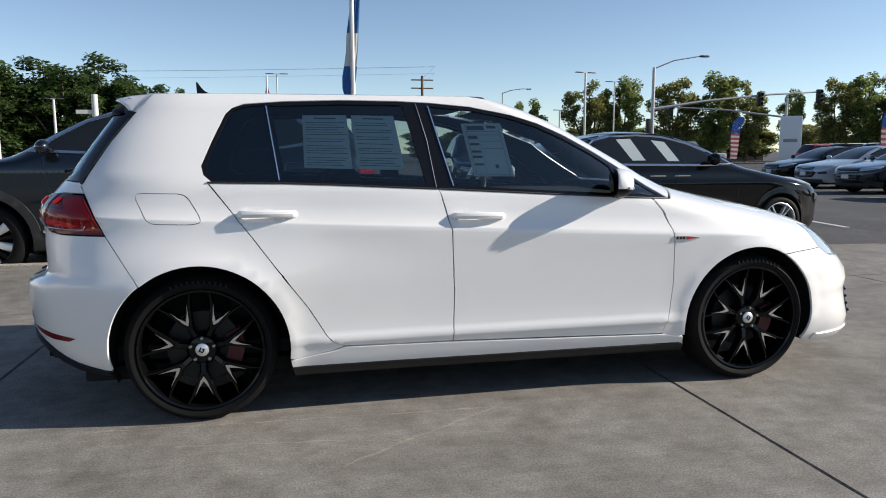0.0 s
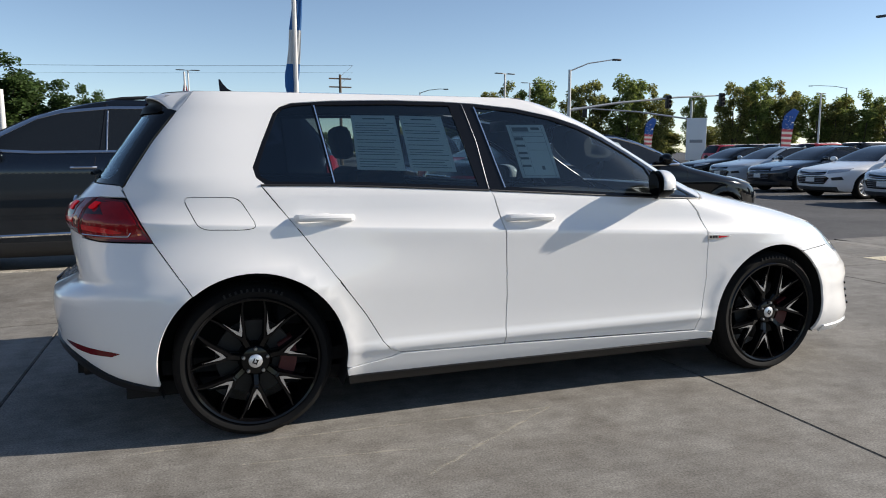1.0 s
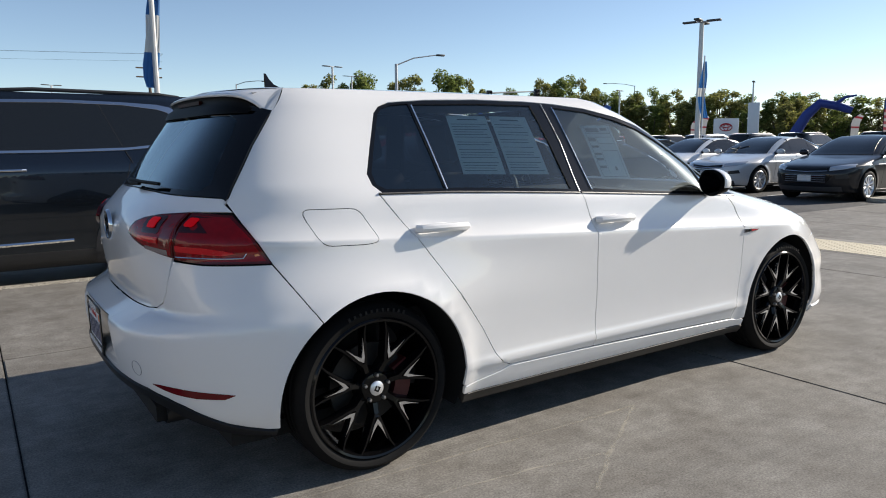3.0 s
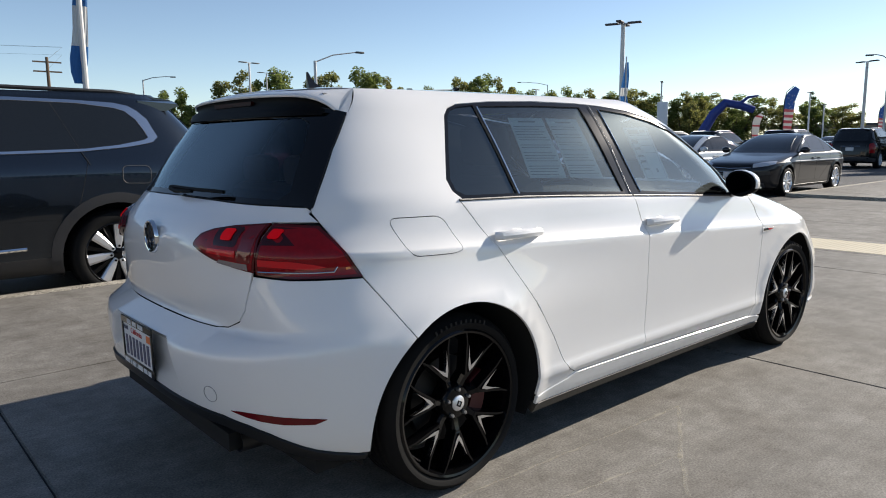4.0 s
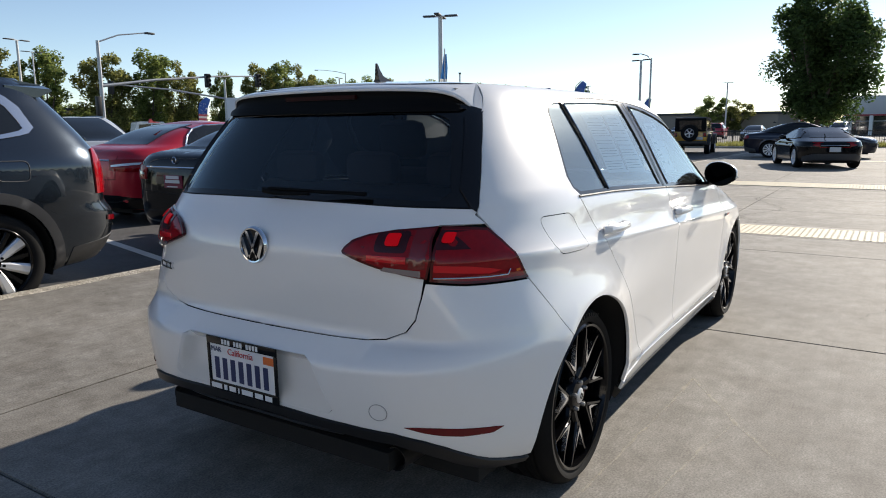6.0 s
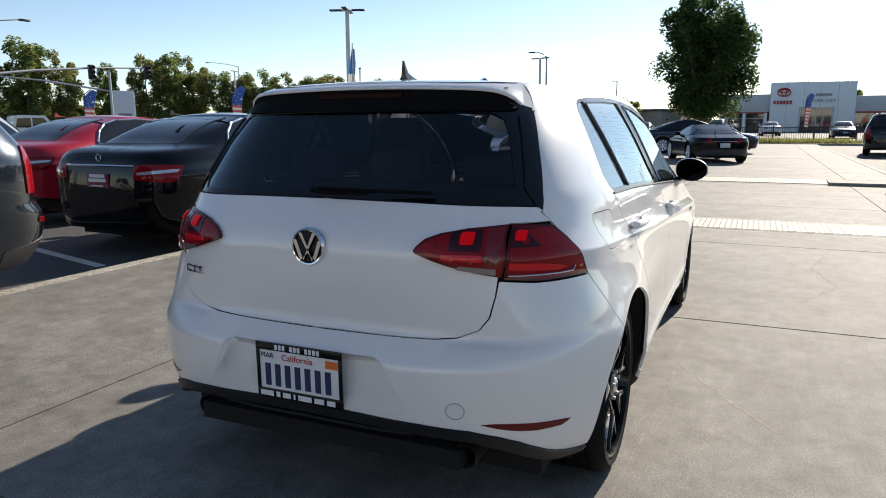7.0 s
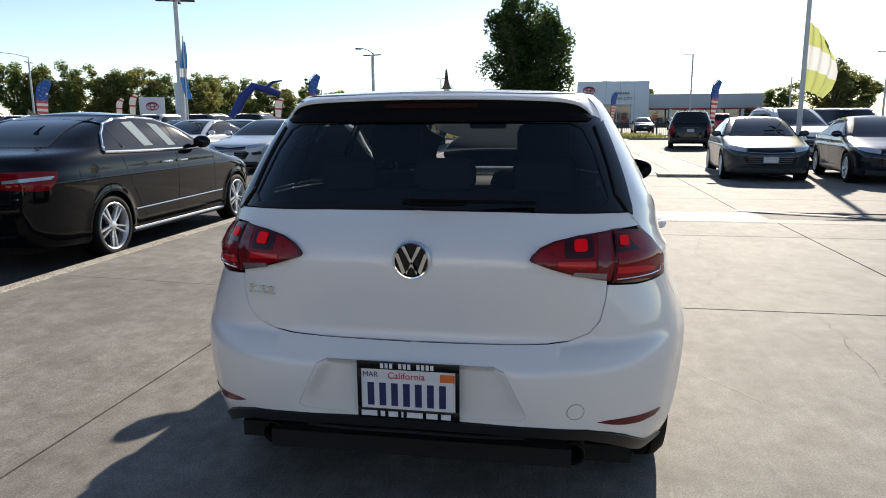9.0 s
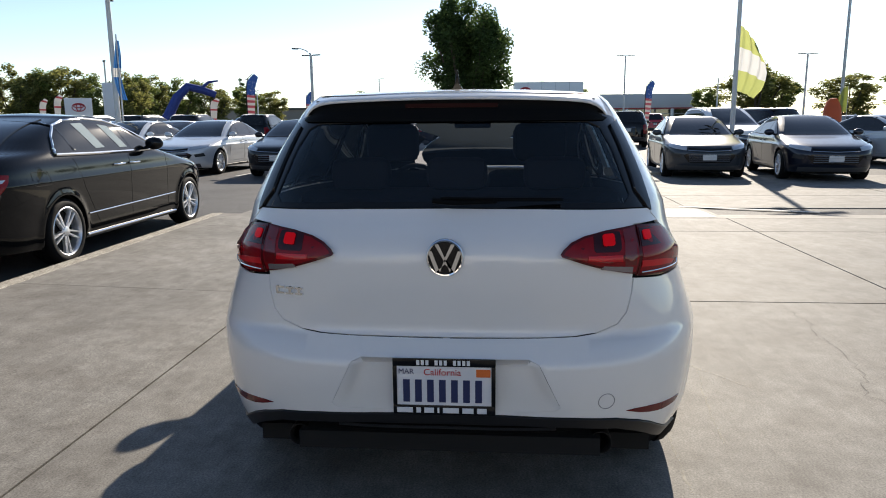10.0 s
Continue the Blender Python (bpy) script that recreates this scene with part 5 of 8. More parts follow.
SUV = dict(
    wb=2.9, r=.375, rim=.25, track=.83, zb=.27, arch=.435, roof=1.70, crown=.03, belt=1.12,
    W=[(.2, .84), (.3, .92), (.4, .95), (.6, .965), (.85, .975), (.95, .97), (1.0, .955), (1.08, .94), (1.12, .92), (1.2, .89), (1.35, .83), (1.5, .765), (1.62, .705), (1.68, .66), (1.72, .61)],
    R=[(.2, -.80), (.35, -.98), (.5, -1.04), (.7, -1.03), (.9, -1.01), (1.1, -.97), (1.2, -.93), (1.4, -.80), (1.55, -.68), (1.66, -.58), (1.72, -.50)],
    F=[(.2, 3.62), (.35, 3.76), (.6, 3.82), (.85, 3.80), (.96, 3.72), (1.02, 3.50), (1.07, 3.10), (1.11, 2.75), (1.14, 2.52), (1.2, 2.38), (1.35, 2.10), (1.5, 1.78), (1.62, 1.50), (1.72, 1.20)],
    windows=[(-.62, 1.20), (-.70, 1.30), (-.52, 1.50), (-.35, 1.60), (.3, 1.635), (1.0, 1.630), (1.45, 1.55), (1.85, 1.38), (2.25, 1.155), (1.5, 1.135), (.5, 1.145)],
    posts=[.22, 1.16], doors=[(-.02, .62), (1.05, 1.06), (2.05, 2.12)], quarter=0, tail=1.0, nose=1.0, n_tail=((0, 3.6), (2, 4.2)), n_nose=2.8, wheel="ten", style="ten")


EXEC = dict(SEDAN, wb=2.86, r=.325, rim=.240, track=.80, arch=.36, roof=1.44, crown=.035, belt=1.05, style="twin", n_tail=((0, 5), (.9, 5), (1.1, 4.2), (2, 4)),
    W=[(.15, .80), (.22, .86), (.3, .89), (.5, .905), (.7, .92), (.82, .925), (.87, .913), (.97, .90), (1.03, .875), (1.07, .85), (1.15, .80), (1.25, .735), (1.35, .665), (1.41, .61), (1.44, .56)],
    R=[(.15, -.85), (.25, -.98), (.4, -1.05), (.6, -1.065), (.8, -1.055), (.95, -1.03), (1.03, -.99), (1.068, -.92), (1.092, -.74), (1.11, -.54), (1.15, -.42), (1.25, -.18), (1.35, .15), (1.40, .42), (1.44, .62)],
    F=[(.15, 3.62), (.25, 3.70), (.4, 3.74), (.6, 3.74), (.7, 3.70), (.78, 3.6), (.84, 3.42), (.9, 3.1), (.96, 2.78), (1.0, 2.56), (1.04, 2.42), (1.1, 2.30), (1.2, 2.08), (1.3, 1.83), (1.38, 1.55), (1.43, 1.3), (1.44, 1.22)],
    windows=[(.01, 1.065), (.03, 1.12), (.13, 1.235), (.29, 1.335), (.52, 1.387), (.9, 1.405), (1.25, 1.385), (1.55, 1.31), (1.85, 1.19), (2.14, 1.05), (1.6, 1.042), (.6, 1.052)],
    posts=[.30, 1.42], doors=[(.22, .62), (1.30, 1.32), (2.20, 2.24)])
BIG = dict(SUV, style="seven", wb=2.9, r=.385, rim=.278, track=.85, arch=.455, roof=1.79, belt=1.25, zb=.27, n_tail=((0, 5), (1.2, 5.5), (2, 5)), n_nose=4.6,
    W=[(.2, .86), (.3, .93), (.42, .955), (.6, .965), (.9, .985), (1.08, .985), (1.14, .975), (1.2, .955), (1.26, .93), (1.4, .87), (1.55, .80), (1.68, .735), (1.74, .69), (1.79, .62)],
    R=[(.2, -.85), (.32, -1.02), (.44, -1.12), (.58, -1.17), (.68, -1.165), (.74, -1.125), (.79, -1.09), (1.0, -1.08), (1.2, -1.04), (1.3, -.98), (1.5, -.83), (1.68, -.68), (1.79, -.58)],
    F=[(.2, 3.62), (.35, 3.76), (.6, 3.84), (.9, 3.82), (1.04, 3.74), (1.10, 3.5), (1.16, 3.1), (1.20, 2.8), (1.235, 2.70), (1.3, 2.57), (1.45, 2.30), (1.6, 2.0), (1.72, 1.62), (1.79, 1.25)],
    windows=[(-.338, 1.388), (-.323, 1.435), (-.263, 1.548), (-.184, 1.622), (-.10, 1.648), (.2, 1.683), (.7, 1.695), (1.25, 1.685), (1.68, 1.635), (1.89, 1.572), (2.20, 1.400), (2.36, 1.295), (1.9, 1.272), (1.3, 1.278), (.77, 1.281), (.2, 1.296), (-.077, 1.325), (-.25, 1.357), (-.305, 1.369)],
    surround=[(-.424, 1.393), (-.385, 1.49), (-.365, 1.55), (-.29, 1.625), (-.22, 1.668), (-.106, 1.692), (.2, 1.708), (.7, 1.72), (1.25, 1.71), (1.70, 1.66), (1.92, 1.597), (2.26, 1.415), (2.46, 1.275), (1.9, 1.25), (1.3, 1.258), (.77, 1.261), (.23, 1.274), (-.124, 1.305), (-.30, 1.332), (-.374, 1.35)],
    posts=[1.30], doors=[(.16, .50), (1.36, 1.47), (2.27, 2.24)])


ARCH_BLACK = material("black_arch_plastic", (.020, .020, .022), .5, vary=.15, scale=25)


def recolour(car, m):
    """Gives a copied car its own paint."""
    for o in car.children_recursive:
        if o.get("painted") and o.material_slots:
            o.material_slots[0].link = "OBJECT"
            o.material_slots[0].material = m
    return car


def vehicle(name, S, label, category="car", colour="white", chrome=False, cladding=False, res=.075, detail=False, spoiler=False, rails=False, trim=None):
    """A parked car at the origin, rear axle over x = 0, nose to +x: skin, glazing, lamps, trim, wheels."""
    car = thing(name, label, category, pose(0, 0, 0))
    hi, wb, A, zb, rad = S["roof"], S["wb"], S["arch"], S["zb"], S["r"]
    sh = Shell(S["W"], S["R"], S["F"], tail=S["tail"], nose=S["nose"], n_tail=S["n_tail"], n_nose=S["n_nose"], belt=S["belt"], arches=((0, rad, A), (wb, rad, A)), flare=.015)
    uc, uf = sh.r0 - sh.tail * math.pi / 2, sh.f0 + sh.nose * math.pi / 2
    col = paints[colour]
    a0 = math.degrees(math.asin(min(1, max(-1, (zb - rad) / A))))
    b = S["belt"]
    zt = b - .01
    low = [(uc, zb + .06)] + sh.rear([(-.5, zb + .06)]) + sh.line(arc(0, rad, A, 180 - a0, a0, 20) + [(wb / 2, zb)] + arc(wb, rad, A, 180 - a0, a0, 20)) + sh.front([(-.5, zb + .03)]) + [(uf, zb + .03)]
    half = low + [(uf, z) for z in (.5, .8, b, hi)] + [(uc, z) for z in (hi, b, .8, .5)]
    for o in sh.panel("body", half, col, car, res=res, zfine=.020, gap=0, thick=.03, creases=S.get("creases", ())):
        o["painted"] = 1
    ring_ = [sh.place(uc + (uf - uc) * i / 50, hi) for i in range(51)]
    xm, xl = (ring_[0].x + ring_[-1].x) / 2, (ring_[-1].x - ring_[0].x) / 2
    v, f = [], []
    for p in ring_:
        hump = S["crown"] * max(0.0, 1 - ((p.x - xm) / xl) ** 2) ** .7
        v += [(p.x, -p.y * (-1 + .2 * j) * -1, hi + hump * (1 - (-1 + .2 * j) ** 2)) for j in range(11)]
    for i in range(50):
        f += [(i * 11 + j, i * 11 + j + 1, i * 11 + j + 12, i * 11 + j + 11) for j in range(10)]
    f = [q[::-1] for q in f]
    make("roof", v, f, col, car, smooth=True)["painted"] = 1
    w = S["windows"]
    frame_mat = CHROME if chrome else BLACK_GLOSS
    sh.panel("side_window", sh.side(w), CAR_GLASS, car, res=.06, gap=0, lift=.010, thick=.018)
    if "surround" in S:
        sh.panel("window_surround", sh.side(S["surround"]), SATIN_CHROME, car, holes=[sh.side(w)], res=.06, lift=.014, gap=0, thick=.02, label="broad satin chrome window surround")
        sh.bar("window_strip", sh.line([(1.27, 1.665), (1.284, 1.275)]), .010, SATIN_CHROME, car, .006)
        sh.bar("window_seam", sh.line([(.415, 1.715), (.239, 1.279), (.182, 1.162)]), .003, UNDER, car, .008)
    else:
        sh.bar("window_moulding", sh.side(w), .015 if S is EXEC else .010, trim or frame_mat, car, .010, closed=True)
    for x in S["posts"]:
        zl, zh = b - .0, hi - .05
        sh.bar("window_post", sh.line([(x + .05, zl + .02), (x - .01, zh)]), .022, BLACK_GLOSS, car, .001, flat=.5)
    # windscreen and rear window
    base_f = b + .02
    sh.panel("windscreen", whole([(uf, hi - .015)] + sh.front([(-.46, hi - .02)]) + sh.front([(-.70, base_f)]) + [(uf, base_f)], uf), CAR_GLASS, car, res=.06, gap=0, lift=.010, thick=.018, both=False)
    rb = (b + .075) if S["R"][-1][1] > 0 else b + .06
    rw = .50 if S["R"][-1][1] > 0 else .60
    sh.panel("rear_window", whole([(uc, hi - .03)] + sh.rear([(-rw + .06, hi - .035), (-rw - .05, rb)]) + [(uc, rb)], uc), CAR_GLASS, car, res=.06, gap=0, lift=.010, thick=.018, both=False)
    # seams, handles
    for xt, xb in S["doors"]:
        sh.bar("door_seam", sh.line([(xt + .03, b - .03), (xt + (xb - xt) * .35, b * .7), (xb, zb + .14)]), .0022, UNDER, car, .0)
    sh.bar("door_seam", sh.line([(S["doors"][0][1], zb + .14), (S["doors"][2][1], zb + .14)]), .0022, UNDER, car, .0)
    for x in (S["doors"][1][0] - .22, S["doors"][2][0] - .78 + .0):
        for sg in (1, -1):
            zz = b - .13
            y = sh.width(x, zz)
            h = part("door_handle", tube([(x - .11, -(y + .002) * sg, zz), (x - .08, -(y + .028) * sg, zz), (x + .08, -(y + .028) * sg, zz), (x + .11, -(y + .002) * sg, zz)], .012, 8), CHROME if chrome else col, car)
            if not chrome:
                h["painted"] = 1
    # lower trim
    if S is BIG:
        sh.bar("fuel_flap", sh.side(rounded([(-.31, .99), (-.07, 1.0), (-.07, 1.15), (-.31, 1.145)], .05)), .0035, GREY_TRIM, car, .0025, closed=True)
        sh.bar("side_strip", sh.line([(.71, .50), (wb - A - .1, .475)]), .016, CHROME, car, .004)
        sh.panel("bumper_reflector", sh.rear([(-.74, .60), (-.74, .64), (-.88, .655), (-.88, .615)]), REFLECTOR, car, res=.05, lift=.012, gap=0, thick=.012, label="slim red bumper reflector")
        sh.panel("skid_plate", whole([(uc, .42)] + sh.rear([(-.62, .42), (-.70, .33)]) + [(uc, .33)], uc), ALLOY, car, res=.07, lift=.016, gap=0, thick=.03, both=False, label="silver skid plate under the bumper")
    if S is EXEC:
        sh.bar("side_strip", sh.line([(A + .05, .45), (wb - A - .08, .47)]), .008, CHROME, car, .004)
        sh.bar("sill_strip", sh.line([(A + .03, .235), (wb - A - .03, .235)]), .012, CHROME, car, .006)
        sh.bar("fuel_flap", sh.side(rounded([(-.44, .80), (-.18, .80), (-.22, .93), (-.46, .93)], .03)), .002, UNDER, car, 0)
    lower = BLACK_SATIN if cladding else GREY_TRIM
    zc = zb + (.14 if cladding else .05)
    sh.panel("sill_trim", sh.side([(A + .02, zb), (wb - A - .02, zb), (wb - A - .02, zc), (A + .02, zc)]), lower, car, res=.1, lift=.008, gap=0, thick=.02)
    if cladding:
        for cx in (0, wb):
            ring = arc(cx, rad, A + (.085 if S is BIG else .055), 180 - a0 - 4, a0 + 4, 20) + arc(cx, rad, A + .001, a0, 180 - a0, 20)
            sh.panel("arch_trim", sh.side(ring), ARCH_BLACK, car, res=.08, lift=.010, gap=0, thick=.03)
    sh.panel("rear_lower_trim", whole([(uc, zb + .25)] + sh.rear([(-.6, zb + .24)]) + sh.line([(-A - .16, zb + .16), (-A - .10, zb + .02)]) + sh.rear([(-.5, zb + .06)]) + [(uc, zb + .06)], uc), col if S is EXEC else lower, car, res=.09, lift=.006, gap=0, thick=.03, both=False)
    sh.panel("front_lower_trim", whole([(uf, zb + .12)] + sh.front([(-.7, zb + .13), (-.7, zb + .03)]) + [(uf, zb + .03)], uf), lower, car, res=.09, lift=.006, gap=0, thick=.03, both=False)
    # nose
    zh = b - .26
    lamps = sh.panel("headlamp", sh.front([(-.50, zh - .05), (-.48, zh + .03), (-.70, zh + .075), (-.82, zh + .09), (-.84, zh + .03), (-.74, zh - .01)]), LENS_CLEAR, car, res=.045, lift=.012, gap=0, thick=.02, label="clear headlamp")
    sh.panel("upper_grille", whole([(uf, zh - .03)] + sh.front([(-.46, zh + .005), (-.44, zh - .06), (-.30, zh - .09)]) + [(uf, zh - .10)], uf), BLACK_GLOSS, car, res=.05, lift=.011, gap=0, thick=.02, both=False)
    sh.panel("lower_grille", whole([(uf, zh - .12)] + sh.front([(-.46, zh - .11), (-.56, zh - .16), (-.44, zh - .32)]) + [(uf, zh - .33)], uf), BLACK_GLOSS, car, res=.05, lift=.011, gap=0, thick=.02, both=False)
    for k in range(4):
        sh.bar("grille_bar", sh.front([(-.44, zh - .15 - .045 * k), (.44, zh - .15 - .045 * k)]), .006, CHROME if k == 0 else STEEL, car, .016, both=False)
    sh.bar("grille_bar", sh.front([(-.46, zh - .055), (0, zh - .075), (.46, zh - .055)]), .011, CHROME, car, .014, both=False)
    sh.panel("fog_lamp", sh.front([(-.62, zh - .22), (-.60, zh - .15), (-.78, zh - .12), (-.80, zh - .20)]), BLACK_SATIN, car, res=.05, lift=.012, gap=0, thick=.02)
    xf = sh.place(uf, zh - .22).x
    part("front_plate", boxes((xf + .01, xf + .022, -.15, .15, zh - .27, zh - .14)), PLAIN, car, smooth=False)
    # tail
    zr = b - .13
    if S is BIG:
        tl = sh.rear([(-.70, zr - .26), (-.70, zr + .06), (-.78, zr + .10)]) + sh.line([(-.885, zr + .10), (-.862, zr + .0), (-.872, zr - .27)])
    elif S is SUV or S["R"][-1][1] < 0:
        tl = sh.rear([(-.72, zr - .32), (-.70, zr + .06), (-.80, zr + .10)]) + sh.line([(-.72, zr + .08), (-.66, zr - .05), (-.72, zr - .33)])
    elif S is EXEC:
        tl = sh.rear([(-.50, .785), (-.50, .925), (-.65, .935)]) + sh.line([(-.90, .935), (-.72, .925), (-.74, .86), (-.83, .765), (-.92, .76)])
    else:
        tl = sh.rear([(-.42, zr - .10), (-.40, zr + .03), (-.60, zr + .06)]) + sh.line([(-.84, zr + .06), (-.80, zr - .02), (-.90, zr - .09)])
    tls = sh.panel("tail_lamp", tl, LENS_RED, car, res=.04, lift=.012, gap=0, thick=.02, label="red tail lamp")
    if S is EXEC:
        for o, hold in zip(sh.panel("lamp_strip", sh.rear([(-.545, .832), (-.545, .856), (-.70, .874)]) + sh.line([(-.85, .886), (-.765, .886), (-.80, .856)]), LENS_CLEAR, None, res=.04, lift=.017, gap=0, thick=.006), tls):
            o.parent = hold
    xr = sh.place(uc, zr - .10).x
    part("rear_plate", boxes((xr - .018, xr - .004, -.155, .155, zr - .22, zr - .08)), PLAIN, car, smooth=False)
    sh.bar("boot_seam", sh.rear([(-.62, zr + .06), (-.60, zr - .26), (0, zr - .28), (.60, zr - .26), (.62, zr + .06)]), .004, UNDER, car, 0, both=False)
    sh.bar("boot_strip", sh.rear([(-.50, zr + .0), (.50, zr + .0)] if S is EXEC else [(-.38, zr - .03), (.38, zr - .03)]), .013 if S is EXEC else .010, CHROME, car, .004, both=False)
    # mirrors
    for sg in (1, -1):
        xm_ = S["windows"][-4][0] - .04 if S["R"][-1][1] > 0 else 2.26 if S is BIG else 2.02
        ym = sh.width(xm_, b + .02)
        bm = bmesh.new()
        bmesh.ops.create_uvsphere(bm, u_segments=14, v_segments=10, radius=1)
        bmesh.ops.transform(bm, matrix=Matrix.Translation((xm_, -(ym + .13) * sg, b + .07)) @ Matrix.Diagonal((.075, .115, .075, 1)), verts=bm.verts[:])
        mm = part("wing_mirror", bm, col, car)
        mm["painted"] = 1
        part("mirror_foot", tube([(xm_ + .02, -(ym - .01) * sg, b + .01), (xm_, -(ym + .08) * sg, b + .04)], .025, 8), BLACK_GLOSS, mm)
    if spoiler:
        x0, z0 = S["R"][-1][1], hi
        part("roof_spoiler", prism([(x0 + .25, z0 + .004), (x0 - .09, z0 - .045), (x0 - .10, z0 - .06), (x0 + .0, z0 - .08), (x0 + .25, z0 - .04)], -.58, .58), col, car)["painted"] = 1
        if S is BIG:
            for sg in (1, -1):
                bm = prism([(x0 + .25, z0 - .03), (x0 - .11, z0 - .05), (x0 - .12, z0 - .065), (x0 + .0, z0 - .12), (x0 + .25, z0 - .10)], .575, .70)
                for v in bm.verts:
                    v.co.z -= .035 if v.co.y > .69 else 0
                    v.co.y *= sg
                bmesh.ops.recalc_face_normals(bm, faces=bm.faces[:])
                part("spoiler_cheek", bm, col, car)["painted"] = 1
    if rails:
        for sg in (1, -1):
            part("roof_rail", tube([(-.35, -.58 * sg, hi - .01), (-.15, -.58 * sg, hi + .015), (.9, -.58 * sg, hi + .03), (1.15, -.57 * sg, hi + .015), (1.3, -.56 * sg, hi - .01)], .018, 8), BLACK_SATIN if S is BIG else STEEL, car)
    part("roof_antenna", prism([(.22, hi + .0), (.08, hi + .02), (.04, hi + .055), (.02, hi + .055), (.0, hi + .0)], -.012, .012), col, car)["painted"] = 1
    # wheels, linings, underside
    hub = wheel(S["style"], rad, S["rim"], .23)
    for x in (0, wb):
        fit_wheel(hub, car, x, -S["track"] + .0, rad)
        fit_wheel(hub, car, x, S["track"], rad, True)
        for sg in (1, -1):
            bm = bmesh.new()
            P = arc(x, rad, A + .01, 200, -20, 18)
            o, i_ = [bm.verts.new((p[0], -(S["track"] + .07) * sg, p[1])) for p in P], [bm.verts.new((p[0], -.5 * sg, p[1])) for p in P]
            for k in range(18):
                bm.faces.new((o[k], o[k + 1], i_[k + 1], i_[k]))
            bm.faces.new(i_)
            part("arch_lining", bm, UNDER, car)
    junk(hub)
    part("underbody", boxes((sh.R(.4) + .25, sh.F(.4) - .3, -.6, .6, zb - .03, zb + .12), (A + .05, wb - A - .05, -.8, .8, zb - .02, zb + .08)), UNDER, car)
    return car, sh


def park(car, x, y, heading, label, colour=None, group="", z=None):
    c = copy_thing(car, pose(x, y, AZ if z is None else z, 0, 0, heading))
    tagged(c, label, group=group)
    if colour:
        recolour(c, paints[colour])
    return c

sedan, sedan_skin = vehicle("sedan_car", SEDAN, "silver four-door sedan parked on asphalt", colour="silver")
suv, suv_skin = vehicle("suv_car", SUV, "black five-door SUV parked on asphalt", "SUV", "black", rails=True, spoiler=True)
ROW = "sedans in the sales row"
# sales row facing the lane
park(sedan, 17.9, 5.35, 180, "black four-door sedan with a chrome grille on asphalt", "charcoal", ROW)
park(sedan, 18.6, 8.1, 176, "silver four-door sedan with a black grille on asphalt", "silver", ROW)
park(sedan, 19.4, 10.9, 176, "white four-door sedan with a black grille on asphalt", "white", ROW)
park(sedan, 20.4, 13.9, 176, "dark grey four-door sedan with silver wheels on asphalt", "graphite", ROW)
park(sedan, 21.4, 16.9, 176, "pale blue-silver four-door sedan on asphalt", "pale_blue", ROW)
park(sedan, 22.4, 20.0, 176, "black four-door sedan with tinted windows on asphalt", "black", ROW)
# nearer neighbours along the kerb
black_sedan, bsk = vehicle("sedan_car", EXEC, "glossy black four-door sedan with silver twin-spoke wheels beside the kerb", colour="black", chrome=True, res=.06)
black_sedan.matrix_world = pose(3.85, 5.12, AZ, 0, 0, 0) @ Matrix.Diagonal((1, 1, 1.035, 1))
# paper colour holds the dimming and blue cast of glass over it
CAR_PAPER = material("glass_dimmed_window_sheet", (.34, .40, .42), 1.0, spec=0.0)
for poly in ([(.60, 1.355), (.80, 1.362), (.93, 1.10), (.75, 1.10)], [(1.08, 1.345), (1.26, 1.325), (1.40, 1.09), (1.24, 1.09)]):
    o = bsk.panel("window_sheet", bsk.side(poly), CAR_PAPER, None, res=.06, lift=.013, gap=0, thick=.001, both=False)[0]
    o.matrix_world = black_sedan.matrix_world
    tagged(o, "printed paper sheet on a side window of the black sedan", "paper")
boss = part("round_badge", lathe([(.028, .0), (.034, .006), (.040, .0)], 28, m=pose(-1.035, 0, 1.0, 0, 0, -90)), CHROME, black_sedan)
for y0, y1, z0, z1 in ((-.12, .10, .80, .835), (-.13, .12, .755, .79), (-.09, .09, .71, .722)):
    part("plate_bar", boxes((-1.085, -1.079, y0, y1, z0, z1)), PLATE_WHITE, black_sedan, smooth=False)
for o in black_sedan.children:
    if o.name.startswith("rear_plate"):
        o.data.materials[0] = DEALER_PLATE
dark_suv, dsk = vehicle("suv_car", BIG, "dark slate grey SUV with silver spoked wheels beside the kerb", "SUV", "graphite", chrome=True, cladding=True, rails=True, spoiler=True, res=.06)
dark_suv.matrix_world = pose(0.275, 4.85, AZ, 0, 0, 180)
red_sedan = park(black_sedan, 4.7, 8.2, 0, "deep red four-door sedan beyond the black one", "red")
# opposite side
park(sedan, 17.3, -5.2, 175, "steel grey four-door sedan on asphalt near the kerb", "grey", "sedans near the flag pole")
park(sedan, 16.6, -7.7, 174, "dark blue four-door sedan on asphalt", "blue", "sedans near the flag pole")

# row of SUVs behind
SUVS = "SUVs in the back row"
for i, (x, y, a, c, lab) in enumerate(((33.5, 12.6, 0, "black", "black SUV seen from behind"), (31.5, 15.4, 2, "black", "black SUV seen from behind"), (31.8, 18.2, -3, "grey", "grey SUV seen from behind"), (32.0, 21.0, 0, "silver", "silver SUV seen from behind"), (32.4, 24.0, 2, "charcoal", "charcoal SUV seen from behind"), (32.6, 27.0, 0, "red", "red SUV seen from behind"), (33.0, 30.0, 0, "white", "white SUV seen from behind"), (33.4, 33.0, 0, "black", "black SUV seen from behind"), (33.8, 36.0, 0, "red", "dark red SUV seen from behind"))):
    park(suv, x, y, a, lab + " on asphalt", c, SUVS)
park(suv, 32.4, 8.9, 4, "black SUV seen from behind on asphalt", "black", SUVS)
park(suv, 32.0, -6.2, -8, "black SUV stopped beside the far strip", "black")
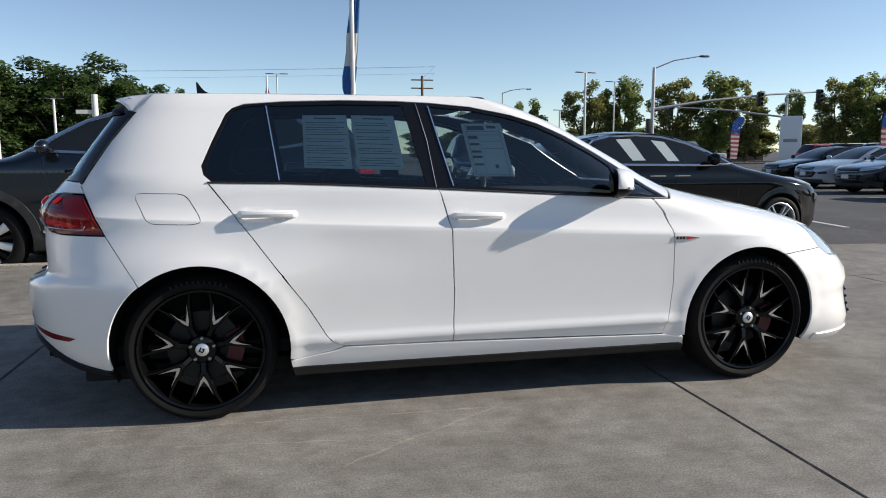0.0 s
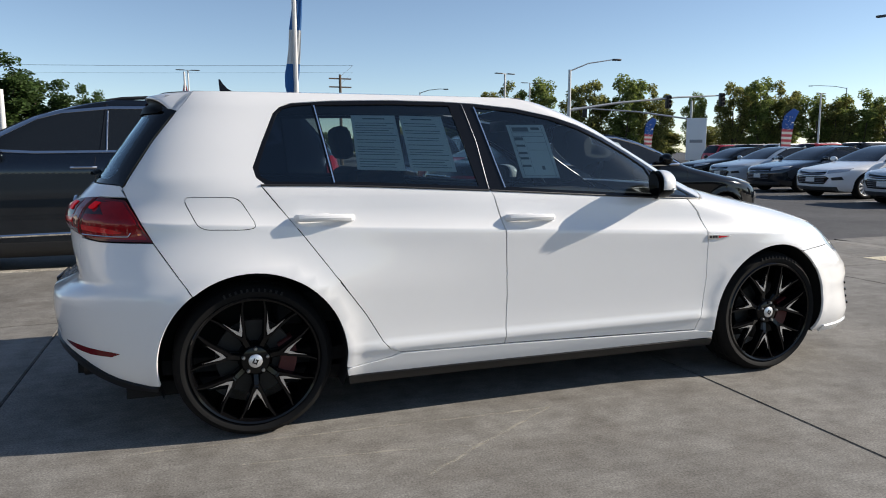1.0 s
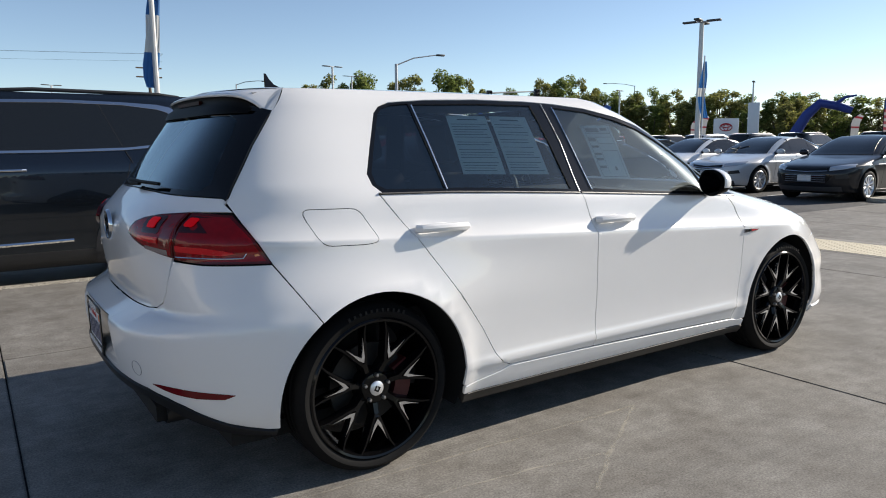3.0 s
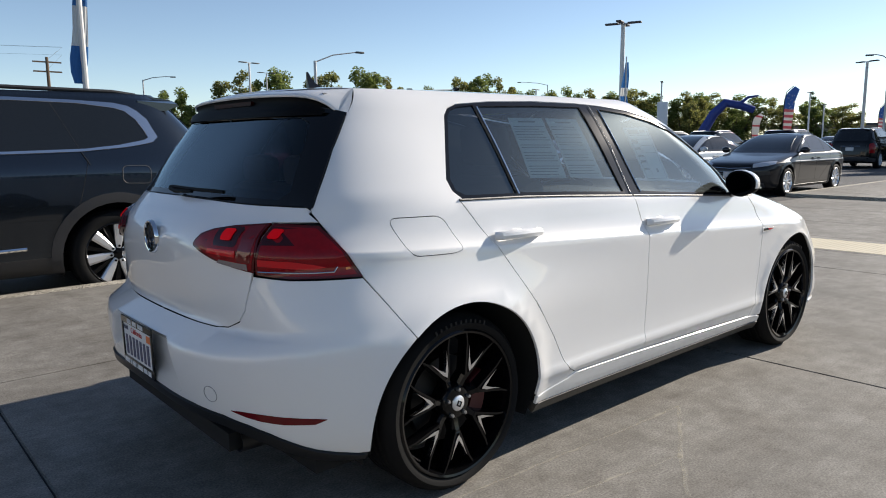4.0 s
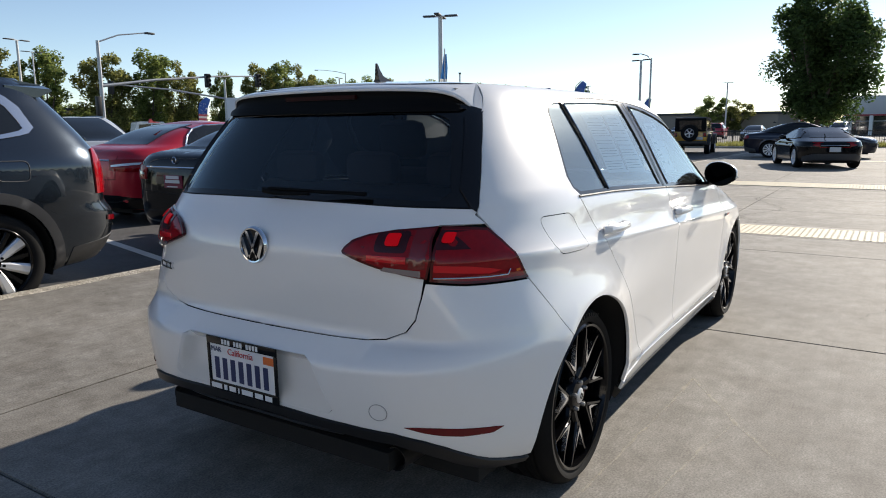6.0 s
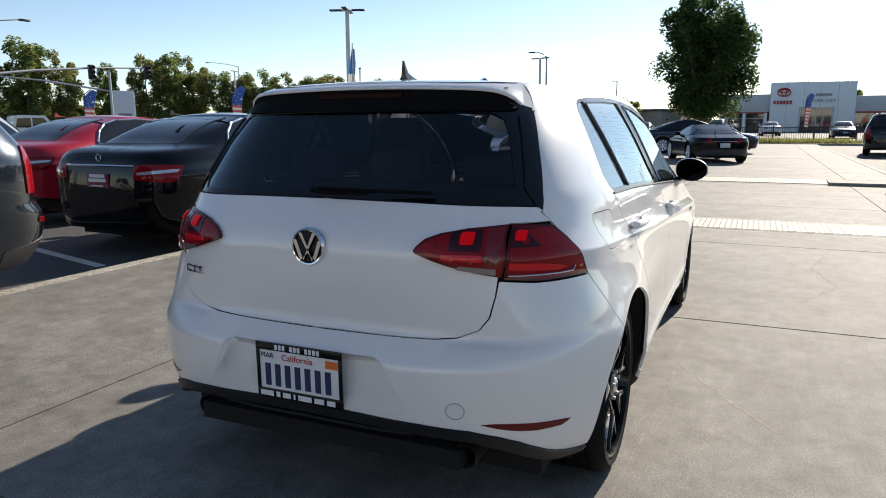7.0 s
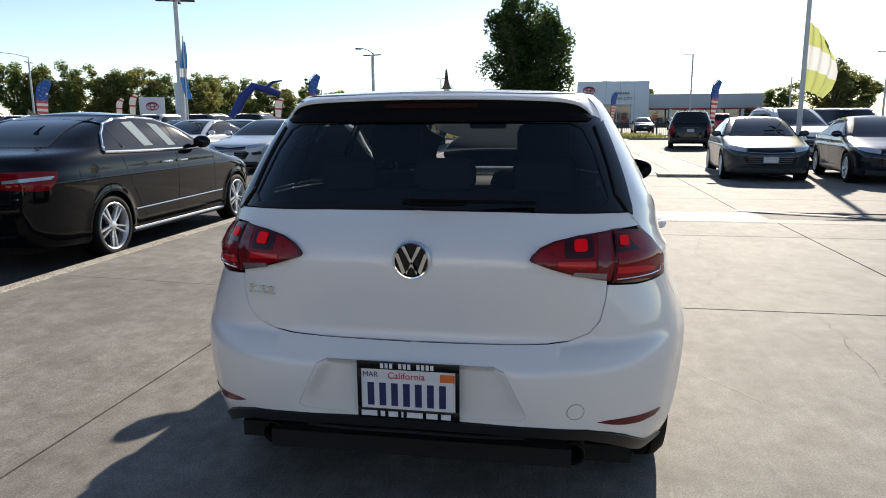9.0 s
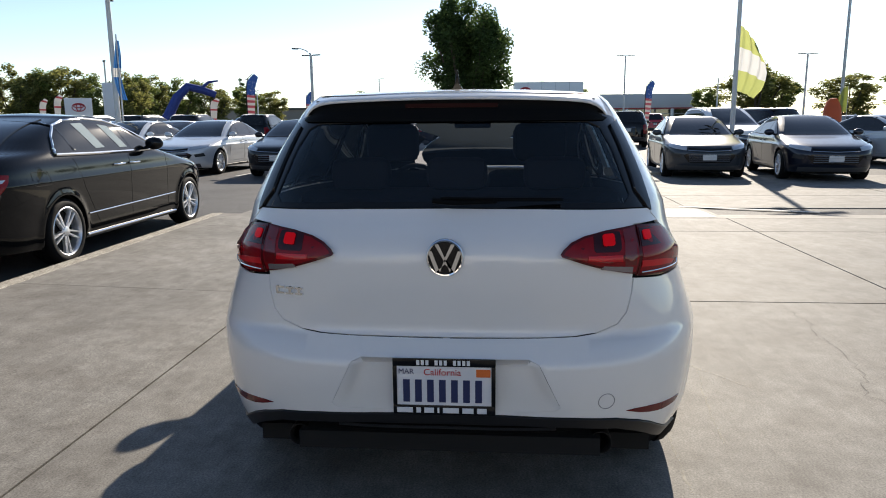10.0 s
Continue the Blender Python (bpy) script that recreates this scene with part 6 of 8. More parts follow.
park(suv, 26.5, -11.0, 20, "dark blue SUV with roof rails on asphalt", "blue", "cars beyond the flag pole")
park(suv, 23.5, -7.6, 185, "white SUV behind the grey sedan", "white", "cars beyond the flag pole")
park(sedan, 22.0, -9.3, 195, "grey four-door sedan on asphalt", "grey", "cars beyond the flag pole")
park(sedan, 20.5, -11.2, 200, "silver four-door sedan on asphalt", "silver", "cars beyond the flag pole")
park(sedan, 19.0, -13.8, 205, "pale four-door sedan on asphalt", "white", "cars beyond the flag pole")
park(sedan, 24.5, 13.0, 4, "silver sedan seen from behind in the second row", "silver", ROW)
park(sedan, 25.0, 15.8, 4, "dark sedan seen from behind in the second row", "graphite", ROW)
park(suv, 7.8, 16.3, 262, "silver SUV with a yellow windscreen sticker", "silver", "cars near the junction")
park(suv, 5.45, 14.8, 262, "black SUV with a chrome grille behind the red sedan", "black", "cars near the junction")
park(suv, -13.5, 21.5, 190, "silver SUV parked far behind", "silver", "cars near the junction")
park(sedan, 30.2, 2.6, -88, "dark blue two-tone coupe seen from the side", "blue", "cars on the far strip", z=-.02)
for i in range(16):
    park((sedan, suv)[i % 3 == 1], 60 + (i % 4) * 9, -30 + 4.2 * i + (i % 4) * 1.3, (0, 180, 5, 175)[i % 4], "parked car in the distant lot", ("white", "silver", "black", "grey", "red", "blue")[i % 6], "cars in the distant lot")

LOW = dict(SEDAN, roof=1.22, belt=.86, crown=.03, wb=2.47, W=[(a * .865, b * 1.02) for a, b in SEDAN["W"]],
           R=[(.13, -.72), (.3, -.86), (.5, -.90), (.70, -.90), (.80, -.84), (.86, -.62), (.92, -.36), (1.0, -.12), (1.1, .2), (1.18, .5), (1.23, .68)],
           F=[(.13, 3.2), (.3, 3.35), (.5, 3.38), (.6, 3.30), (.68, 3.05), (.76, 2.62), (.83, 2.25), (.88, 2.05), (.95, 1.9), (1.05, 1.65), (1.15, 1.35), (1.23, 1.0)],
           windows=[(-.05, .93), (.25, 1.09), (.6, 1.17), (.95, 1.175), (1.3, 1.11), (1.75, .91), (1.0, .885), (.4, .89)], posts=[.55], doors=[(.42, .45), (.44, .47), (1.75, 1.8)])
coupe, _ = vehicle("coupe_car", LOW, "low dark blue two-seat coupe with round haunches", colour="black")
coupe.matrix_world = pose(22.6, .05, -.02, 0, 0, 20)


def off_roader():
    """A boxy off-road car: tub, black hard top, spare wheel, flared wings."""
    t = thing("off_road_car", "amber yellow boxy off-road car with a black hard top", "car", pose(0, 0, 0))
    Y = paints["orange"]
    part("tub", boxes((-.62, 2.25, -.80, .80, .55, 1.12), bevel=.04), Y, t)
    part("bonnet", boxes((2.1, 3.35, -.68, .68, .70, 1.12), bevel=.05), Y, t)
    part("hard_top", prism([(-.62, 1.12), (-.55, 1.78), (-.3, 1.84), (1.55, 1.80), (1.95, 1.13)], -.74, .74), BLACK_DULL, t, angle=20)
    part("rear_window", boxes((-.63, -.60, -.52, .52, 1.22, 1.66)), BLACK_GLOSS, t)
    for sg in (1, -1):
        part("side_window", boxes((-.35, .45, .735 * sg - .01, .735 * sg + .01, 1.22, 1.68)), CAR_GLASS, t)
        part("door_window", boxes((.6, 1.35, .735 * sg - .01, .735 * sg + .01, 1.22, 1.66)), CAR_GLASS, t)
        for x in (0, 2.45):
            part("wheel_flare", prism(arc(x, .42, .58, 175, 5, 12) + arc(x, .42, .50, 5, 175, 12), .62 * sg, .95 * sg), BLACK_SATIN, t)
        lamp = part("tail_lamp", boxes((-.66, -.60, .70 * sg - .09, .70 * sg + .09, .86, 1.08), bevel=.01), BLACK_SATIN, t)
        part("lamp_lens", boxes((-.67, -.655, .70 * sg - .06, .70 * sg + .06, .90, 1.05)), LENS_RED, lamp)
        part("mirror", boxes((1.72, 1.84, .86 * sg - .08, .86 * sg + .08, 1.14, 1.30), bevel=.02), BLACK_SATIN, t)
    part("bumper", boxes((-.78, -.60, -.80, .80, .48, .66), bevel=.03), BLACK_SATIN, t)
    part("front_bumper", boxes((3.3, 3.5, -.80, .80, .48, .68), bevel=.03), BLACK_SATIN, t)
    part("underbody", boxes((-.5, 3.2, -.6, .6, .40, .56)), UNDER, t)
    hub = wheel("five", .41, .22, .26)
    for x in (0, 2.45):
        fit_wheel(hub, t, x, -.78, .41)
        fit_wheel(hub, t, x, .78, .41, True)
    sp_ = copy_thing(hub, pose(-.78, 0, 1.05, 0, 0, -90))
    sp_.parent = t
    sp_.name = "spare_wheel"
    junk(hub)
    part("plate", boxes((-.66, -.63, -.62, -.32, .72, .86)), PLAIN, t)
    return t



def pickup():
    """A crew-cab pickup: bonnet, cab with glazing, open bed with rails, wheels."""
    t = thing("pickup_truck", "white crew-cab pickup truck near the junction", "pickup truck", pose(0, 0, 0))
    Wp = paints["white"]
    part("bonnet", boxes((3.2, 4.55, -.92, .92, .62, 1.18), bevel=.07), Wp, t)
    part("cab", prism([(1.15, .55), (1.15, 1.22), (1.28, 1.84), (1.45, 1.90), (2.75, 1.88), (3.30, 1.20), (3.30, .55)], -.92, .92), Wp, t, angle=20)
    part("bed_floor", boxes((-.95, 1.15, -.90, .90, .62, .78)), UNDER, t)
    for sg in (1, -1):
        part("bed_side", boxes((-1.05, 1.13, .92 * sg - .06, .92 * sg + .06, .58, 1.20), bevel=.03), Wp, t)
        part("side_window", prism([(1.32, 1.24), (1.40, 1.72), (2.05, 1.76), (2.05, 1.24)], .925 * sg - .006, .925 * sg + .006), CAR_GLASS, t)
        part("side_window", prism([(2.13, 1.24), (2.13, 1.76), (2.68, 1.74), (3.08, 1.24)], .925 * sg - .006, .925 * sg + .006), CAR_GLASS, t)
        part("wing_mirror", boxes((2.95, 3.08, 1.05 * sg - .1, 1.05 * sg + .1, 1.2, 1.45), bevel=.03), BLACK_SATIN, t)
        part("headlamp", boxes((4.48, 4.57, .70 * sg - .18, .70 * sg + .18, .92, 1.10), bevel=.02), LENS_CLEAR, t)
        for x in (0, 3.75):
            part("arch_trim", prism(arc(x, .42, .54, 178, 2, 12) + arc(x, .42, .47, 2, 178, 12), .90 * sg, .97 * sg), BLACK_SATIN, t)
    part("windscreen", prism([(2.80, 1.84), (3.30, 1.22), (3.315, 1.23), (2.815, 1.85)], -.80, .80), CAR_GLASS, t)
    part("tailgate", boxes((-1.1, -1.02, -.88, .88, .60, 1.20), bevel=.02), Wp, t)
    part("grille", boxes((4.53, 4.575, -.5, .5, .72, 1.10), bevel=.02), BLACK_GLOSS, t)
    part("bumper", boxes((4.45, 4.70, -.94, .94, .48, .70), bevel=.05), CHROME, t)
    part("underbody", boxes((-.9, 4.3, -.6, .6, .40, .60)), UNDER, t)
    hub = wheel("five", .41, .24, .26)
    for x in (0, 3.75):
        fit_wheel(hub, t, x, -.80, .41)
        fit_wheel(hub, t, x, .80, .41, True)
    junk(hub)
    return t


pickup().matrix_world = pose(22.2, 36.6, AZ, 0, 0, -25)
off_roader().matrix_world = pose(35.0, 7.0, AZ, 0, 0, 6)
for car in (sedan, suv):
    junk(car)


# ---- paving beyond the car ----
ramp = thing("kerb_ramp", "concrete kerb ramp with yellow tactile strip", "pavement", kind="structure")
for y0, y1 in ((-3.15, 2.05), (2.055, 3.60)):
    part("landing_slab", prism([(6.625, 0.0), (7.66, -.012), (7.66, AZ - .03), (6.625, AZ - .03)], y0, y1), CONCRETE, ramp, smooth=False)
    part("ramp_slab", prism([(7.665, -.012), (8.395, AZ + .016), (8.395, AZ - .03), (7.665, AZ - .03)], y0, y1), CONCRETE, ramp, smooth=False)
part("wing_slab", prism([(6.625, 0.0), (7.62, AZ + .012), (7.62, AZ - .03), (6.625, AZ - .03)], -7.9, -3.155), CONCRETE, ramp, smooth=False)
part("wing_slab", prism([(6.625, 0.0), (7.62, AZ + .012), (7.62, AZ - .03), (6.625, AZ - .03)], -12.6, -7.905), CONCRETE, ramp, smooth=False)


def tactile(x0, x1, y0, y1, za, zb_, name="tactile_strip"):
    """A yellow strip of truncated domes."""
    strip = part(name, prism([(x0, za + .004), (x1, zb_ + .004), (x1, zb_ - .01), (x0, za - .01)], y0, y1), TACTILE, None, smooth=False)
    tagged(strip, "yellow tactile paving strip with raised domes", "paving strip", kind="structure")
    v, f = [], []
    step = .065
    n, m_ = int((x1 - x0) / step), int((y1 - y0) / step)
    for i in range(n):
        for j in range(m_):
            x, y = x0 + (i + .5) * step, y0 + (j + .5) * step
            z = za + (zb_ - za) * (x - x0) / (x1 - x0) + .004
            k = len(v)
            v += [(x + .018 * math.cos(1.0472 * a), y + .018 * math.sin(1.0472 * a), z) for a in range(6)] + [(x + .010 * math.cos(1.0472 * a), y + .010 * math.sin(1.0472 * a), z + .0035) for a in range(6)]
            f += [(k + a, k + (a + 1) % 6, k + 6 + (a + 1) % 6, k + 6 + a) for a in range(6)] + [tuple(k + 6 + a for a in range(6))]
    tagged(make("dome", v, f, TACTILE, strip), kind="stuff")


tactile(6.70, 7.62, -3.05, 2.0, -.001, -.012)
lane = slab_field("crossing_lane", "concrete lane crossing between two paved strips", [8.40, 10.2, 12.4, 14.8], [-11.5, -7.3, -3.1, .3, 3.9], AZ + .015, .03, CONCRETE)
far_pad = slab_field("far_pavement", "far concrete strip beyond the lane", [15.85, 18.5, 22.0, 25.5, 29.0, 33.0, 37.0, 41.0, 45.0], [-4.2, -3.1, .6, 4.3], -.02, .12, CONCRETE)
tagged(part("kerb", boxes((14.85, 14.995, -4.3, -2.7, AZ, -.015), (14.85, 14.995, 1.6, 4.3, AZ, -.015), (14.995, 45, 4.305, 4.44, AZ, -.015), (14.995, 45, -4.34, -4.205, AZ, -.015), bevel=.012), KERB, smooth=False), "concrete kerb round the far strip", "kerb", kind="structure")
part("far_ramp_slab", prism([(14.85, AZ + .012), (15.845, -.02), (15.845, AZ - .03), (14.85, AZ - .03)], -2.7, 1.6), CONCRETE, far_pad, smooth=False)
part("far_wing_slab", boxes((15.0, 15.845, -4.2, -2.705, AZ, -.02)), CONCRETE, far_pad, smooth=False)
part("far_wing_slab", boxes((15.0, 15.845, 1.605, 4.3, AZ, -.02)), CONCRETE, far_pad, smooth=False)
tactile(15.05, 15.75, -2.7, 1.6, AZ + .034, -.027)
tactile(27.0, 27.7, -2.7, 1.6, -.018, -.018)
tagged(part("road_line", boxes((7.1, 7.25, -9.0, -4.65, AZ, AZ + .006)), LINE_WHITE, smooth=False), "worn white painted line", "road marking", kind="structure")
for i, y in enumerate((6.7, 9.5, 12.3, 15.3, 18.4)):
    ln = part("parking_line", boxes((0, 5.2, -.05, .05, 0, .005)), LINE_WHITE, smooth=False)
    ln.matrix_world = pose(15.0 + .35 * i, y, AZ, 0, 0, -4)
    tagged(ln, "worn white parking bay line", "road marking", group="parking bay lines", kind="structure")
for i, (x, y, a, l) in enumerate(((2.3, 4.6, 75, 5.2), (9.4, 6.0, 80, 5.0), (-6, 4.6, 75, 5.2), (12.5, -5.9, 8, 5), (12.2, -8.3, 8, 5))):
    ln = part("parking_line", boxes((0, l, -.05, .05, 0, .005)), LINE_WHITE, smooth=False)
    ln.matrix_world = pose(x, y, AZ, 0, 0, a)
    tagged(ln, "worn white parking bay line", "road marking", group="parking bay lines", kind="structure")


def ribbon(name, pts, w, mat, z, label, jitter=0.0, seed=0):
    rnd = random.Random(seed)
    q = dense(pts, .06, False)
    if jitter:
        q = [(x + rnd.uniform(-jitter, jitter), y + rnd.uniform(-jitter, jitter)) for x, y in q]
    v, f = [], []
    for i, p in enumerate(q):
        a, b = Vector(q[max(0, i - 1)]), Vector(q[min(len(q) - 1, i + 1)])
        d = (b - a).normalized()
        k = w * (.5 + .5 * rnd.random())
        v += [(p[0] - d.y * k, p[1] + d.x * k, z), (p[0] + d.y * k, p[1] - d.x * k, z)]
    for i in range(len(q) - 1):
        f.append((2 * i, 2 * i + 1, 2 * i + 3, 2 * i + 2))
    return tagged(make(name, v, f, mat), label, "mark", kind="structure")


ribbon("crack", [(2.26, -2.03), (2.05, -2.16), (1.74, -2.18), (1.38, -2.11), (1.07, -2.12), (.76, -2.06), (.48, -1.93), (.1, -2.05)], .0013, CRACK, .0025, "thin crack wandering across a concrete slab", .018, 3)
ribbon("crack", [(3.0, -1.6), (3.6, -1.9), (4.4, -1.75), (5.4, -2.0)], .0015, CRACK, .0025, "thin crack wandering across a concrete slab", .02, 4)
ribbon("crack", [(8.0, -.4), (9.2, .2), (10.4, -.3), (12, .4), (14.5, .1)], .006, CRACK, AZ + .018, "thin crack across the lane slabs", .05, 5)


def scuff_mat():
    m = bpy.data.materials.new("faint_pale_scuff")
    m.use_nodes = True
    t = m.node_tree
    b = t.nodes["Principled BSDF"]
    b.inputs["Base Color"].default_value, b.inputs["Roughness"].default_value = (.46, .43, .36, 1), .80
    n, r = t.nodes.new("ShaderNodeTexNoise"), t.nodes.new("ShaderNodeValToRGB")
    g = t.nodes.new("ShaderNodeNewGeometry")
    n.inputs["Scale"].default_value, n.inputs["Detail"].default_value = 9, 8
    r.color_ramp.elements[0].position, r.color_ramp.elements[1].position = .32, .66
    r.color_ramp.elements[1].color = (.6, .6, .6, 1)
    t.links.new(g.outputs["Position"], n.inputs["Vector"])
    t.links.new(n.outputs["Fac"], r.inputs["Fac"])
    t.links.new(r.outputs["Color"], b.inputs["Alpha"])
    return m


FAINT = scuff_mat()
for i, (pts, w) in enumerate((([(1.28, -.95), (.90, -.935), (.45, -.91), (.01, -.89), (-.5, -.86)], .009), ([(1.28, -.95), (1.06, -1.08), (.81, -1.23), (.55, -1.42)], .011), ([(.81, -1.23), (.50, -1.17), (.22, -1.13), (-.1, -1.10)], .007))):
    ribbon("scuff_mark", pts, w, FAINT, .0012, "faint pale scuff on the concrete", .006, 20 + i)


# ---- trees ----
LEAVES = [material("leaf_green_%s" % k, c, .6, vary=.35, scale=3, spec=.25) for k, c in zip(("deep", "mid", "olive"), ((.06, .10, .03), (.17, .21, .06), (.22, .22, .07)))]
for m in LEAVES:
    nt = m.node_tree
    tl, ms = nt.nodes.new("ShaderNodeBsdfTranslucent"), nt.nodes.new("ShaderNodeMixShader")
    ms.inputs["Fac"].default_value = .55
    nt.links.new(nt.nodes["Principled BSDF"].outputs["BSDF"], ms.inputs[1])
    nt.links.new(tl.outputs["BSDF"], ms.inputs[2])
    nt.links.new(ms.outputs["Shader"], nt.nodes["Material Output"].inputs["Surface"])
    oi = nt.nodes.new("ShaderNodeNewGeometry")
    hsv = nt.nodes.new("ShaderNodeHueSaturation")
    mr = nt.nodes.new("ShaderNodeMapRange")
    mr.inputs["To Min"].default_value, mr.inputs["To Max"].default_value = .55, 1.6
    src = nt.nodes["Principled BSDF"].inputs["Base Color"].links[0].from_socket
    nt.links.new(oi.outputs["Random Per Island"], mr.inputs["Value"])
    nt.links.new(mr.outputs["Result"], hsv.inputs["Value"])
    nt.links.new(src, hsv.inputs["Color"])
    nt.links.new(hsv.outputs["Color"], nt.nodes["Principled BSDF"].inputs["Base Color"])
    nt.links.new(hsv.outputs["Color"], tl.inputs["Color"])
BARK = material("grey_brown_bark", (.10, .075, .055), .9, vary=.3, scale=6, bump=.6, bump_scale=12)


def tree(name, label, height, wide, bottom, leaves, seed, mat, leaders=6, leaf=.16, even=False):
    """Trunk, upright leaders of uneven height, and leaf clumps strung along them and their side limbs."""
    rnd = random.Random(seed)
    t = thing(name, label, "tree", pose(0, 0, 0))
    part("trunk", tube([(0, 0, -.1), (.05, .02, bottom * .6), (-.04, .05, bottom * 1.1), (.05, 0, height * .45)], height * .022, 10, height * .010), BARK, t)
    cs = []
    for k in range(leaders):
        a = 6.283 * k / leaders + rnd.uniform(-.4, .4)
        top = height * (1.0 if k == 0 else rnd.uniform(.72, .97))
        r = wide * (.05 if k == 0 else rnd.uniform(.20, .33))
        pts = [Vector((0, 0, bottom * .9)), Vector((r * .6 * math.cos(a), r * .6 * math.sin(a), bottom + (top - bottom) * .35)), Vector((r * math.cos(a), r * math.sin(a), bottom + (top - bottom) * .7)), Vector((r * 1.05 * math.cos(a), r * 1.05 * math.sin(a), top - wide * .05))]
        part("limb", tube([tuple(p) for p in pts], height * .011, 6, height * .002), BARK, t)
        for j in range(9):
            q = .10 + .90 * j / 8
            i = min(2, int(q * 3))
            p = pts[i].lerp(pts[i + 1], q * 3 - i)
            b = rnd.uniform(0, 6.283)
            prof = (math.sin(math.pi * min(.97, .16 + .80 * q)) ** .8) if even else (1.0 - .55 * q)
            d = wide * rnd.uniform(.03, .24) * prof
            cs.append((p + Vector((d * math.cos(b), d * math.sin(b), rnd.uniform(-.25, .25))), wide * rnd.uniform(.09, .16) * (.66 + .34 * prof)))
    v, f = [], []
    for k in range(leaves):
        c, s = cs[rnd.randrange(len(cs))]
        d = Vector((rnd.gauss(0, 1), rnd.gauss(0, 1), rnd.gauss(0, .9))).normalized()
        p = c + d * s * rnd.random() ** .45
        u = Vector((rnd.gauss(0, 1), rnd.gauss(0, 1), rnd.gauss(0, .7))).normalized()
        w = u.cross(Vector((rnd.gauss(0, 1), rnd.gauss(0, 1), rnd.gauss(0, 1)))).normalized()
        l = leaf * rnd.uniform(.6, 1.3)
        n = len(v)
        v += [p - u * l, p - w * l * .45 + u * l * .1, p + u * l, p + w * l * .45 + u * l * .1]
        f.append((n, n + 1, n + 2, n + 3))
    make("crown", v, f, mat, t)
    return t


def plant(src, x, y, high, wide, turn, label, group=""):
    c = copy_thing(src, pose(x, y, AZ, 0, 0, turn))
    c.scale = (wide / 5.4, wide / 5.4, high / 8.4)
    return tagged(c, label, group=group)


street = [tree("street_tree", "tall street tree with sparse olive leaves", 9.0, 6.0, 1.3, 9500, 11 + k, LEAVES[1 + k % 2], 6 + k % 2, .165) for k in range(4)]
street.append(tree("street_tree", "tall dark green street tree", 9.0, 6.0, 1.3, 14000, 19, LEAVES[0], 8, .165))
rnd = random.Random(5)
STREET = "street trees along the far road"
spots = [(-26, 82.1, 10.6, 10), (-20.2, 83.7, 11.2, 10), (-31.6, 80.1, 11.0, 10), (-37, 78, 11, 9), (-23, 80, 9.6, 9), (-29, 78, 9.6, 9), (-15, 87, 8.6, 7), (-11.5, 85.2, 8.1, 4.3), (30.3, 80.9, 7.2, 4.2), (36.8, 78.3, 9.2, 6), (40.6, 77, 9.6, 6.2),
         (45.8, 73.6, 9.4, 5.6), (49.6, 71.4, 9.7, 6), (52.4, 69.2, 8.6, 4.6), (56.0, 66.5, 7.6, 3.4), (59.6, 64, 8.7, 4.4), (61.4, 61.8, 8.8, 4.8), (63.2, 60.5, 8.5, 5), (65.6, 57.6, 7.0, 5), (67.0, 56.0, 6.6, 4.4), (68.4, 54.3, 7.2, 4.6),
         (70.3, 51.8, 7.0, 5.2), (71.6, 50, 6.6, 5), (72.9, 48.2, 7.0, 5.8), (74.6, 45.2, 6.2, 4.6), (76.3, 42.3, 6.4, 4.6), (80, 43, 6.4, 5), (84, 44, 6.6, 5.5), (88, 42, 6.4, 5.5), (92, 39, 6.0, 5.5), (97, 36, 5.8, 5), (102, 34, 5.4, 5), (110, 22, 5.4, 5), (114, 19, 5, 4.5), (24, 92, 6.4, 5)]
for i, (x, y, hi_, wd_) in enumerate(spots):
    plant(street[i % 4 if i > 7 else 4], x, y, hi_, wd_ * 1.12, rnd.uniform(0, 360), "tall street tree with sparse olive leaves beside the road" if i > 7 else "tall dense dark green tree beside the road", STREET)
for i, (x, y, hi_, wd_) in enumerate([(96, -34, 8.0, 9), (100, -38, 6.6, 8), (92, -44, 6.2, 8), (88, -50, 6.2, 8), (84, -54, 6.6, 9), (104, -30, 5.2, 6), (120, -8, 7, 7), (118, -12, 6, 7), (125, 8, 6, 7)]):
    plant(street[(i + 1) % 4], x, y, hi_, wd_, rnd.uniform(0, 360), "round green tree beyond the car lots", "trees beyond the lots")
for i in range(26):
    a = i / 25
    plant(street[i % 4], 20 + 78 * a + rnd.uniform(-1, 1), 98 - 52 * a * a + rnd.uniform(-2, 2), rnd.uniform(3.4, 5.0), rnd.uniform(5.5, 8), rnd.uniform(0, 360), "low dark green tree behind the street trees", "low trees behind the road")
for t in street:
    junk(t)
round_tree = tree("shade_tree", "dense dark green shade tree in a planting bed", 9.2, 7.1, 1.9, 38000, 41, LEAVES[0], 13, .13, True)
round_tree.matrix_world = pose(45.5, 2.2, AZ)
cyp = tree("cypress_tree", "narrow dark conifer in the distance", 8.0, 2.6, .5, 2500, 7, LEAVES[0], 3, .14)
cyp.matrix_world = pose(108, 41, AZ)

# ---- poles, lamps, signals ----
GALV = material("galvanised_steel", (.42, .43, .44), .45, metal=.6, vary=.1, scale=4)
WHITE_POLE = material("white_painted_steel", (.62, .62, .60), .5, vary=.06, scale=3)
WOOD_POLE = material("weathered_pole_wood", (.13, .09, .06), .9, vary=.2, scale=5)
SIGNAL = material("black_signal_housing", (.012, .012, .012), .5)


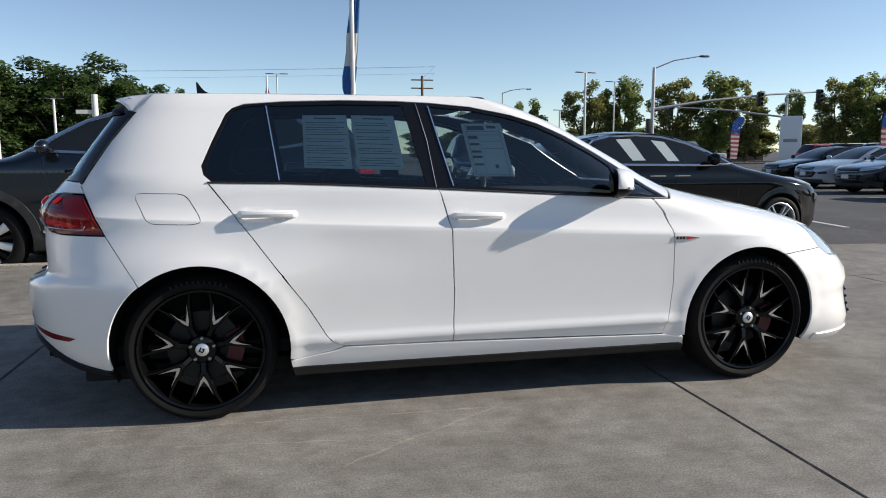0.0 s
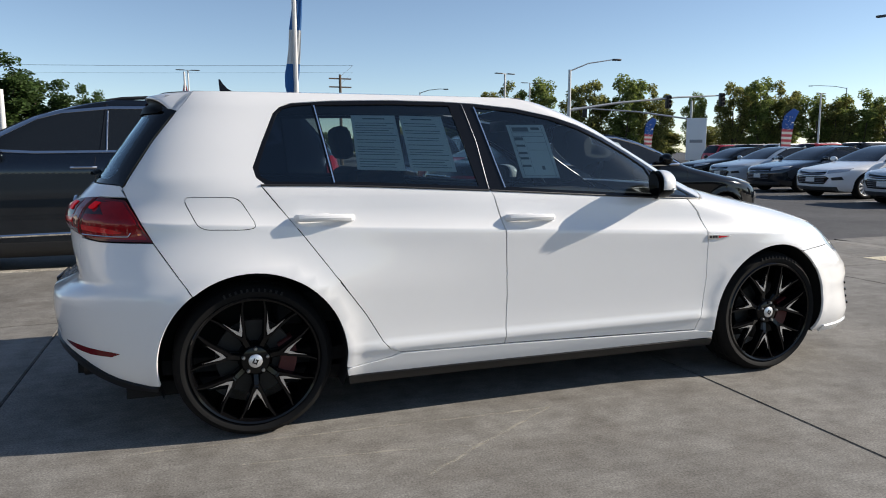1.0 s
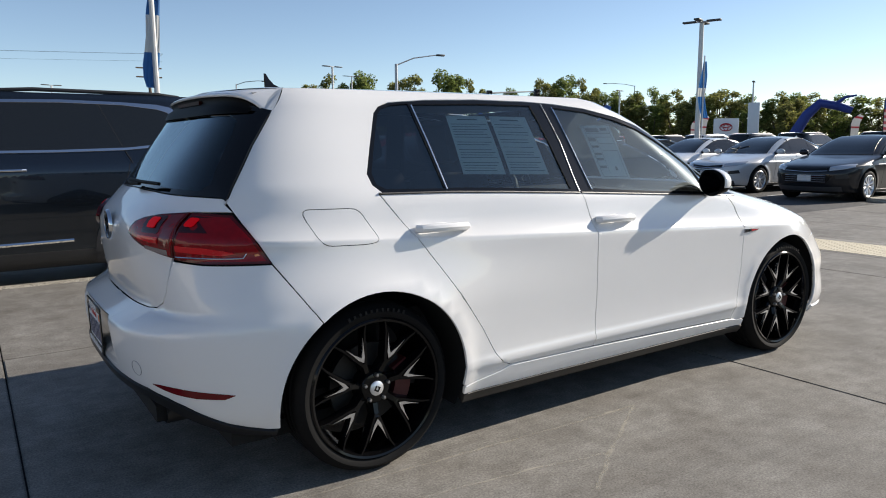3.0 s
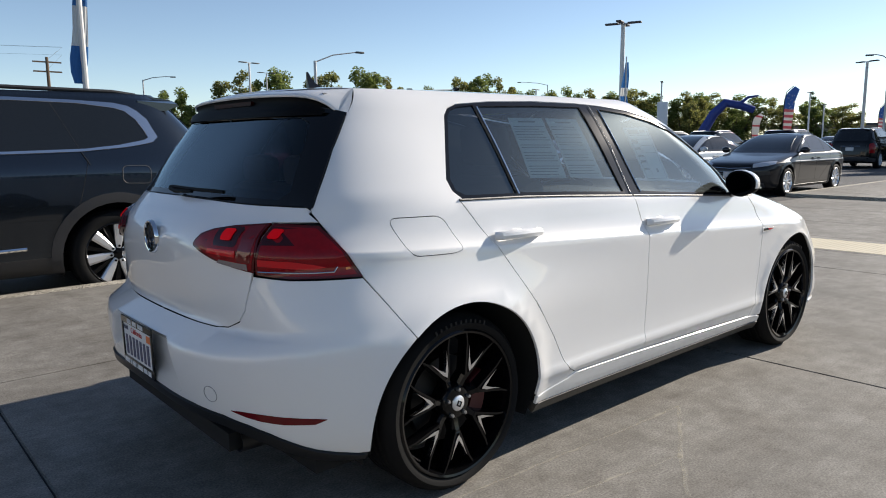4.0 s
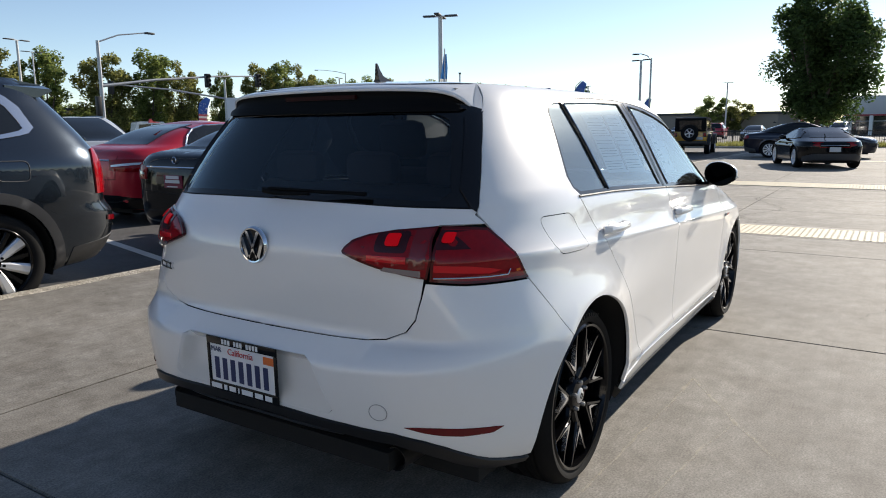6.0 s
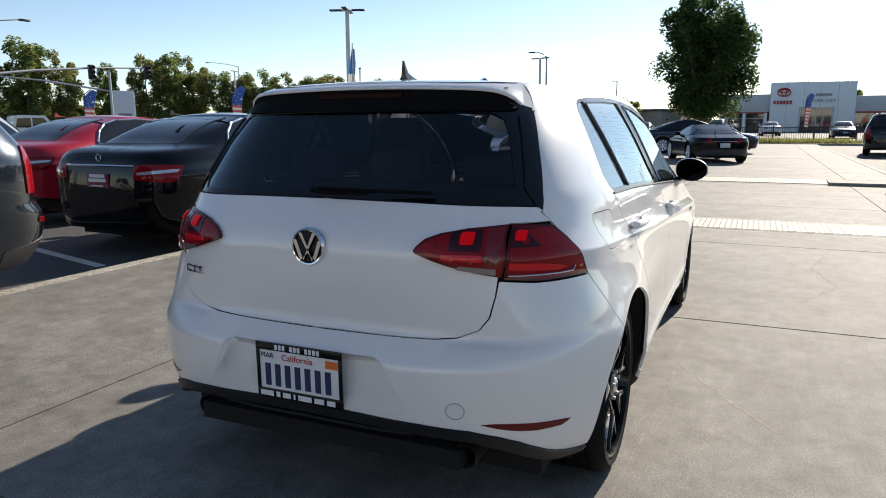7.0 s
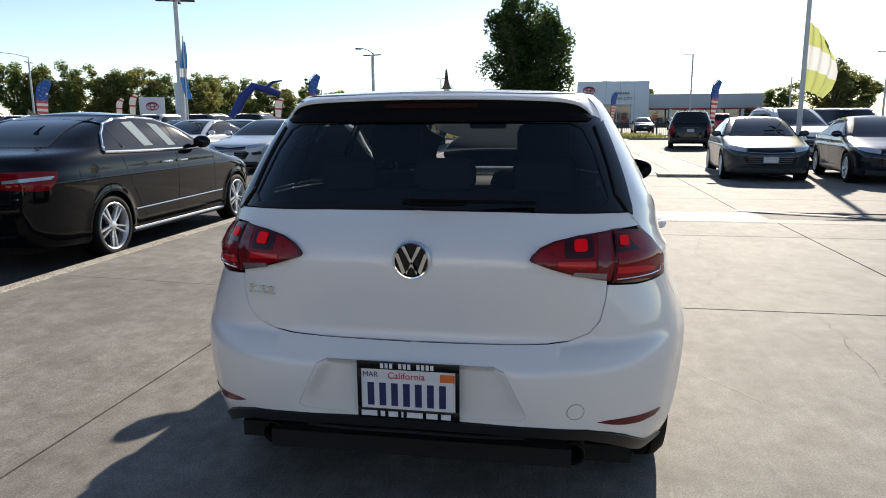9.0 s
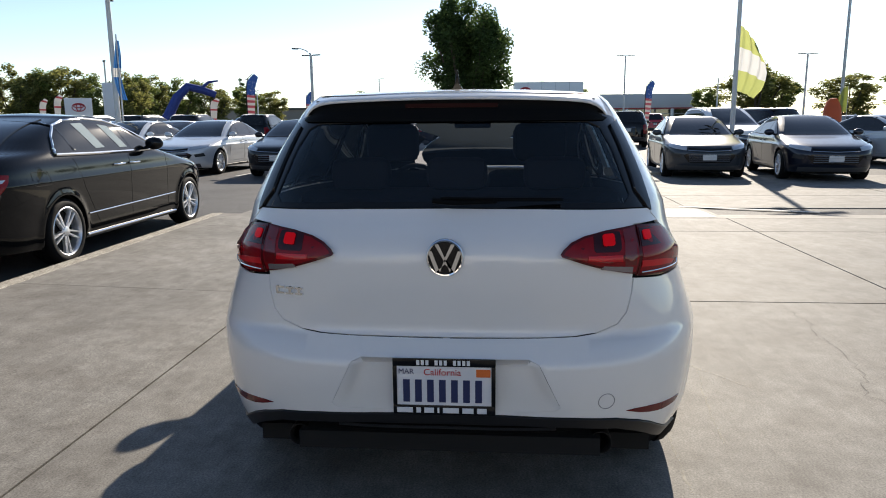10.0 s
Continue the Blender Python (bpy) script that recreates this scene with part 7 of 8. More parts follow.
def lot_lamp(x, y, top, heads=2, turn=0, r=.09):
    t = thing("lot_lamp", "pale steel car-lot lamp with flat heads on a tall pole", "lamp post", pose(x, y, AZ, 0, 0, turn), group="car-lot lamps")
    h = top - AZ
    part("pole", tube([(0, 0, 0), (0, 0, h - .12)], r, 10, r * .75), WHITE_POLE, t)
    part("base", lathe([(r * 2.2, 0), (r * 2.2, .5), (0, .5)], 16, m=pose(0, 0, 0, -90)), CONCRETE, t)
    s = h / 7.0
    for k in range(heads):
        a = 2 * math.pi * k / heads
        m = Matrix.Rotation(a, 4, "Z")
        bm = bmesh.new()
        box(bm, .22 * s, .82 * s, -.12 * s, .12 * s, h - .10, h - .04, m, bevel=.012)
        part("lamp_head", bm, GREY_TRIM, t)
        bm = bmesh.new()
        box(bm, 0, .26 * s, -.03, .03, h - .11, h - .06, m)
        part("arm", bm, GALV, t)
    return t


lot_lamp(20.6, 12.9, 5.45, 4, 20, .10)
for x, y, top, n, tn in ((-.5, 66, 8.7, 2, 0), (21.0, 43.5, 6.8, 2, 10), (22.4, 51.8, 4.7, 2, 0), (36.0, 70.0, 9.0, 2, 0), (51, 43.9, 6.2, 2, 20), (-13.6, 44, 4.6, 2, 10), (57.9, 34.5, 6.6, 2, 30), (39.8, 11.2, 5.2, 2, 70), (67.8, -12, 7.2, 2, 90), (52.7, -22.7, 5.9, 2, 80), (80, 14, 6.0, 2, 60), (92, 8, 6.0, 2, 80), (100, 3, 6, 2, 60), (72, -22, 5.2, 2, 60), (70, 26, 5.6, 2, 40), (84, 30, 5.0, 2, 40), (5.0, 60, 6.1, 2, 15)):
    lot_lamp(x, y, top, n, tn)


def cobra(x, y, top, arm, turn):
    t = thing("street_lamp", "grey steel street lamp with a curved arm", "street lamp", pose(x, y, AZ, 0, 0, turn), group="street lamps")
    h = top - AZ
    part("pole", tube([(0, 0, 0), (0, 0, h - .4)], .11, 10, .08), GALV, t)
    part("arm", tube([(0, 0, h - .5), (arm * .35, 0, h - .15), (arm * .8, 0, h), (arm, 0, h)], .05, 8, .035), GALV, t)
    part("lamp_head", boxes((arm - .05, arm + .55, -.12, .12, h - .10, h + .03), bevel=.03), GREY_TRIM, t)


cobra(65.4, 18.1, 8.0, 1.2, 120)
cobra(26.7, 82, 9.0, 3.0, -20)
cobra(96, 81, 11.4, 5.0, 150)
mast = thing("traffic_signal", "steel traffic signal mast with a long arm and a street lamp", "traffic light", pose(26.7, 44.3, AZ, 0, 0, -5))
part("pole", tube([(0, 0, 0), (0, 0, 7.4)], .16, 12, .11), GALV, mast)
part("signal_arm", tube([(0, 0, 4.4), (4, 0, 5.0), (9, 0, 5.5), (13.5, 0, 5.75)], .11, 10, .05), GALV, mast)
part("lamp_arm", tube([(0, 0, 7.3), (1.5, 0, 7.9), (3.6, 0, 8.25)], .05, 8, .04), GALV, mast)
part("lamp_head", boxes((3.5, 4.2, -.12, .12, 8.16, 8.30), bevel=.03), GREY_TRIM, mast)
for x, z in ((8.4, 5.05), (13.2, 5.30)):
    hd = part("signal_head", boxes((x - .19, x + .19, -.14, .14, z - .42, z + .62), bevel=.02), SIGNAL, mast)
    for k in range(3):
        part("visor", lathe([(.13, .12), (.14, .30), (.12, .30), (.11, .12)], 14, m=pose(x, 0, z - .22 + .33 * k)), SIGNAL, hd)
part("side_signal_head", boxes((-.45, -.12, -.15, .15, 2.4, 3.7), bevel=.02), SIGNAL, mast)
mast2 = thing("traffic_signal", "second steel traffic signal mast across the junction", "traffic light", pose(44, 52, AZ, 0, 0, 160))
part("pole", tube([(0, 0, 0), (0, 0, 6.0)], .14, 10, .1), GALV, mast2)
part("signal_arm", tube([(0, 0, 4.3), (5, 0, 5.0), (11, 0, 5.4)], .09, 8, .05), GALV, mast2)
part("signal_head", boxes((9.8, 10.2, -.14, .14, 4.5, 5.6), bevel=.02), SIGNAL, mast2)
tel = thing("utility_pole", "dark wooden utility pole with crossarms", "utility pole", pose(13.5, 66, AZ))
part("pole", tube([(0, 0, 0), (0, 0, 8.8)], .17, 10, .12), WOOD_POLE, tel)
for z in (8.4, 7.6):
    part("crossarm", boxes((-1.1, 1.1, -.06, .06, z - .06, z + .06)), WOOD_POLE, tel)
for k, z in enumerate((8.5, 8.45, 7.7)):
    pts = [(-75 + 7.5 * i, 74 - .6 * i + .2 * k, z + 1.2 - .9 * math.sin(math.pi * i / 12) + .1 * k) for i in range(13)] + [(13.5, 66, z)]
    tagged(part("overhead_wire", tube(pts, .007, 4), SIGNAL), "thin dark overhead wire", "cable", group="overhead wires")
stub = thing("white_post", "thick white steel post with a bracket", "post", pose(-5.5, 20.3, AZ))
part("pole", tube([(0, 0, 0), (0, 0, 3.1)], .10, 14, .09), WHITE_POLE, stub)
part("bracket", boxes((-.55, 0, -.05, .05, 2.5, 2.62)), WHITE_POLE, stub)

# ---- flags ----
FLAG_BLUE = material("blue_flag_cloth", (.035, .15, .38), .8, vary=.1, scale=4)
FLAG_WHITE = material("white_flag_cloth", (.66, .66, .64), .8, vary=.06, scale=4)
FLAG_LIME = material("lime_flag_cloth", (.46, .49, .17), .8, vary=.08, scale=4)
FLAG_RED = material("red_flag_cloth", (.55, .13, .14), .8, vary=.08, scale=4)
# feather flag colours paled to hold the backlight and haze
FEATHER_BLUE = material("backlit_blue_flag_cloth", (.10, .20, .44), .8, vary=.1, scale=4)
FEATHER_RED = material("backlit_red_flag_cloth", (.55, .20, .22), .8, vary=.08, scale=4)
for m in (FLAG_BLUE, FLAG_WHITE, FLAG_LIME, FLAG_RED, FEATHER_BLUE, FEATHER_RED):
    nt = m.node_tree
    tl, ms = nt.nodes.new("ShaderNodeBsdfTranslucent"), nt.nodes.new("ShaderNodeMixShader")
    ms.inputs["Fac"].default_value = .5
    nt.links.new(nt.nodes["Principled BSDF"].inputs["Base Color"].links[0].from_socket, tl.inputs["Color"])
    nt.links.new(nt.nodes["Principled BSDF"].outputs["BSDF"], ms.inputs[1])
    nt.links.new(tl.outputs["BSDF"], ms.inputs[2])
    nt.links.new(ms.outputs["Shader"], nt.nodes["Material Output"].inputs["Surface"])
TUBE_BLUE = material("blue_nylon", (.015, .04, .22), .55, vary=.15, scale=2)


def cloth(name, rows, mats, t, folds=3, deep=.10, seed=0, droop=0.0):
    """Bands of hanging cloth: rows of (z, left, right) split into colours."""
    k = len(rows)
    for bi, (i0, i1, mat) in enumerate(mats):
        v, f = [], []
        N = 14
        for i in range(i0, i1 + 1):
            z, a, b = rows[i]
            for j in range(N + 1):
                s = j / N
                v.append((a + (b - a) * s, deep * (b - a) * math.sin(folds * 6.283 * s + i * .7 + seed) * (.3 + .7 * s), z - droop * s ** 1.6 * (1 - .6 * i / (k - 1))))
        n = N + 1
        for i in range(i1 - i0):
            for j in range(N):
                f.append((i * n + j, i * n + j + 1, (i + 1) * n + j + 1, (i + 1) * n + j))
        make(name, v, f, mat, t, smooth=True)


def hung_flag(x, y, top, h, rows, mats, label, turn, pole_r=.05, seed=0, droop=0.0):
    t = thing("flag_pole", label, "flag", pose(x, y, AZ, 0, 0, turn))
    part("pole", tube([(0, 0, 0), (0, 0, h)], pole_r, 10, pole_r * .8), WHITE_POLE, t)
    cloth("flag_cloth", rows, mats, t, seed=seed, droop=droop)
    return t


def feather(x, y, top, label, turn, w=.62, stars=True):
    t = thing("feather_flag", label, "flag", pose(x, y, AZ, 0, 0, turn), group="feather flags")
    h = top - AZ
    part("pole", tube([(0, 0, 0), (0, 0, h * .8), (.10, 0, h * .93), (w * .7, 0, h)], .025, 6), SIGNAL, t)
    hs = h * .74
    N = 20
    lead = lambda q: .02 + (w * .80 * ((q - .76) / .24) ** 2 if q > .76 else 0)
    trail = lambda q: w * (.62 + .38 * q) + (w * .22 * ((q - .76) / .24) if q > .76 else 0)
    wave = lambda q: .05 * math.sin(9 * q) * (1 - q)
    for k in range(N):
        q0, q1 = k / N, (k + 1) / N
        bm = bmesh.new()
        row = []
        for q in (q0, q1):
            z = h - hs + hs * q
            drop = hs * (.01 + .05 * max(0.0, q - .72) / .28)
            row += [[bm.verts.new((lead(q), wave(q) + sg * .006, z)) for sg in (-1, 1)], [bm.verts.new((trail(q), wave(q) + .04 + sg * .006, z - drop)) for sg in (-1, 1)]]
        a, b, c, d = row
        for f in ((a[0], b[0], d[0], c[0]), (a[1], c[1], d[1], b[1]), (a[0], c[0], c[1], a[1]), (b[0], b[1], d[1], d[0])):
            bm.faces.new(f)
        part("stripe", bm, (FEATHER_BLUE if k > N * .55 else (FEATHER_RED if k % 2 else FLAG_WHITE)) if stars else (FLAG_WHITE if k % 6 else FLAG_RED), t, smooth=False)
    if stars:
        v, f = [], []
        rn = random.Random(3)
        for i in range(26):
            x_, z_ = rn.uniform(.1, w - .08), h - hs * rn.uniform(.14, .44)
            k = len(v)
            v += [(x_ + .03 * math.cos(1.2566 * a), -.06, z_ + .03 * math.sin(1.2566 * a)) for a in range(5)]
            f.append(tuple(range(k, k + 5)))
        tagged(make("star", v, f, FLAG_WHITE, t), kind="stuff")
    return t


hung_flag(1.60, 9.55, 5.0, 5.2, [(4.6, .02, .16), (4.1, .0, .16), (3.7, -.06, .14), (3.45, -.10, .12), (3.1, -.12, .10), (2.85, -.16, .08), (2.65, -.20, .06), (2.45, -.20, .02), (2.28, -.16, -.04)], [(0, 3, FLAG_BLUE), (3, 5, FLAG_WHITE), (5, 8, FLAG_BLUE)], "limp blue and white flag on a white pole", 0, .05)
lot_lamp(18.9, -7.0, 5.5, 4, 20, .08)
hung_flag(18.9, -7.0, 5.5, 3.95, [(4.0, .05, .60), (3.7, .05, .80), (3.4, .05, .92), (3.05, .05, .96), (2.75, .05, .92), (2.45, .05, .84), (2.15, .05, .62)], [(0, 2, FLAG_LIME), (2, 4, FLAG_WHITE), (4, 6, FLAG_LIME)], "lime and white flag tied to a lamp post", -75, .03, 2, .55)
bf = hung_flag(20.6, 12.72, 4.0, 4.3, [(4.1, -.03, .08), (3.6, -.10, .12), (3.2, -.17, .10), (2.9, -.19, .06), (2.5, -.12, .12), (2.15, -.02, .20)], [(0, 2, FLAG_BLUE), (2, 3, FLAG_WHITE), (3, 5, FLAG_BLUE)], "limp blue and white flag tied to a lamp post", -40, .03)
hung_flag(-.5, 30.0, 4.6, 4.8, [(4.35, -.03, .03), (4.05, -.08, .10), (3.75, -.16, .16), (3.5, -.20, .18), (3.25, -.16, .20)], [(0, 3, FLAG_RED), (3, 4, FLAG_WHITE)], "limp red and white flag on a pole", 0, .05, 4)
for x, y, top in ((27.9, 24.7, 3.3), (25.7, 33.2, 3.2), (39.5, 15.2, 4.1), (41.2, -8.8, 3.5), (70, 20, 4.2), (64, 5, 3.9), (66, -4.6, 3.7)):
    feather(x, y, top, "feather flag with stars and stripes", -60)
for x, y, top in ((54, 37, 3.6), (58, 41, 3.4), (49, 21.5, 3.0)):
    feather(x, y, top, "white feather flag with a red border", -60, .6, False)

tubeman = thing("air_dancer", "blue inflatable tube figure bending over", "inflatable", pose(41.3, 21.5, AZ, 0, 0, -60))
part("body", tube([(0, 0, 0), (.3, 0, 1.6), (1.0, 0, 2.9), (1.7, 0, 3.6), (2.6, 0, 3.4), (3.4, 0, 3.1)], .36, 14, .22), TUBE_BLUE, tubeman)
part("arm", tube([(2.4, 0, 3.4), (3.0, 0, 3.9), (3.6, 0, 4.0)], .12, 8, .05), TUBE_BLUE, tubeman)
part("blower", lathe([(.3, 0), (.42, .3), (.35, .5)], 14, m=pose(0, 0, 0, -90)), SIGNAL, tubeman)

blob = thing("inflatable_sign", "tall orange inflatable advertising pillar with a rounded top", "sign", pose(46.4, -22.0, AZ))
part("body", lathe([(.62, 0), (.60, 1.0), (.52, 1.9), (.40, 2.3), (.2, 2.52), (0, 2.56)], 20, m=pose(0, 0, 0, -90)), material("orange_nylon", (.62, .09, .02), .6, vary=.08, scale=2), blob)
lime = thing("feather_flag", "slim lime feather flag beside a lamp post", "flag", pose(46.1, -22.75, AZ))
part("pole", tube([(0, 0, 0), (0, 0, 3.3)], .02, 6), GALV, lime)
part("cloth", prism([(.0, 1.6), (.55, 1.7), (.55, 2.6), (.3, 3.2), (0, 3.3)], -.01, .01, "x"), FLAG_LIME, lime, smooth=False)
cobra(46.3, -22.45, 9.8, 1.6, 110)

# ---- signs and dealership ----
SIGN_WHITE = material("white_sign_panel", (.72, .73, .74), .4, vary=.03, scale=2)
SIGN_RED = material("red_sign_mark", (.42, .02, .03), .4)
SIGN_GREY = material("grey_sign_mark", (.25, .26, .28), .4)


def pylon(x, y, w, h0, h1, turn, label, colour):
    t = thing("pylon_sign", label, "sign", pose(x, y, AZ, 0, 0, turn))
    part("panel", boxes((-w / 2, w / 2, -.15, .15, h0, h1), bevel=.03), SIGN_WHITE, t)
    part("foot", boxes((-w * .25, w * .25, -.1, .1, 0, h0)), GREY_TRIM, t)
    return t


chev = pylon(38.8, 44.7, 1.55, .6, 4.0, -38, "tall white dealer pylon sign with a grey mark", "grey")
part("mark", boxes((-.5, .5, -.17, -.15, 2.0, 2.25), bevel=.01), SIGN_GREY, chev)
cv2 = pylon(58.0, 34.4, .95, 1.2, 4.8, -55, "tall white dealer pylon sign with a grey mark", "grey")
part("mark", boxes((-.32, .32, -.17, -.15, 1.6, 1.8), bevel=.01), SIGN_GREY, cv2)


def oval_mark(t, x, y, z, s, mat):
    for rx, rz, dz in ((1.0, .66, 0), (.36, .62, .02), (.74, .28, .22)):
        part("oval_ring", tube([(x + s * rx * math.cos(a), y, z + s * dz + s * rz * math.sin(a)) for a in [6.2832 * k / 28 for k in range(28)]], s * .085, 6, closed=True), mat, t)


toy = pylon(60.9, 39.1, 2.3, .8, 3.6, -55, "white dealer sign with a red ring mark and grey bars", "red")
oval_mark(toy, 0, -.16, 2.75, .55, SIGN_RED)
for k in range(6):
    part("letter_bar", boxes((-.85 + .29 * k, -.65 + .29 * k, -.17, -.15, 1.5, 1.85)), SIGN_GREY, toy, smooth=False)
left_sign = pylon(-10.5, 24.6, 1.3, .9, 3.6, 10, "white dealer sign with a red mark", "red")
part("mark", boxes((-.5, .5, -.18, -.15, 2.2, 2.5), bevel=.01), SIGN_RED, left_sign)


# painted edge line beside the crossing
edge_line = part("painted_line", prism([(8.60, -3.02), (7.92, -4.90), (7.83, -4.87), (8.51, -2.99)], AZ + .016, AZ + .020, "z"), LINE_WHITE, smooth=False)
tagged(edge_line, "worn white painted line beside the crossing", "road marking", kind="structure")

FACADE = material("pale_grey_facade_panel", (.80, .80, .80), .45, vary=.05, scale=.5)
FACADE_DARK = material("grey_facade", (.52, .52, .53), .5, vary=.05, scale=.4)
ROOF_RED = material("red_facade_band", (.35, .03, .03), .5)
SHOP_GLASS = material("shop_window_glass", (.03, .035, .04), .05, coat=1.0, spec=.8)
BX = 112.0
deal = thing("dealership_building", "pale grey single-storey dealership with a raised entrance block", "building", pose(BX, 0, AZ))
part("entrance_block", boxes((-.6, 14, -13.0, -2.2, 0, 7.0), bevel=.05), FACADE, deal)
part("wing_wall", boxes((0, 14, -31, -13.0, 2.7, 5.0), bevel=.04), FACADE_DARK, deal)
part("wing_wall", boxes((0, 14, -2.2, 4.5, 2.7, 5.4), bevel=.04), FACADE_DARK, deal)
part("back_wall", boxes((4, 14, -31, 4.5, 0, 2.7)), FACADE_DARK, deal)
part("red_band", boxes((-.05, .02, -31, -13.0, 2.65, 2.85)), ROOF_RED, deal, smooth=False)
part("red_band", boxes((-.05, .02, -2.2, 4.5, 2.65, 2.85)), ROOF_RED, deal, smooth=False)
for y in [-30.6 + 3.5 * k for k in range(6)] + [-1.9, 1.0, 4.2]:
    part("column", boxes((-.1, .4, y, y + .4, 0, 2.7)), FACADE, deal, smooth=False)
for k in range(6):
    w_ = part("shop_window", boxes((.6, .7, -30.0 + 2.9 * k, -27.4 + 2.9 * k, .1, 2.6)), SHOP_GLASS, deal, smooth=False)
    part("window_frame", boxes((.5, .6, -30.1 + 2.9 * k, -30.0 + 2.9 * k, .1, 2.6), (.5, .6, -30.0 + 2.9 * k, -27.4 + 2.9 * k, 1.9, 1.98)), GALV, w_, smooth=False)
for k in range(2):
    w_ = part("shop_window", boxes((.6, .7, -1.7 + 2.9 * k, .9 + 2.9 * k, .1, 2.6)), SHOP_GLASS, deal, smooth=False)
    part("window_frame", boxes((.5, .6, .9 + 2.9 * k, 1.0 + 2.9 * k, .1, 2.6), (.5, .6, -1.7 + 2.9 * k, .9 + 2.9 * k, 1.9, 1.98)), GALV, w_, smooth=False)
ent = part("entrance", boxes((-.62, -.55, -10.2, -6.2, 0, 3.3)), SHOP_GLASS, deal, smooth=False)
part("door_frame", boxes((-.75, -.6, -10.4, -10.2, 0, 3.4), (-.75, -.6, -6.2, -6.0, 0, 3.4), (-.75, -.6, -8.25, -8.15, 0, 3.3), (-.75, -.6, -10.4, -6.0, 3.3, 3.5)), GALV, ent, smooth=False)
for k in range(5):
    part("panel_joint", boxes((-.61, -.6, -13.0 + 2.16 * (k + 1), -12.97 + 2.16 * (k + 1), 0, 7.0)), SIGN_GREY, deal, smooth=False)
sign_holder = new("ring_mark")
sign_holder.parent = deal
sign_holder.matrix_local = pose(-.75, -3.9, 5.6, 0, 0, -90)
oval_mark(sign_holder, 0, 0, 0, .85, SIGN_RED)
for k in range(6):
    part("letter_bar", boxes((-.78, -.62, -5.0 + .42 * k, -4.72 + .42 * k, 3.95, 4.45)), SIGN_RED, deal, smooth=False)
for k in range(6):
    part("letter_bar", boxes((-.78, -.62, -10.0 + .36 * k, -9.76 + .36 * k, 5.0, 5.35)), SIGN_GREY, deal, smooth=False)
wd = words("place_name", "YUBA CITY", .62, SIGN_GREY, Matrix(), deal, .03)
wd.matrix_local = pose(-.70, -9.0, 4.35, 90, 0, -90)
# the showroom that the cars mirror: pale walls, dark glass, a raised entrance
SHOW_WALL = material("warm_white_render", (.62, .59, .54), .8, vary=.06, scale=.5)
show = thing("showroom_building", "warm white rendered showroom with dark windows behind the forecourt", "building", pose(-24, 0, 0, 0, 0, 180))
part("wall", boxes((0, 12, -24, 22, 3.1, 5.4), bevel=.04), SHOW_WALL, show)
part("entrance_block", boxes((-1.2, 3, -4.5, 3.5, 3.0, 7.2), bevel=.05), SHOW_WALL, show)
part("back_wall", boxes((3, 12, -24, 22, 0, 3.1)), FACADE_DARK, show)
part("roof_edge", boxes((-.3, 12.3, -24.3, 22.3, 5.4, 5.65)), GREY_TRIM, show)
for k in range(9):
    part("pier", boxes((0, .6, -24 + 5.65 * k, -23.2 + 5.65 * k, 0, 3.1), bevel=.02), SHOW_WALL, show, smooth=False)
for y in (-4.5, 2.7):
    part("entrance_pier", boxes((-1.2, -.2, y, y + .8, 0, 3.0), bevel=.03), SHOW_WALL, show, smooth=False)
for k in range(8):
    w_ = part("shop_window", boxes((.8, .9, -23.1 + 5.65 * k, -18.45 + 5.65 * k, .3, 3.05)), SHOP_GLASS, show, smooth=False)
    part("window_frame", boxes((.7, .8, -20.8 + 5.65 * k, -20.7 + 5.65 * k, .3, 3.05), (.7, .8, -23.1 + 5.65 * k, -18.45 + 5.65 * k, 2.2, 2.28)), GALV, w_, smooth=False)
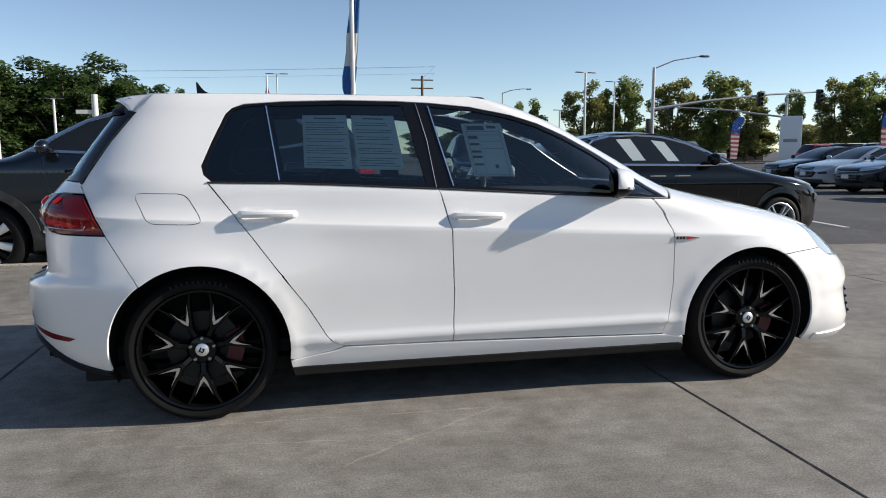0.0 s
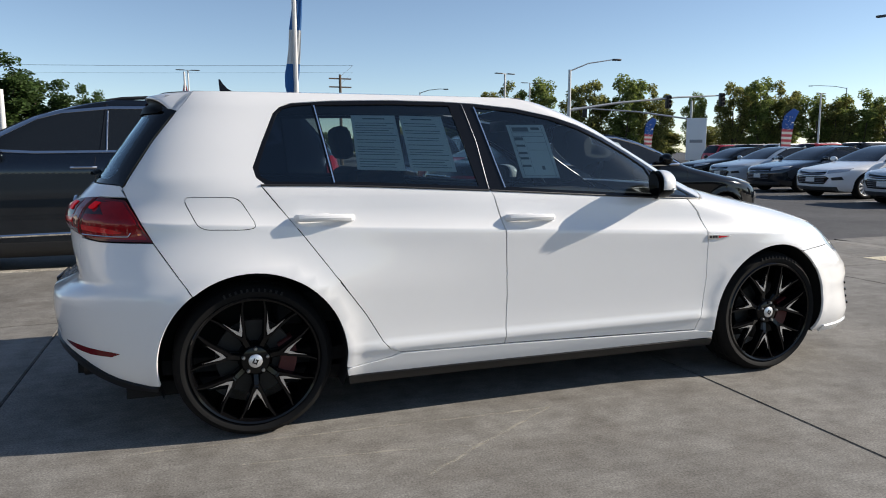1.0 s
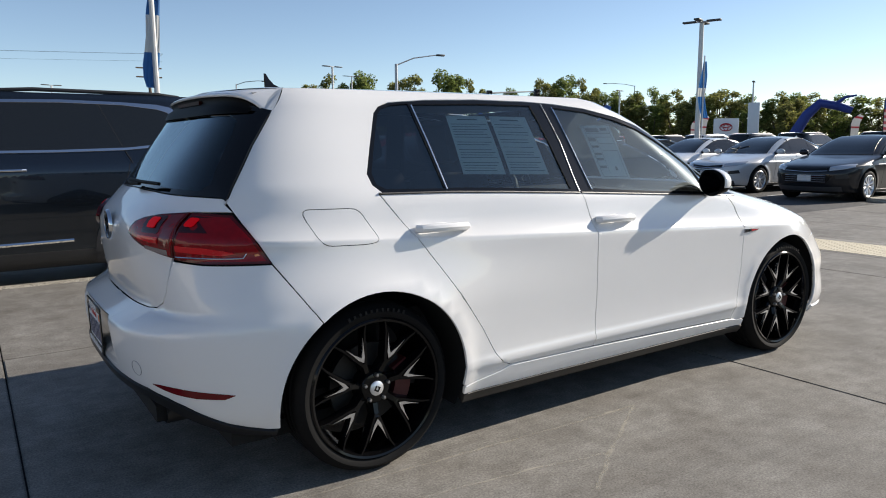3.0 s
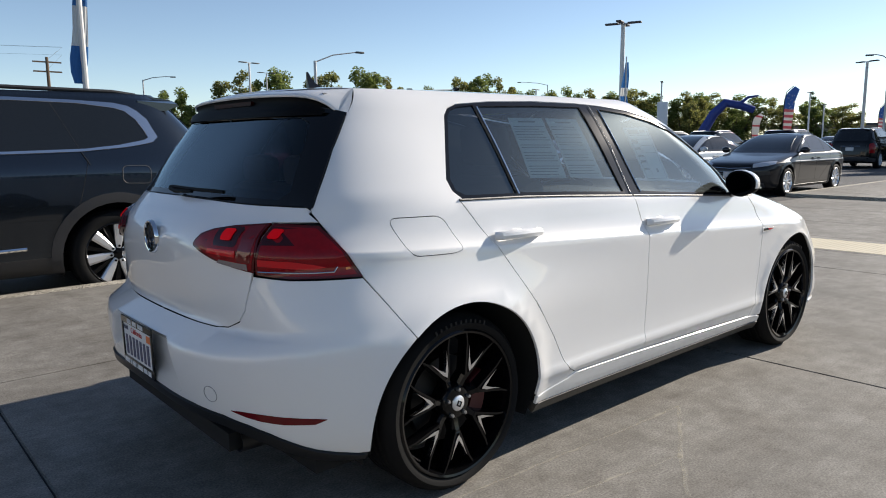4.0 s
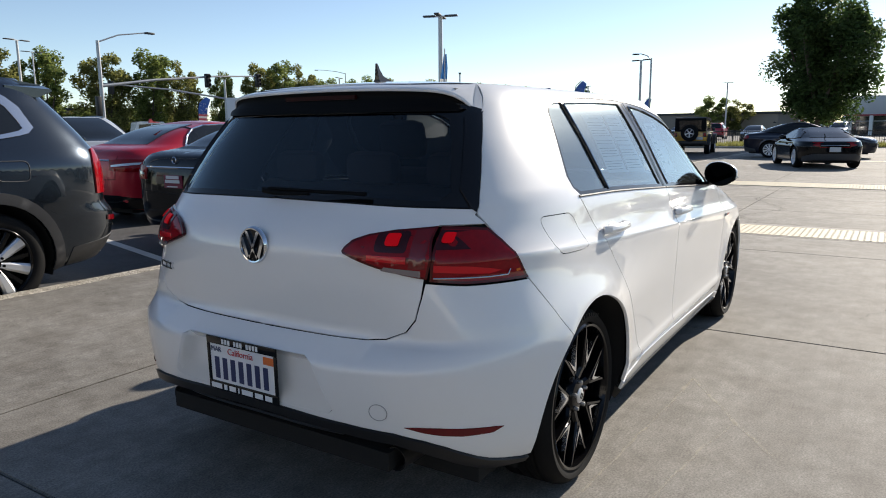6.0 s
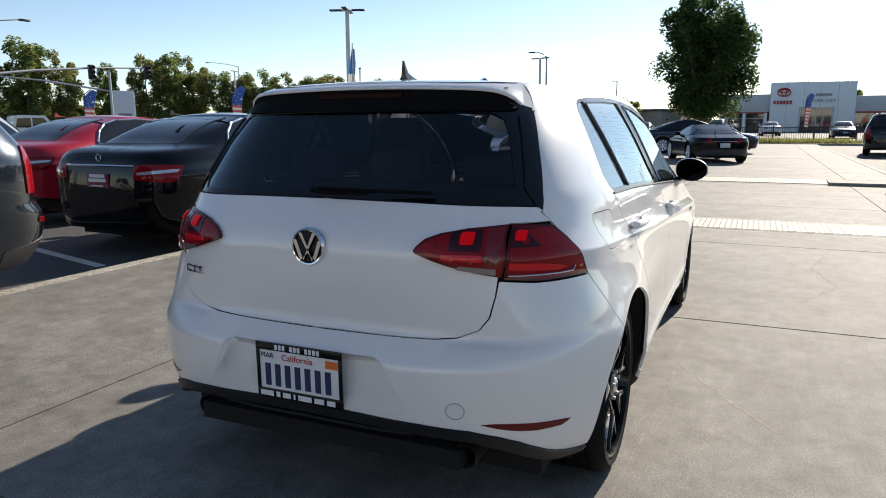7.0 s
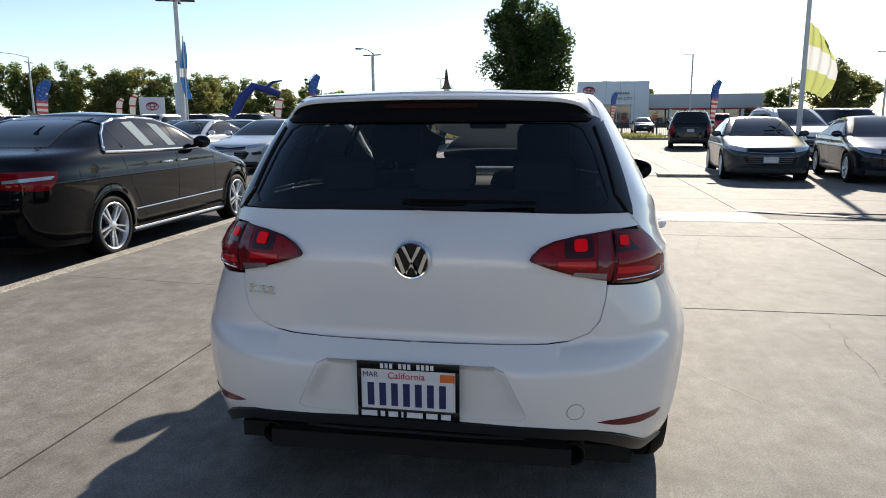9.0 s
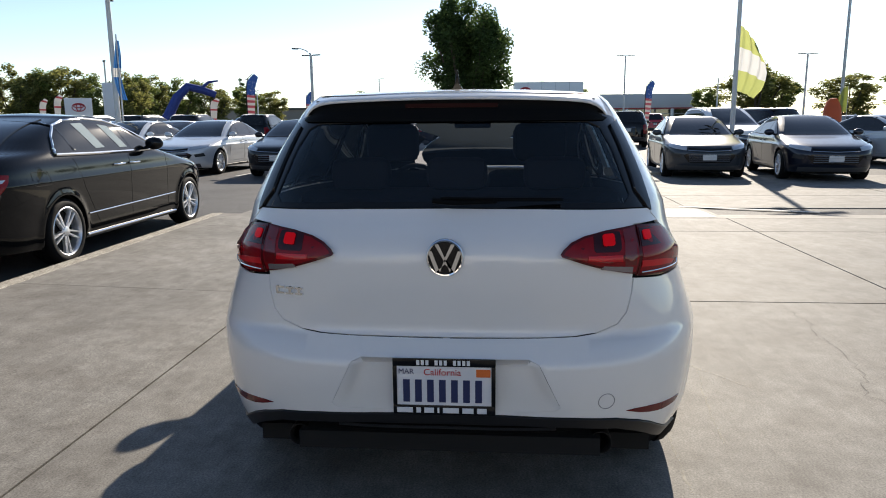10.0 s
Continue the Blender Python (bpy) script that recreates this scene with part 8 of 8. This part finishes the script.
# far low buildings
for x, y, w, h, tn, lab in ((58, 92, 22, 4.2, -30, "low beige shop building beyond the junction"), (36, 96, 14, 4.0, -20, "low beige shop building beyond the junction"), (130, 30, 40, 3.2, 75, "long low warehouse far behind the lot"), (-30, 90, 24, 5, 20, "low grey building behind the trees")):
    b = thing("shop_building", lab, "building", pose(x, y, AZ, 0, 0, tn), group="far low buildings")
    part("wall", boxes((-w / 2, w / 2, 0, 10, 0, h), bevel=.03), material("beige_render_%d" % int(x), (.32, .27, .22), .8, vary=.1, scale=.6), b)
    part("roof", boxes((-w / 2 - .3, w / 2 + .3, -.3, 10.3, h, h + .35)), GREY_TRIM, b)
    for k in range(int(w / 3.2)):
        part("window", boxes((-w / 2 + 1 + 3.2 * k, -w / 2 + 3.2 + 3.2 * k, -.03, .02, .5, 2.7)), SHOP_GLASS, b, smooth=False)

# ---- planting bed with a fence beyond the paved strip ----
bed = part("planting_bed", boxes((45.2, 49.0, -7.5, 9.5, AZ, .02), bevel=.03), SOIL)
tagged(bed, "raised planting bed of dry soil", "planting bed", kind="structure")
tagged(part("kerb", boxes((45.0, 45.19, -7.7, 9.7, AZ, .03), bevel=.012), KERB, smooth=False), "kerb of the planting bed", "kerb", kind="structure")
fence = thing("metal_fence", "black metal picket fence behind the planting bed", "fence", pose(49.3, 0, AZ))
for k in range(14):
    part("post", boxes((-.04, .04, -14 + 2.4 * k - .04, -14 + 2.4 * k + .04, 0, 1.15)), SIGNAL, fence, smooth=False)
for z in (.15, 1.0):
    part("rail", boxes((-.02, .02, -14, 17.2, z, z + .05)), SIGNAL, fence, smooth=False)
pk = bpy.data.meshes.new("picket")
pb = boxes((-.011, .011, -.011, .011, .1, 1.1))
pb.to_mesh(pk)
pb.free()
pk.materials.append(SIGNAL)
for k in range(230):
    o = new("picket", pk)
    o.parent = fence
    o.location = (0, -13.9 + .135 * k, 0)
GRASS = LEAVES[2]
v, f = [], []
rnd = random.Random(9)
for k in range(9000):
    cx, cy = rnd.uniform(45.4, 48.6), rnd.gauss(rnd.choice((-5, -2, 0, 4, 6.5)), .9)
    if not -7.3 < cy < 9.3:
        continue
    a, l = rnd.uniform(0, 6.28), rnd.uniform(.1, .38)
    n = len(v)
    v += [(cx - .03 * math.sin(a), cy + .03 * math.cos(a), 0), (cx + .03 * math.sin(a), cy - .03 * math.cos(a), 0), (cx + .12 * math.cos(a), cy + .12 * math.sin(a), l)]
    f.append((n, n + 1, n + 2))
tagged(make("shrubs", v, f, GRASS), "low dry shrubs and grass in the planting bed", "plants", kind="stuff")
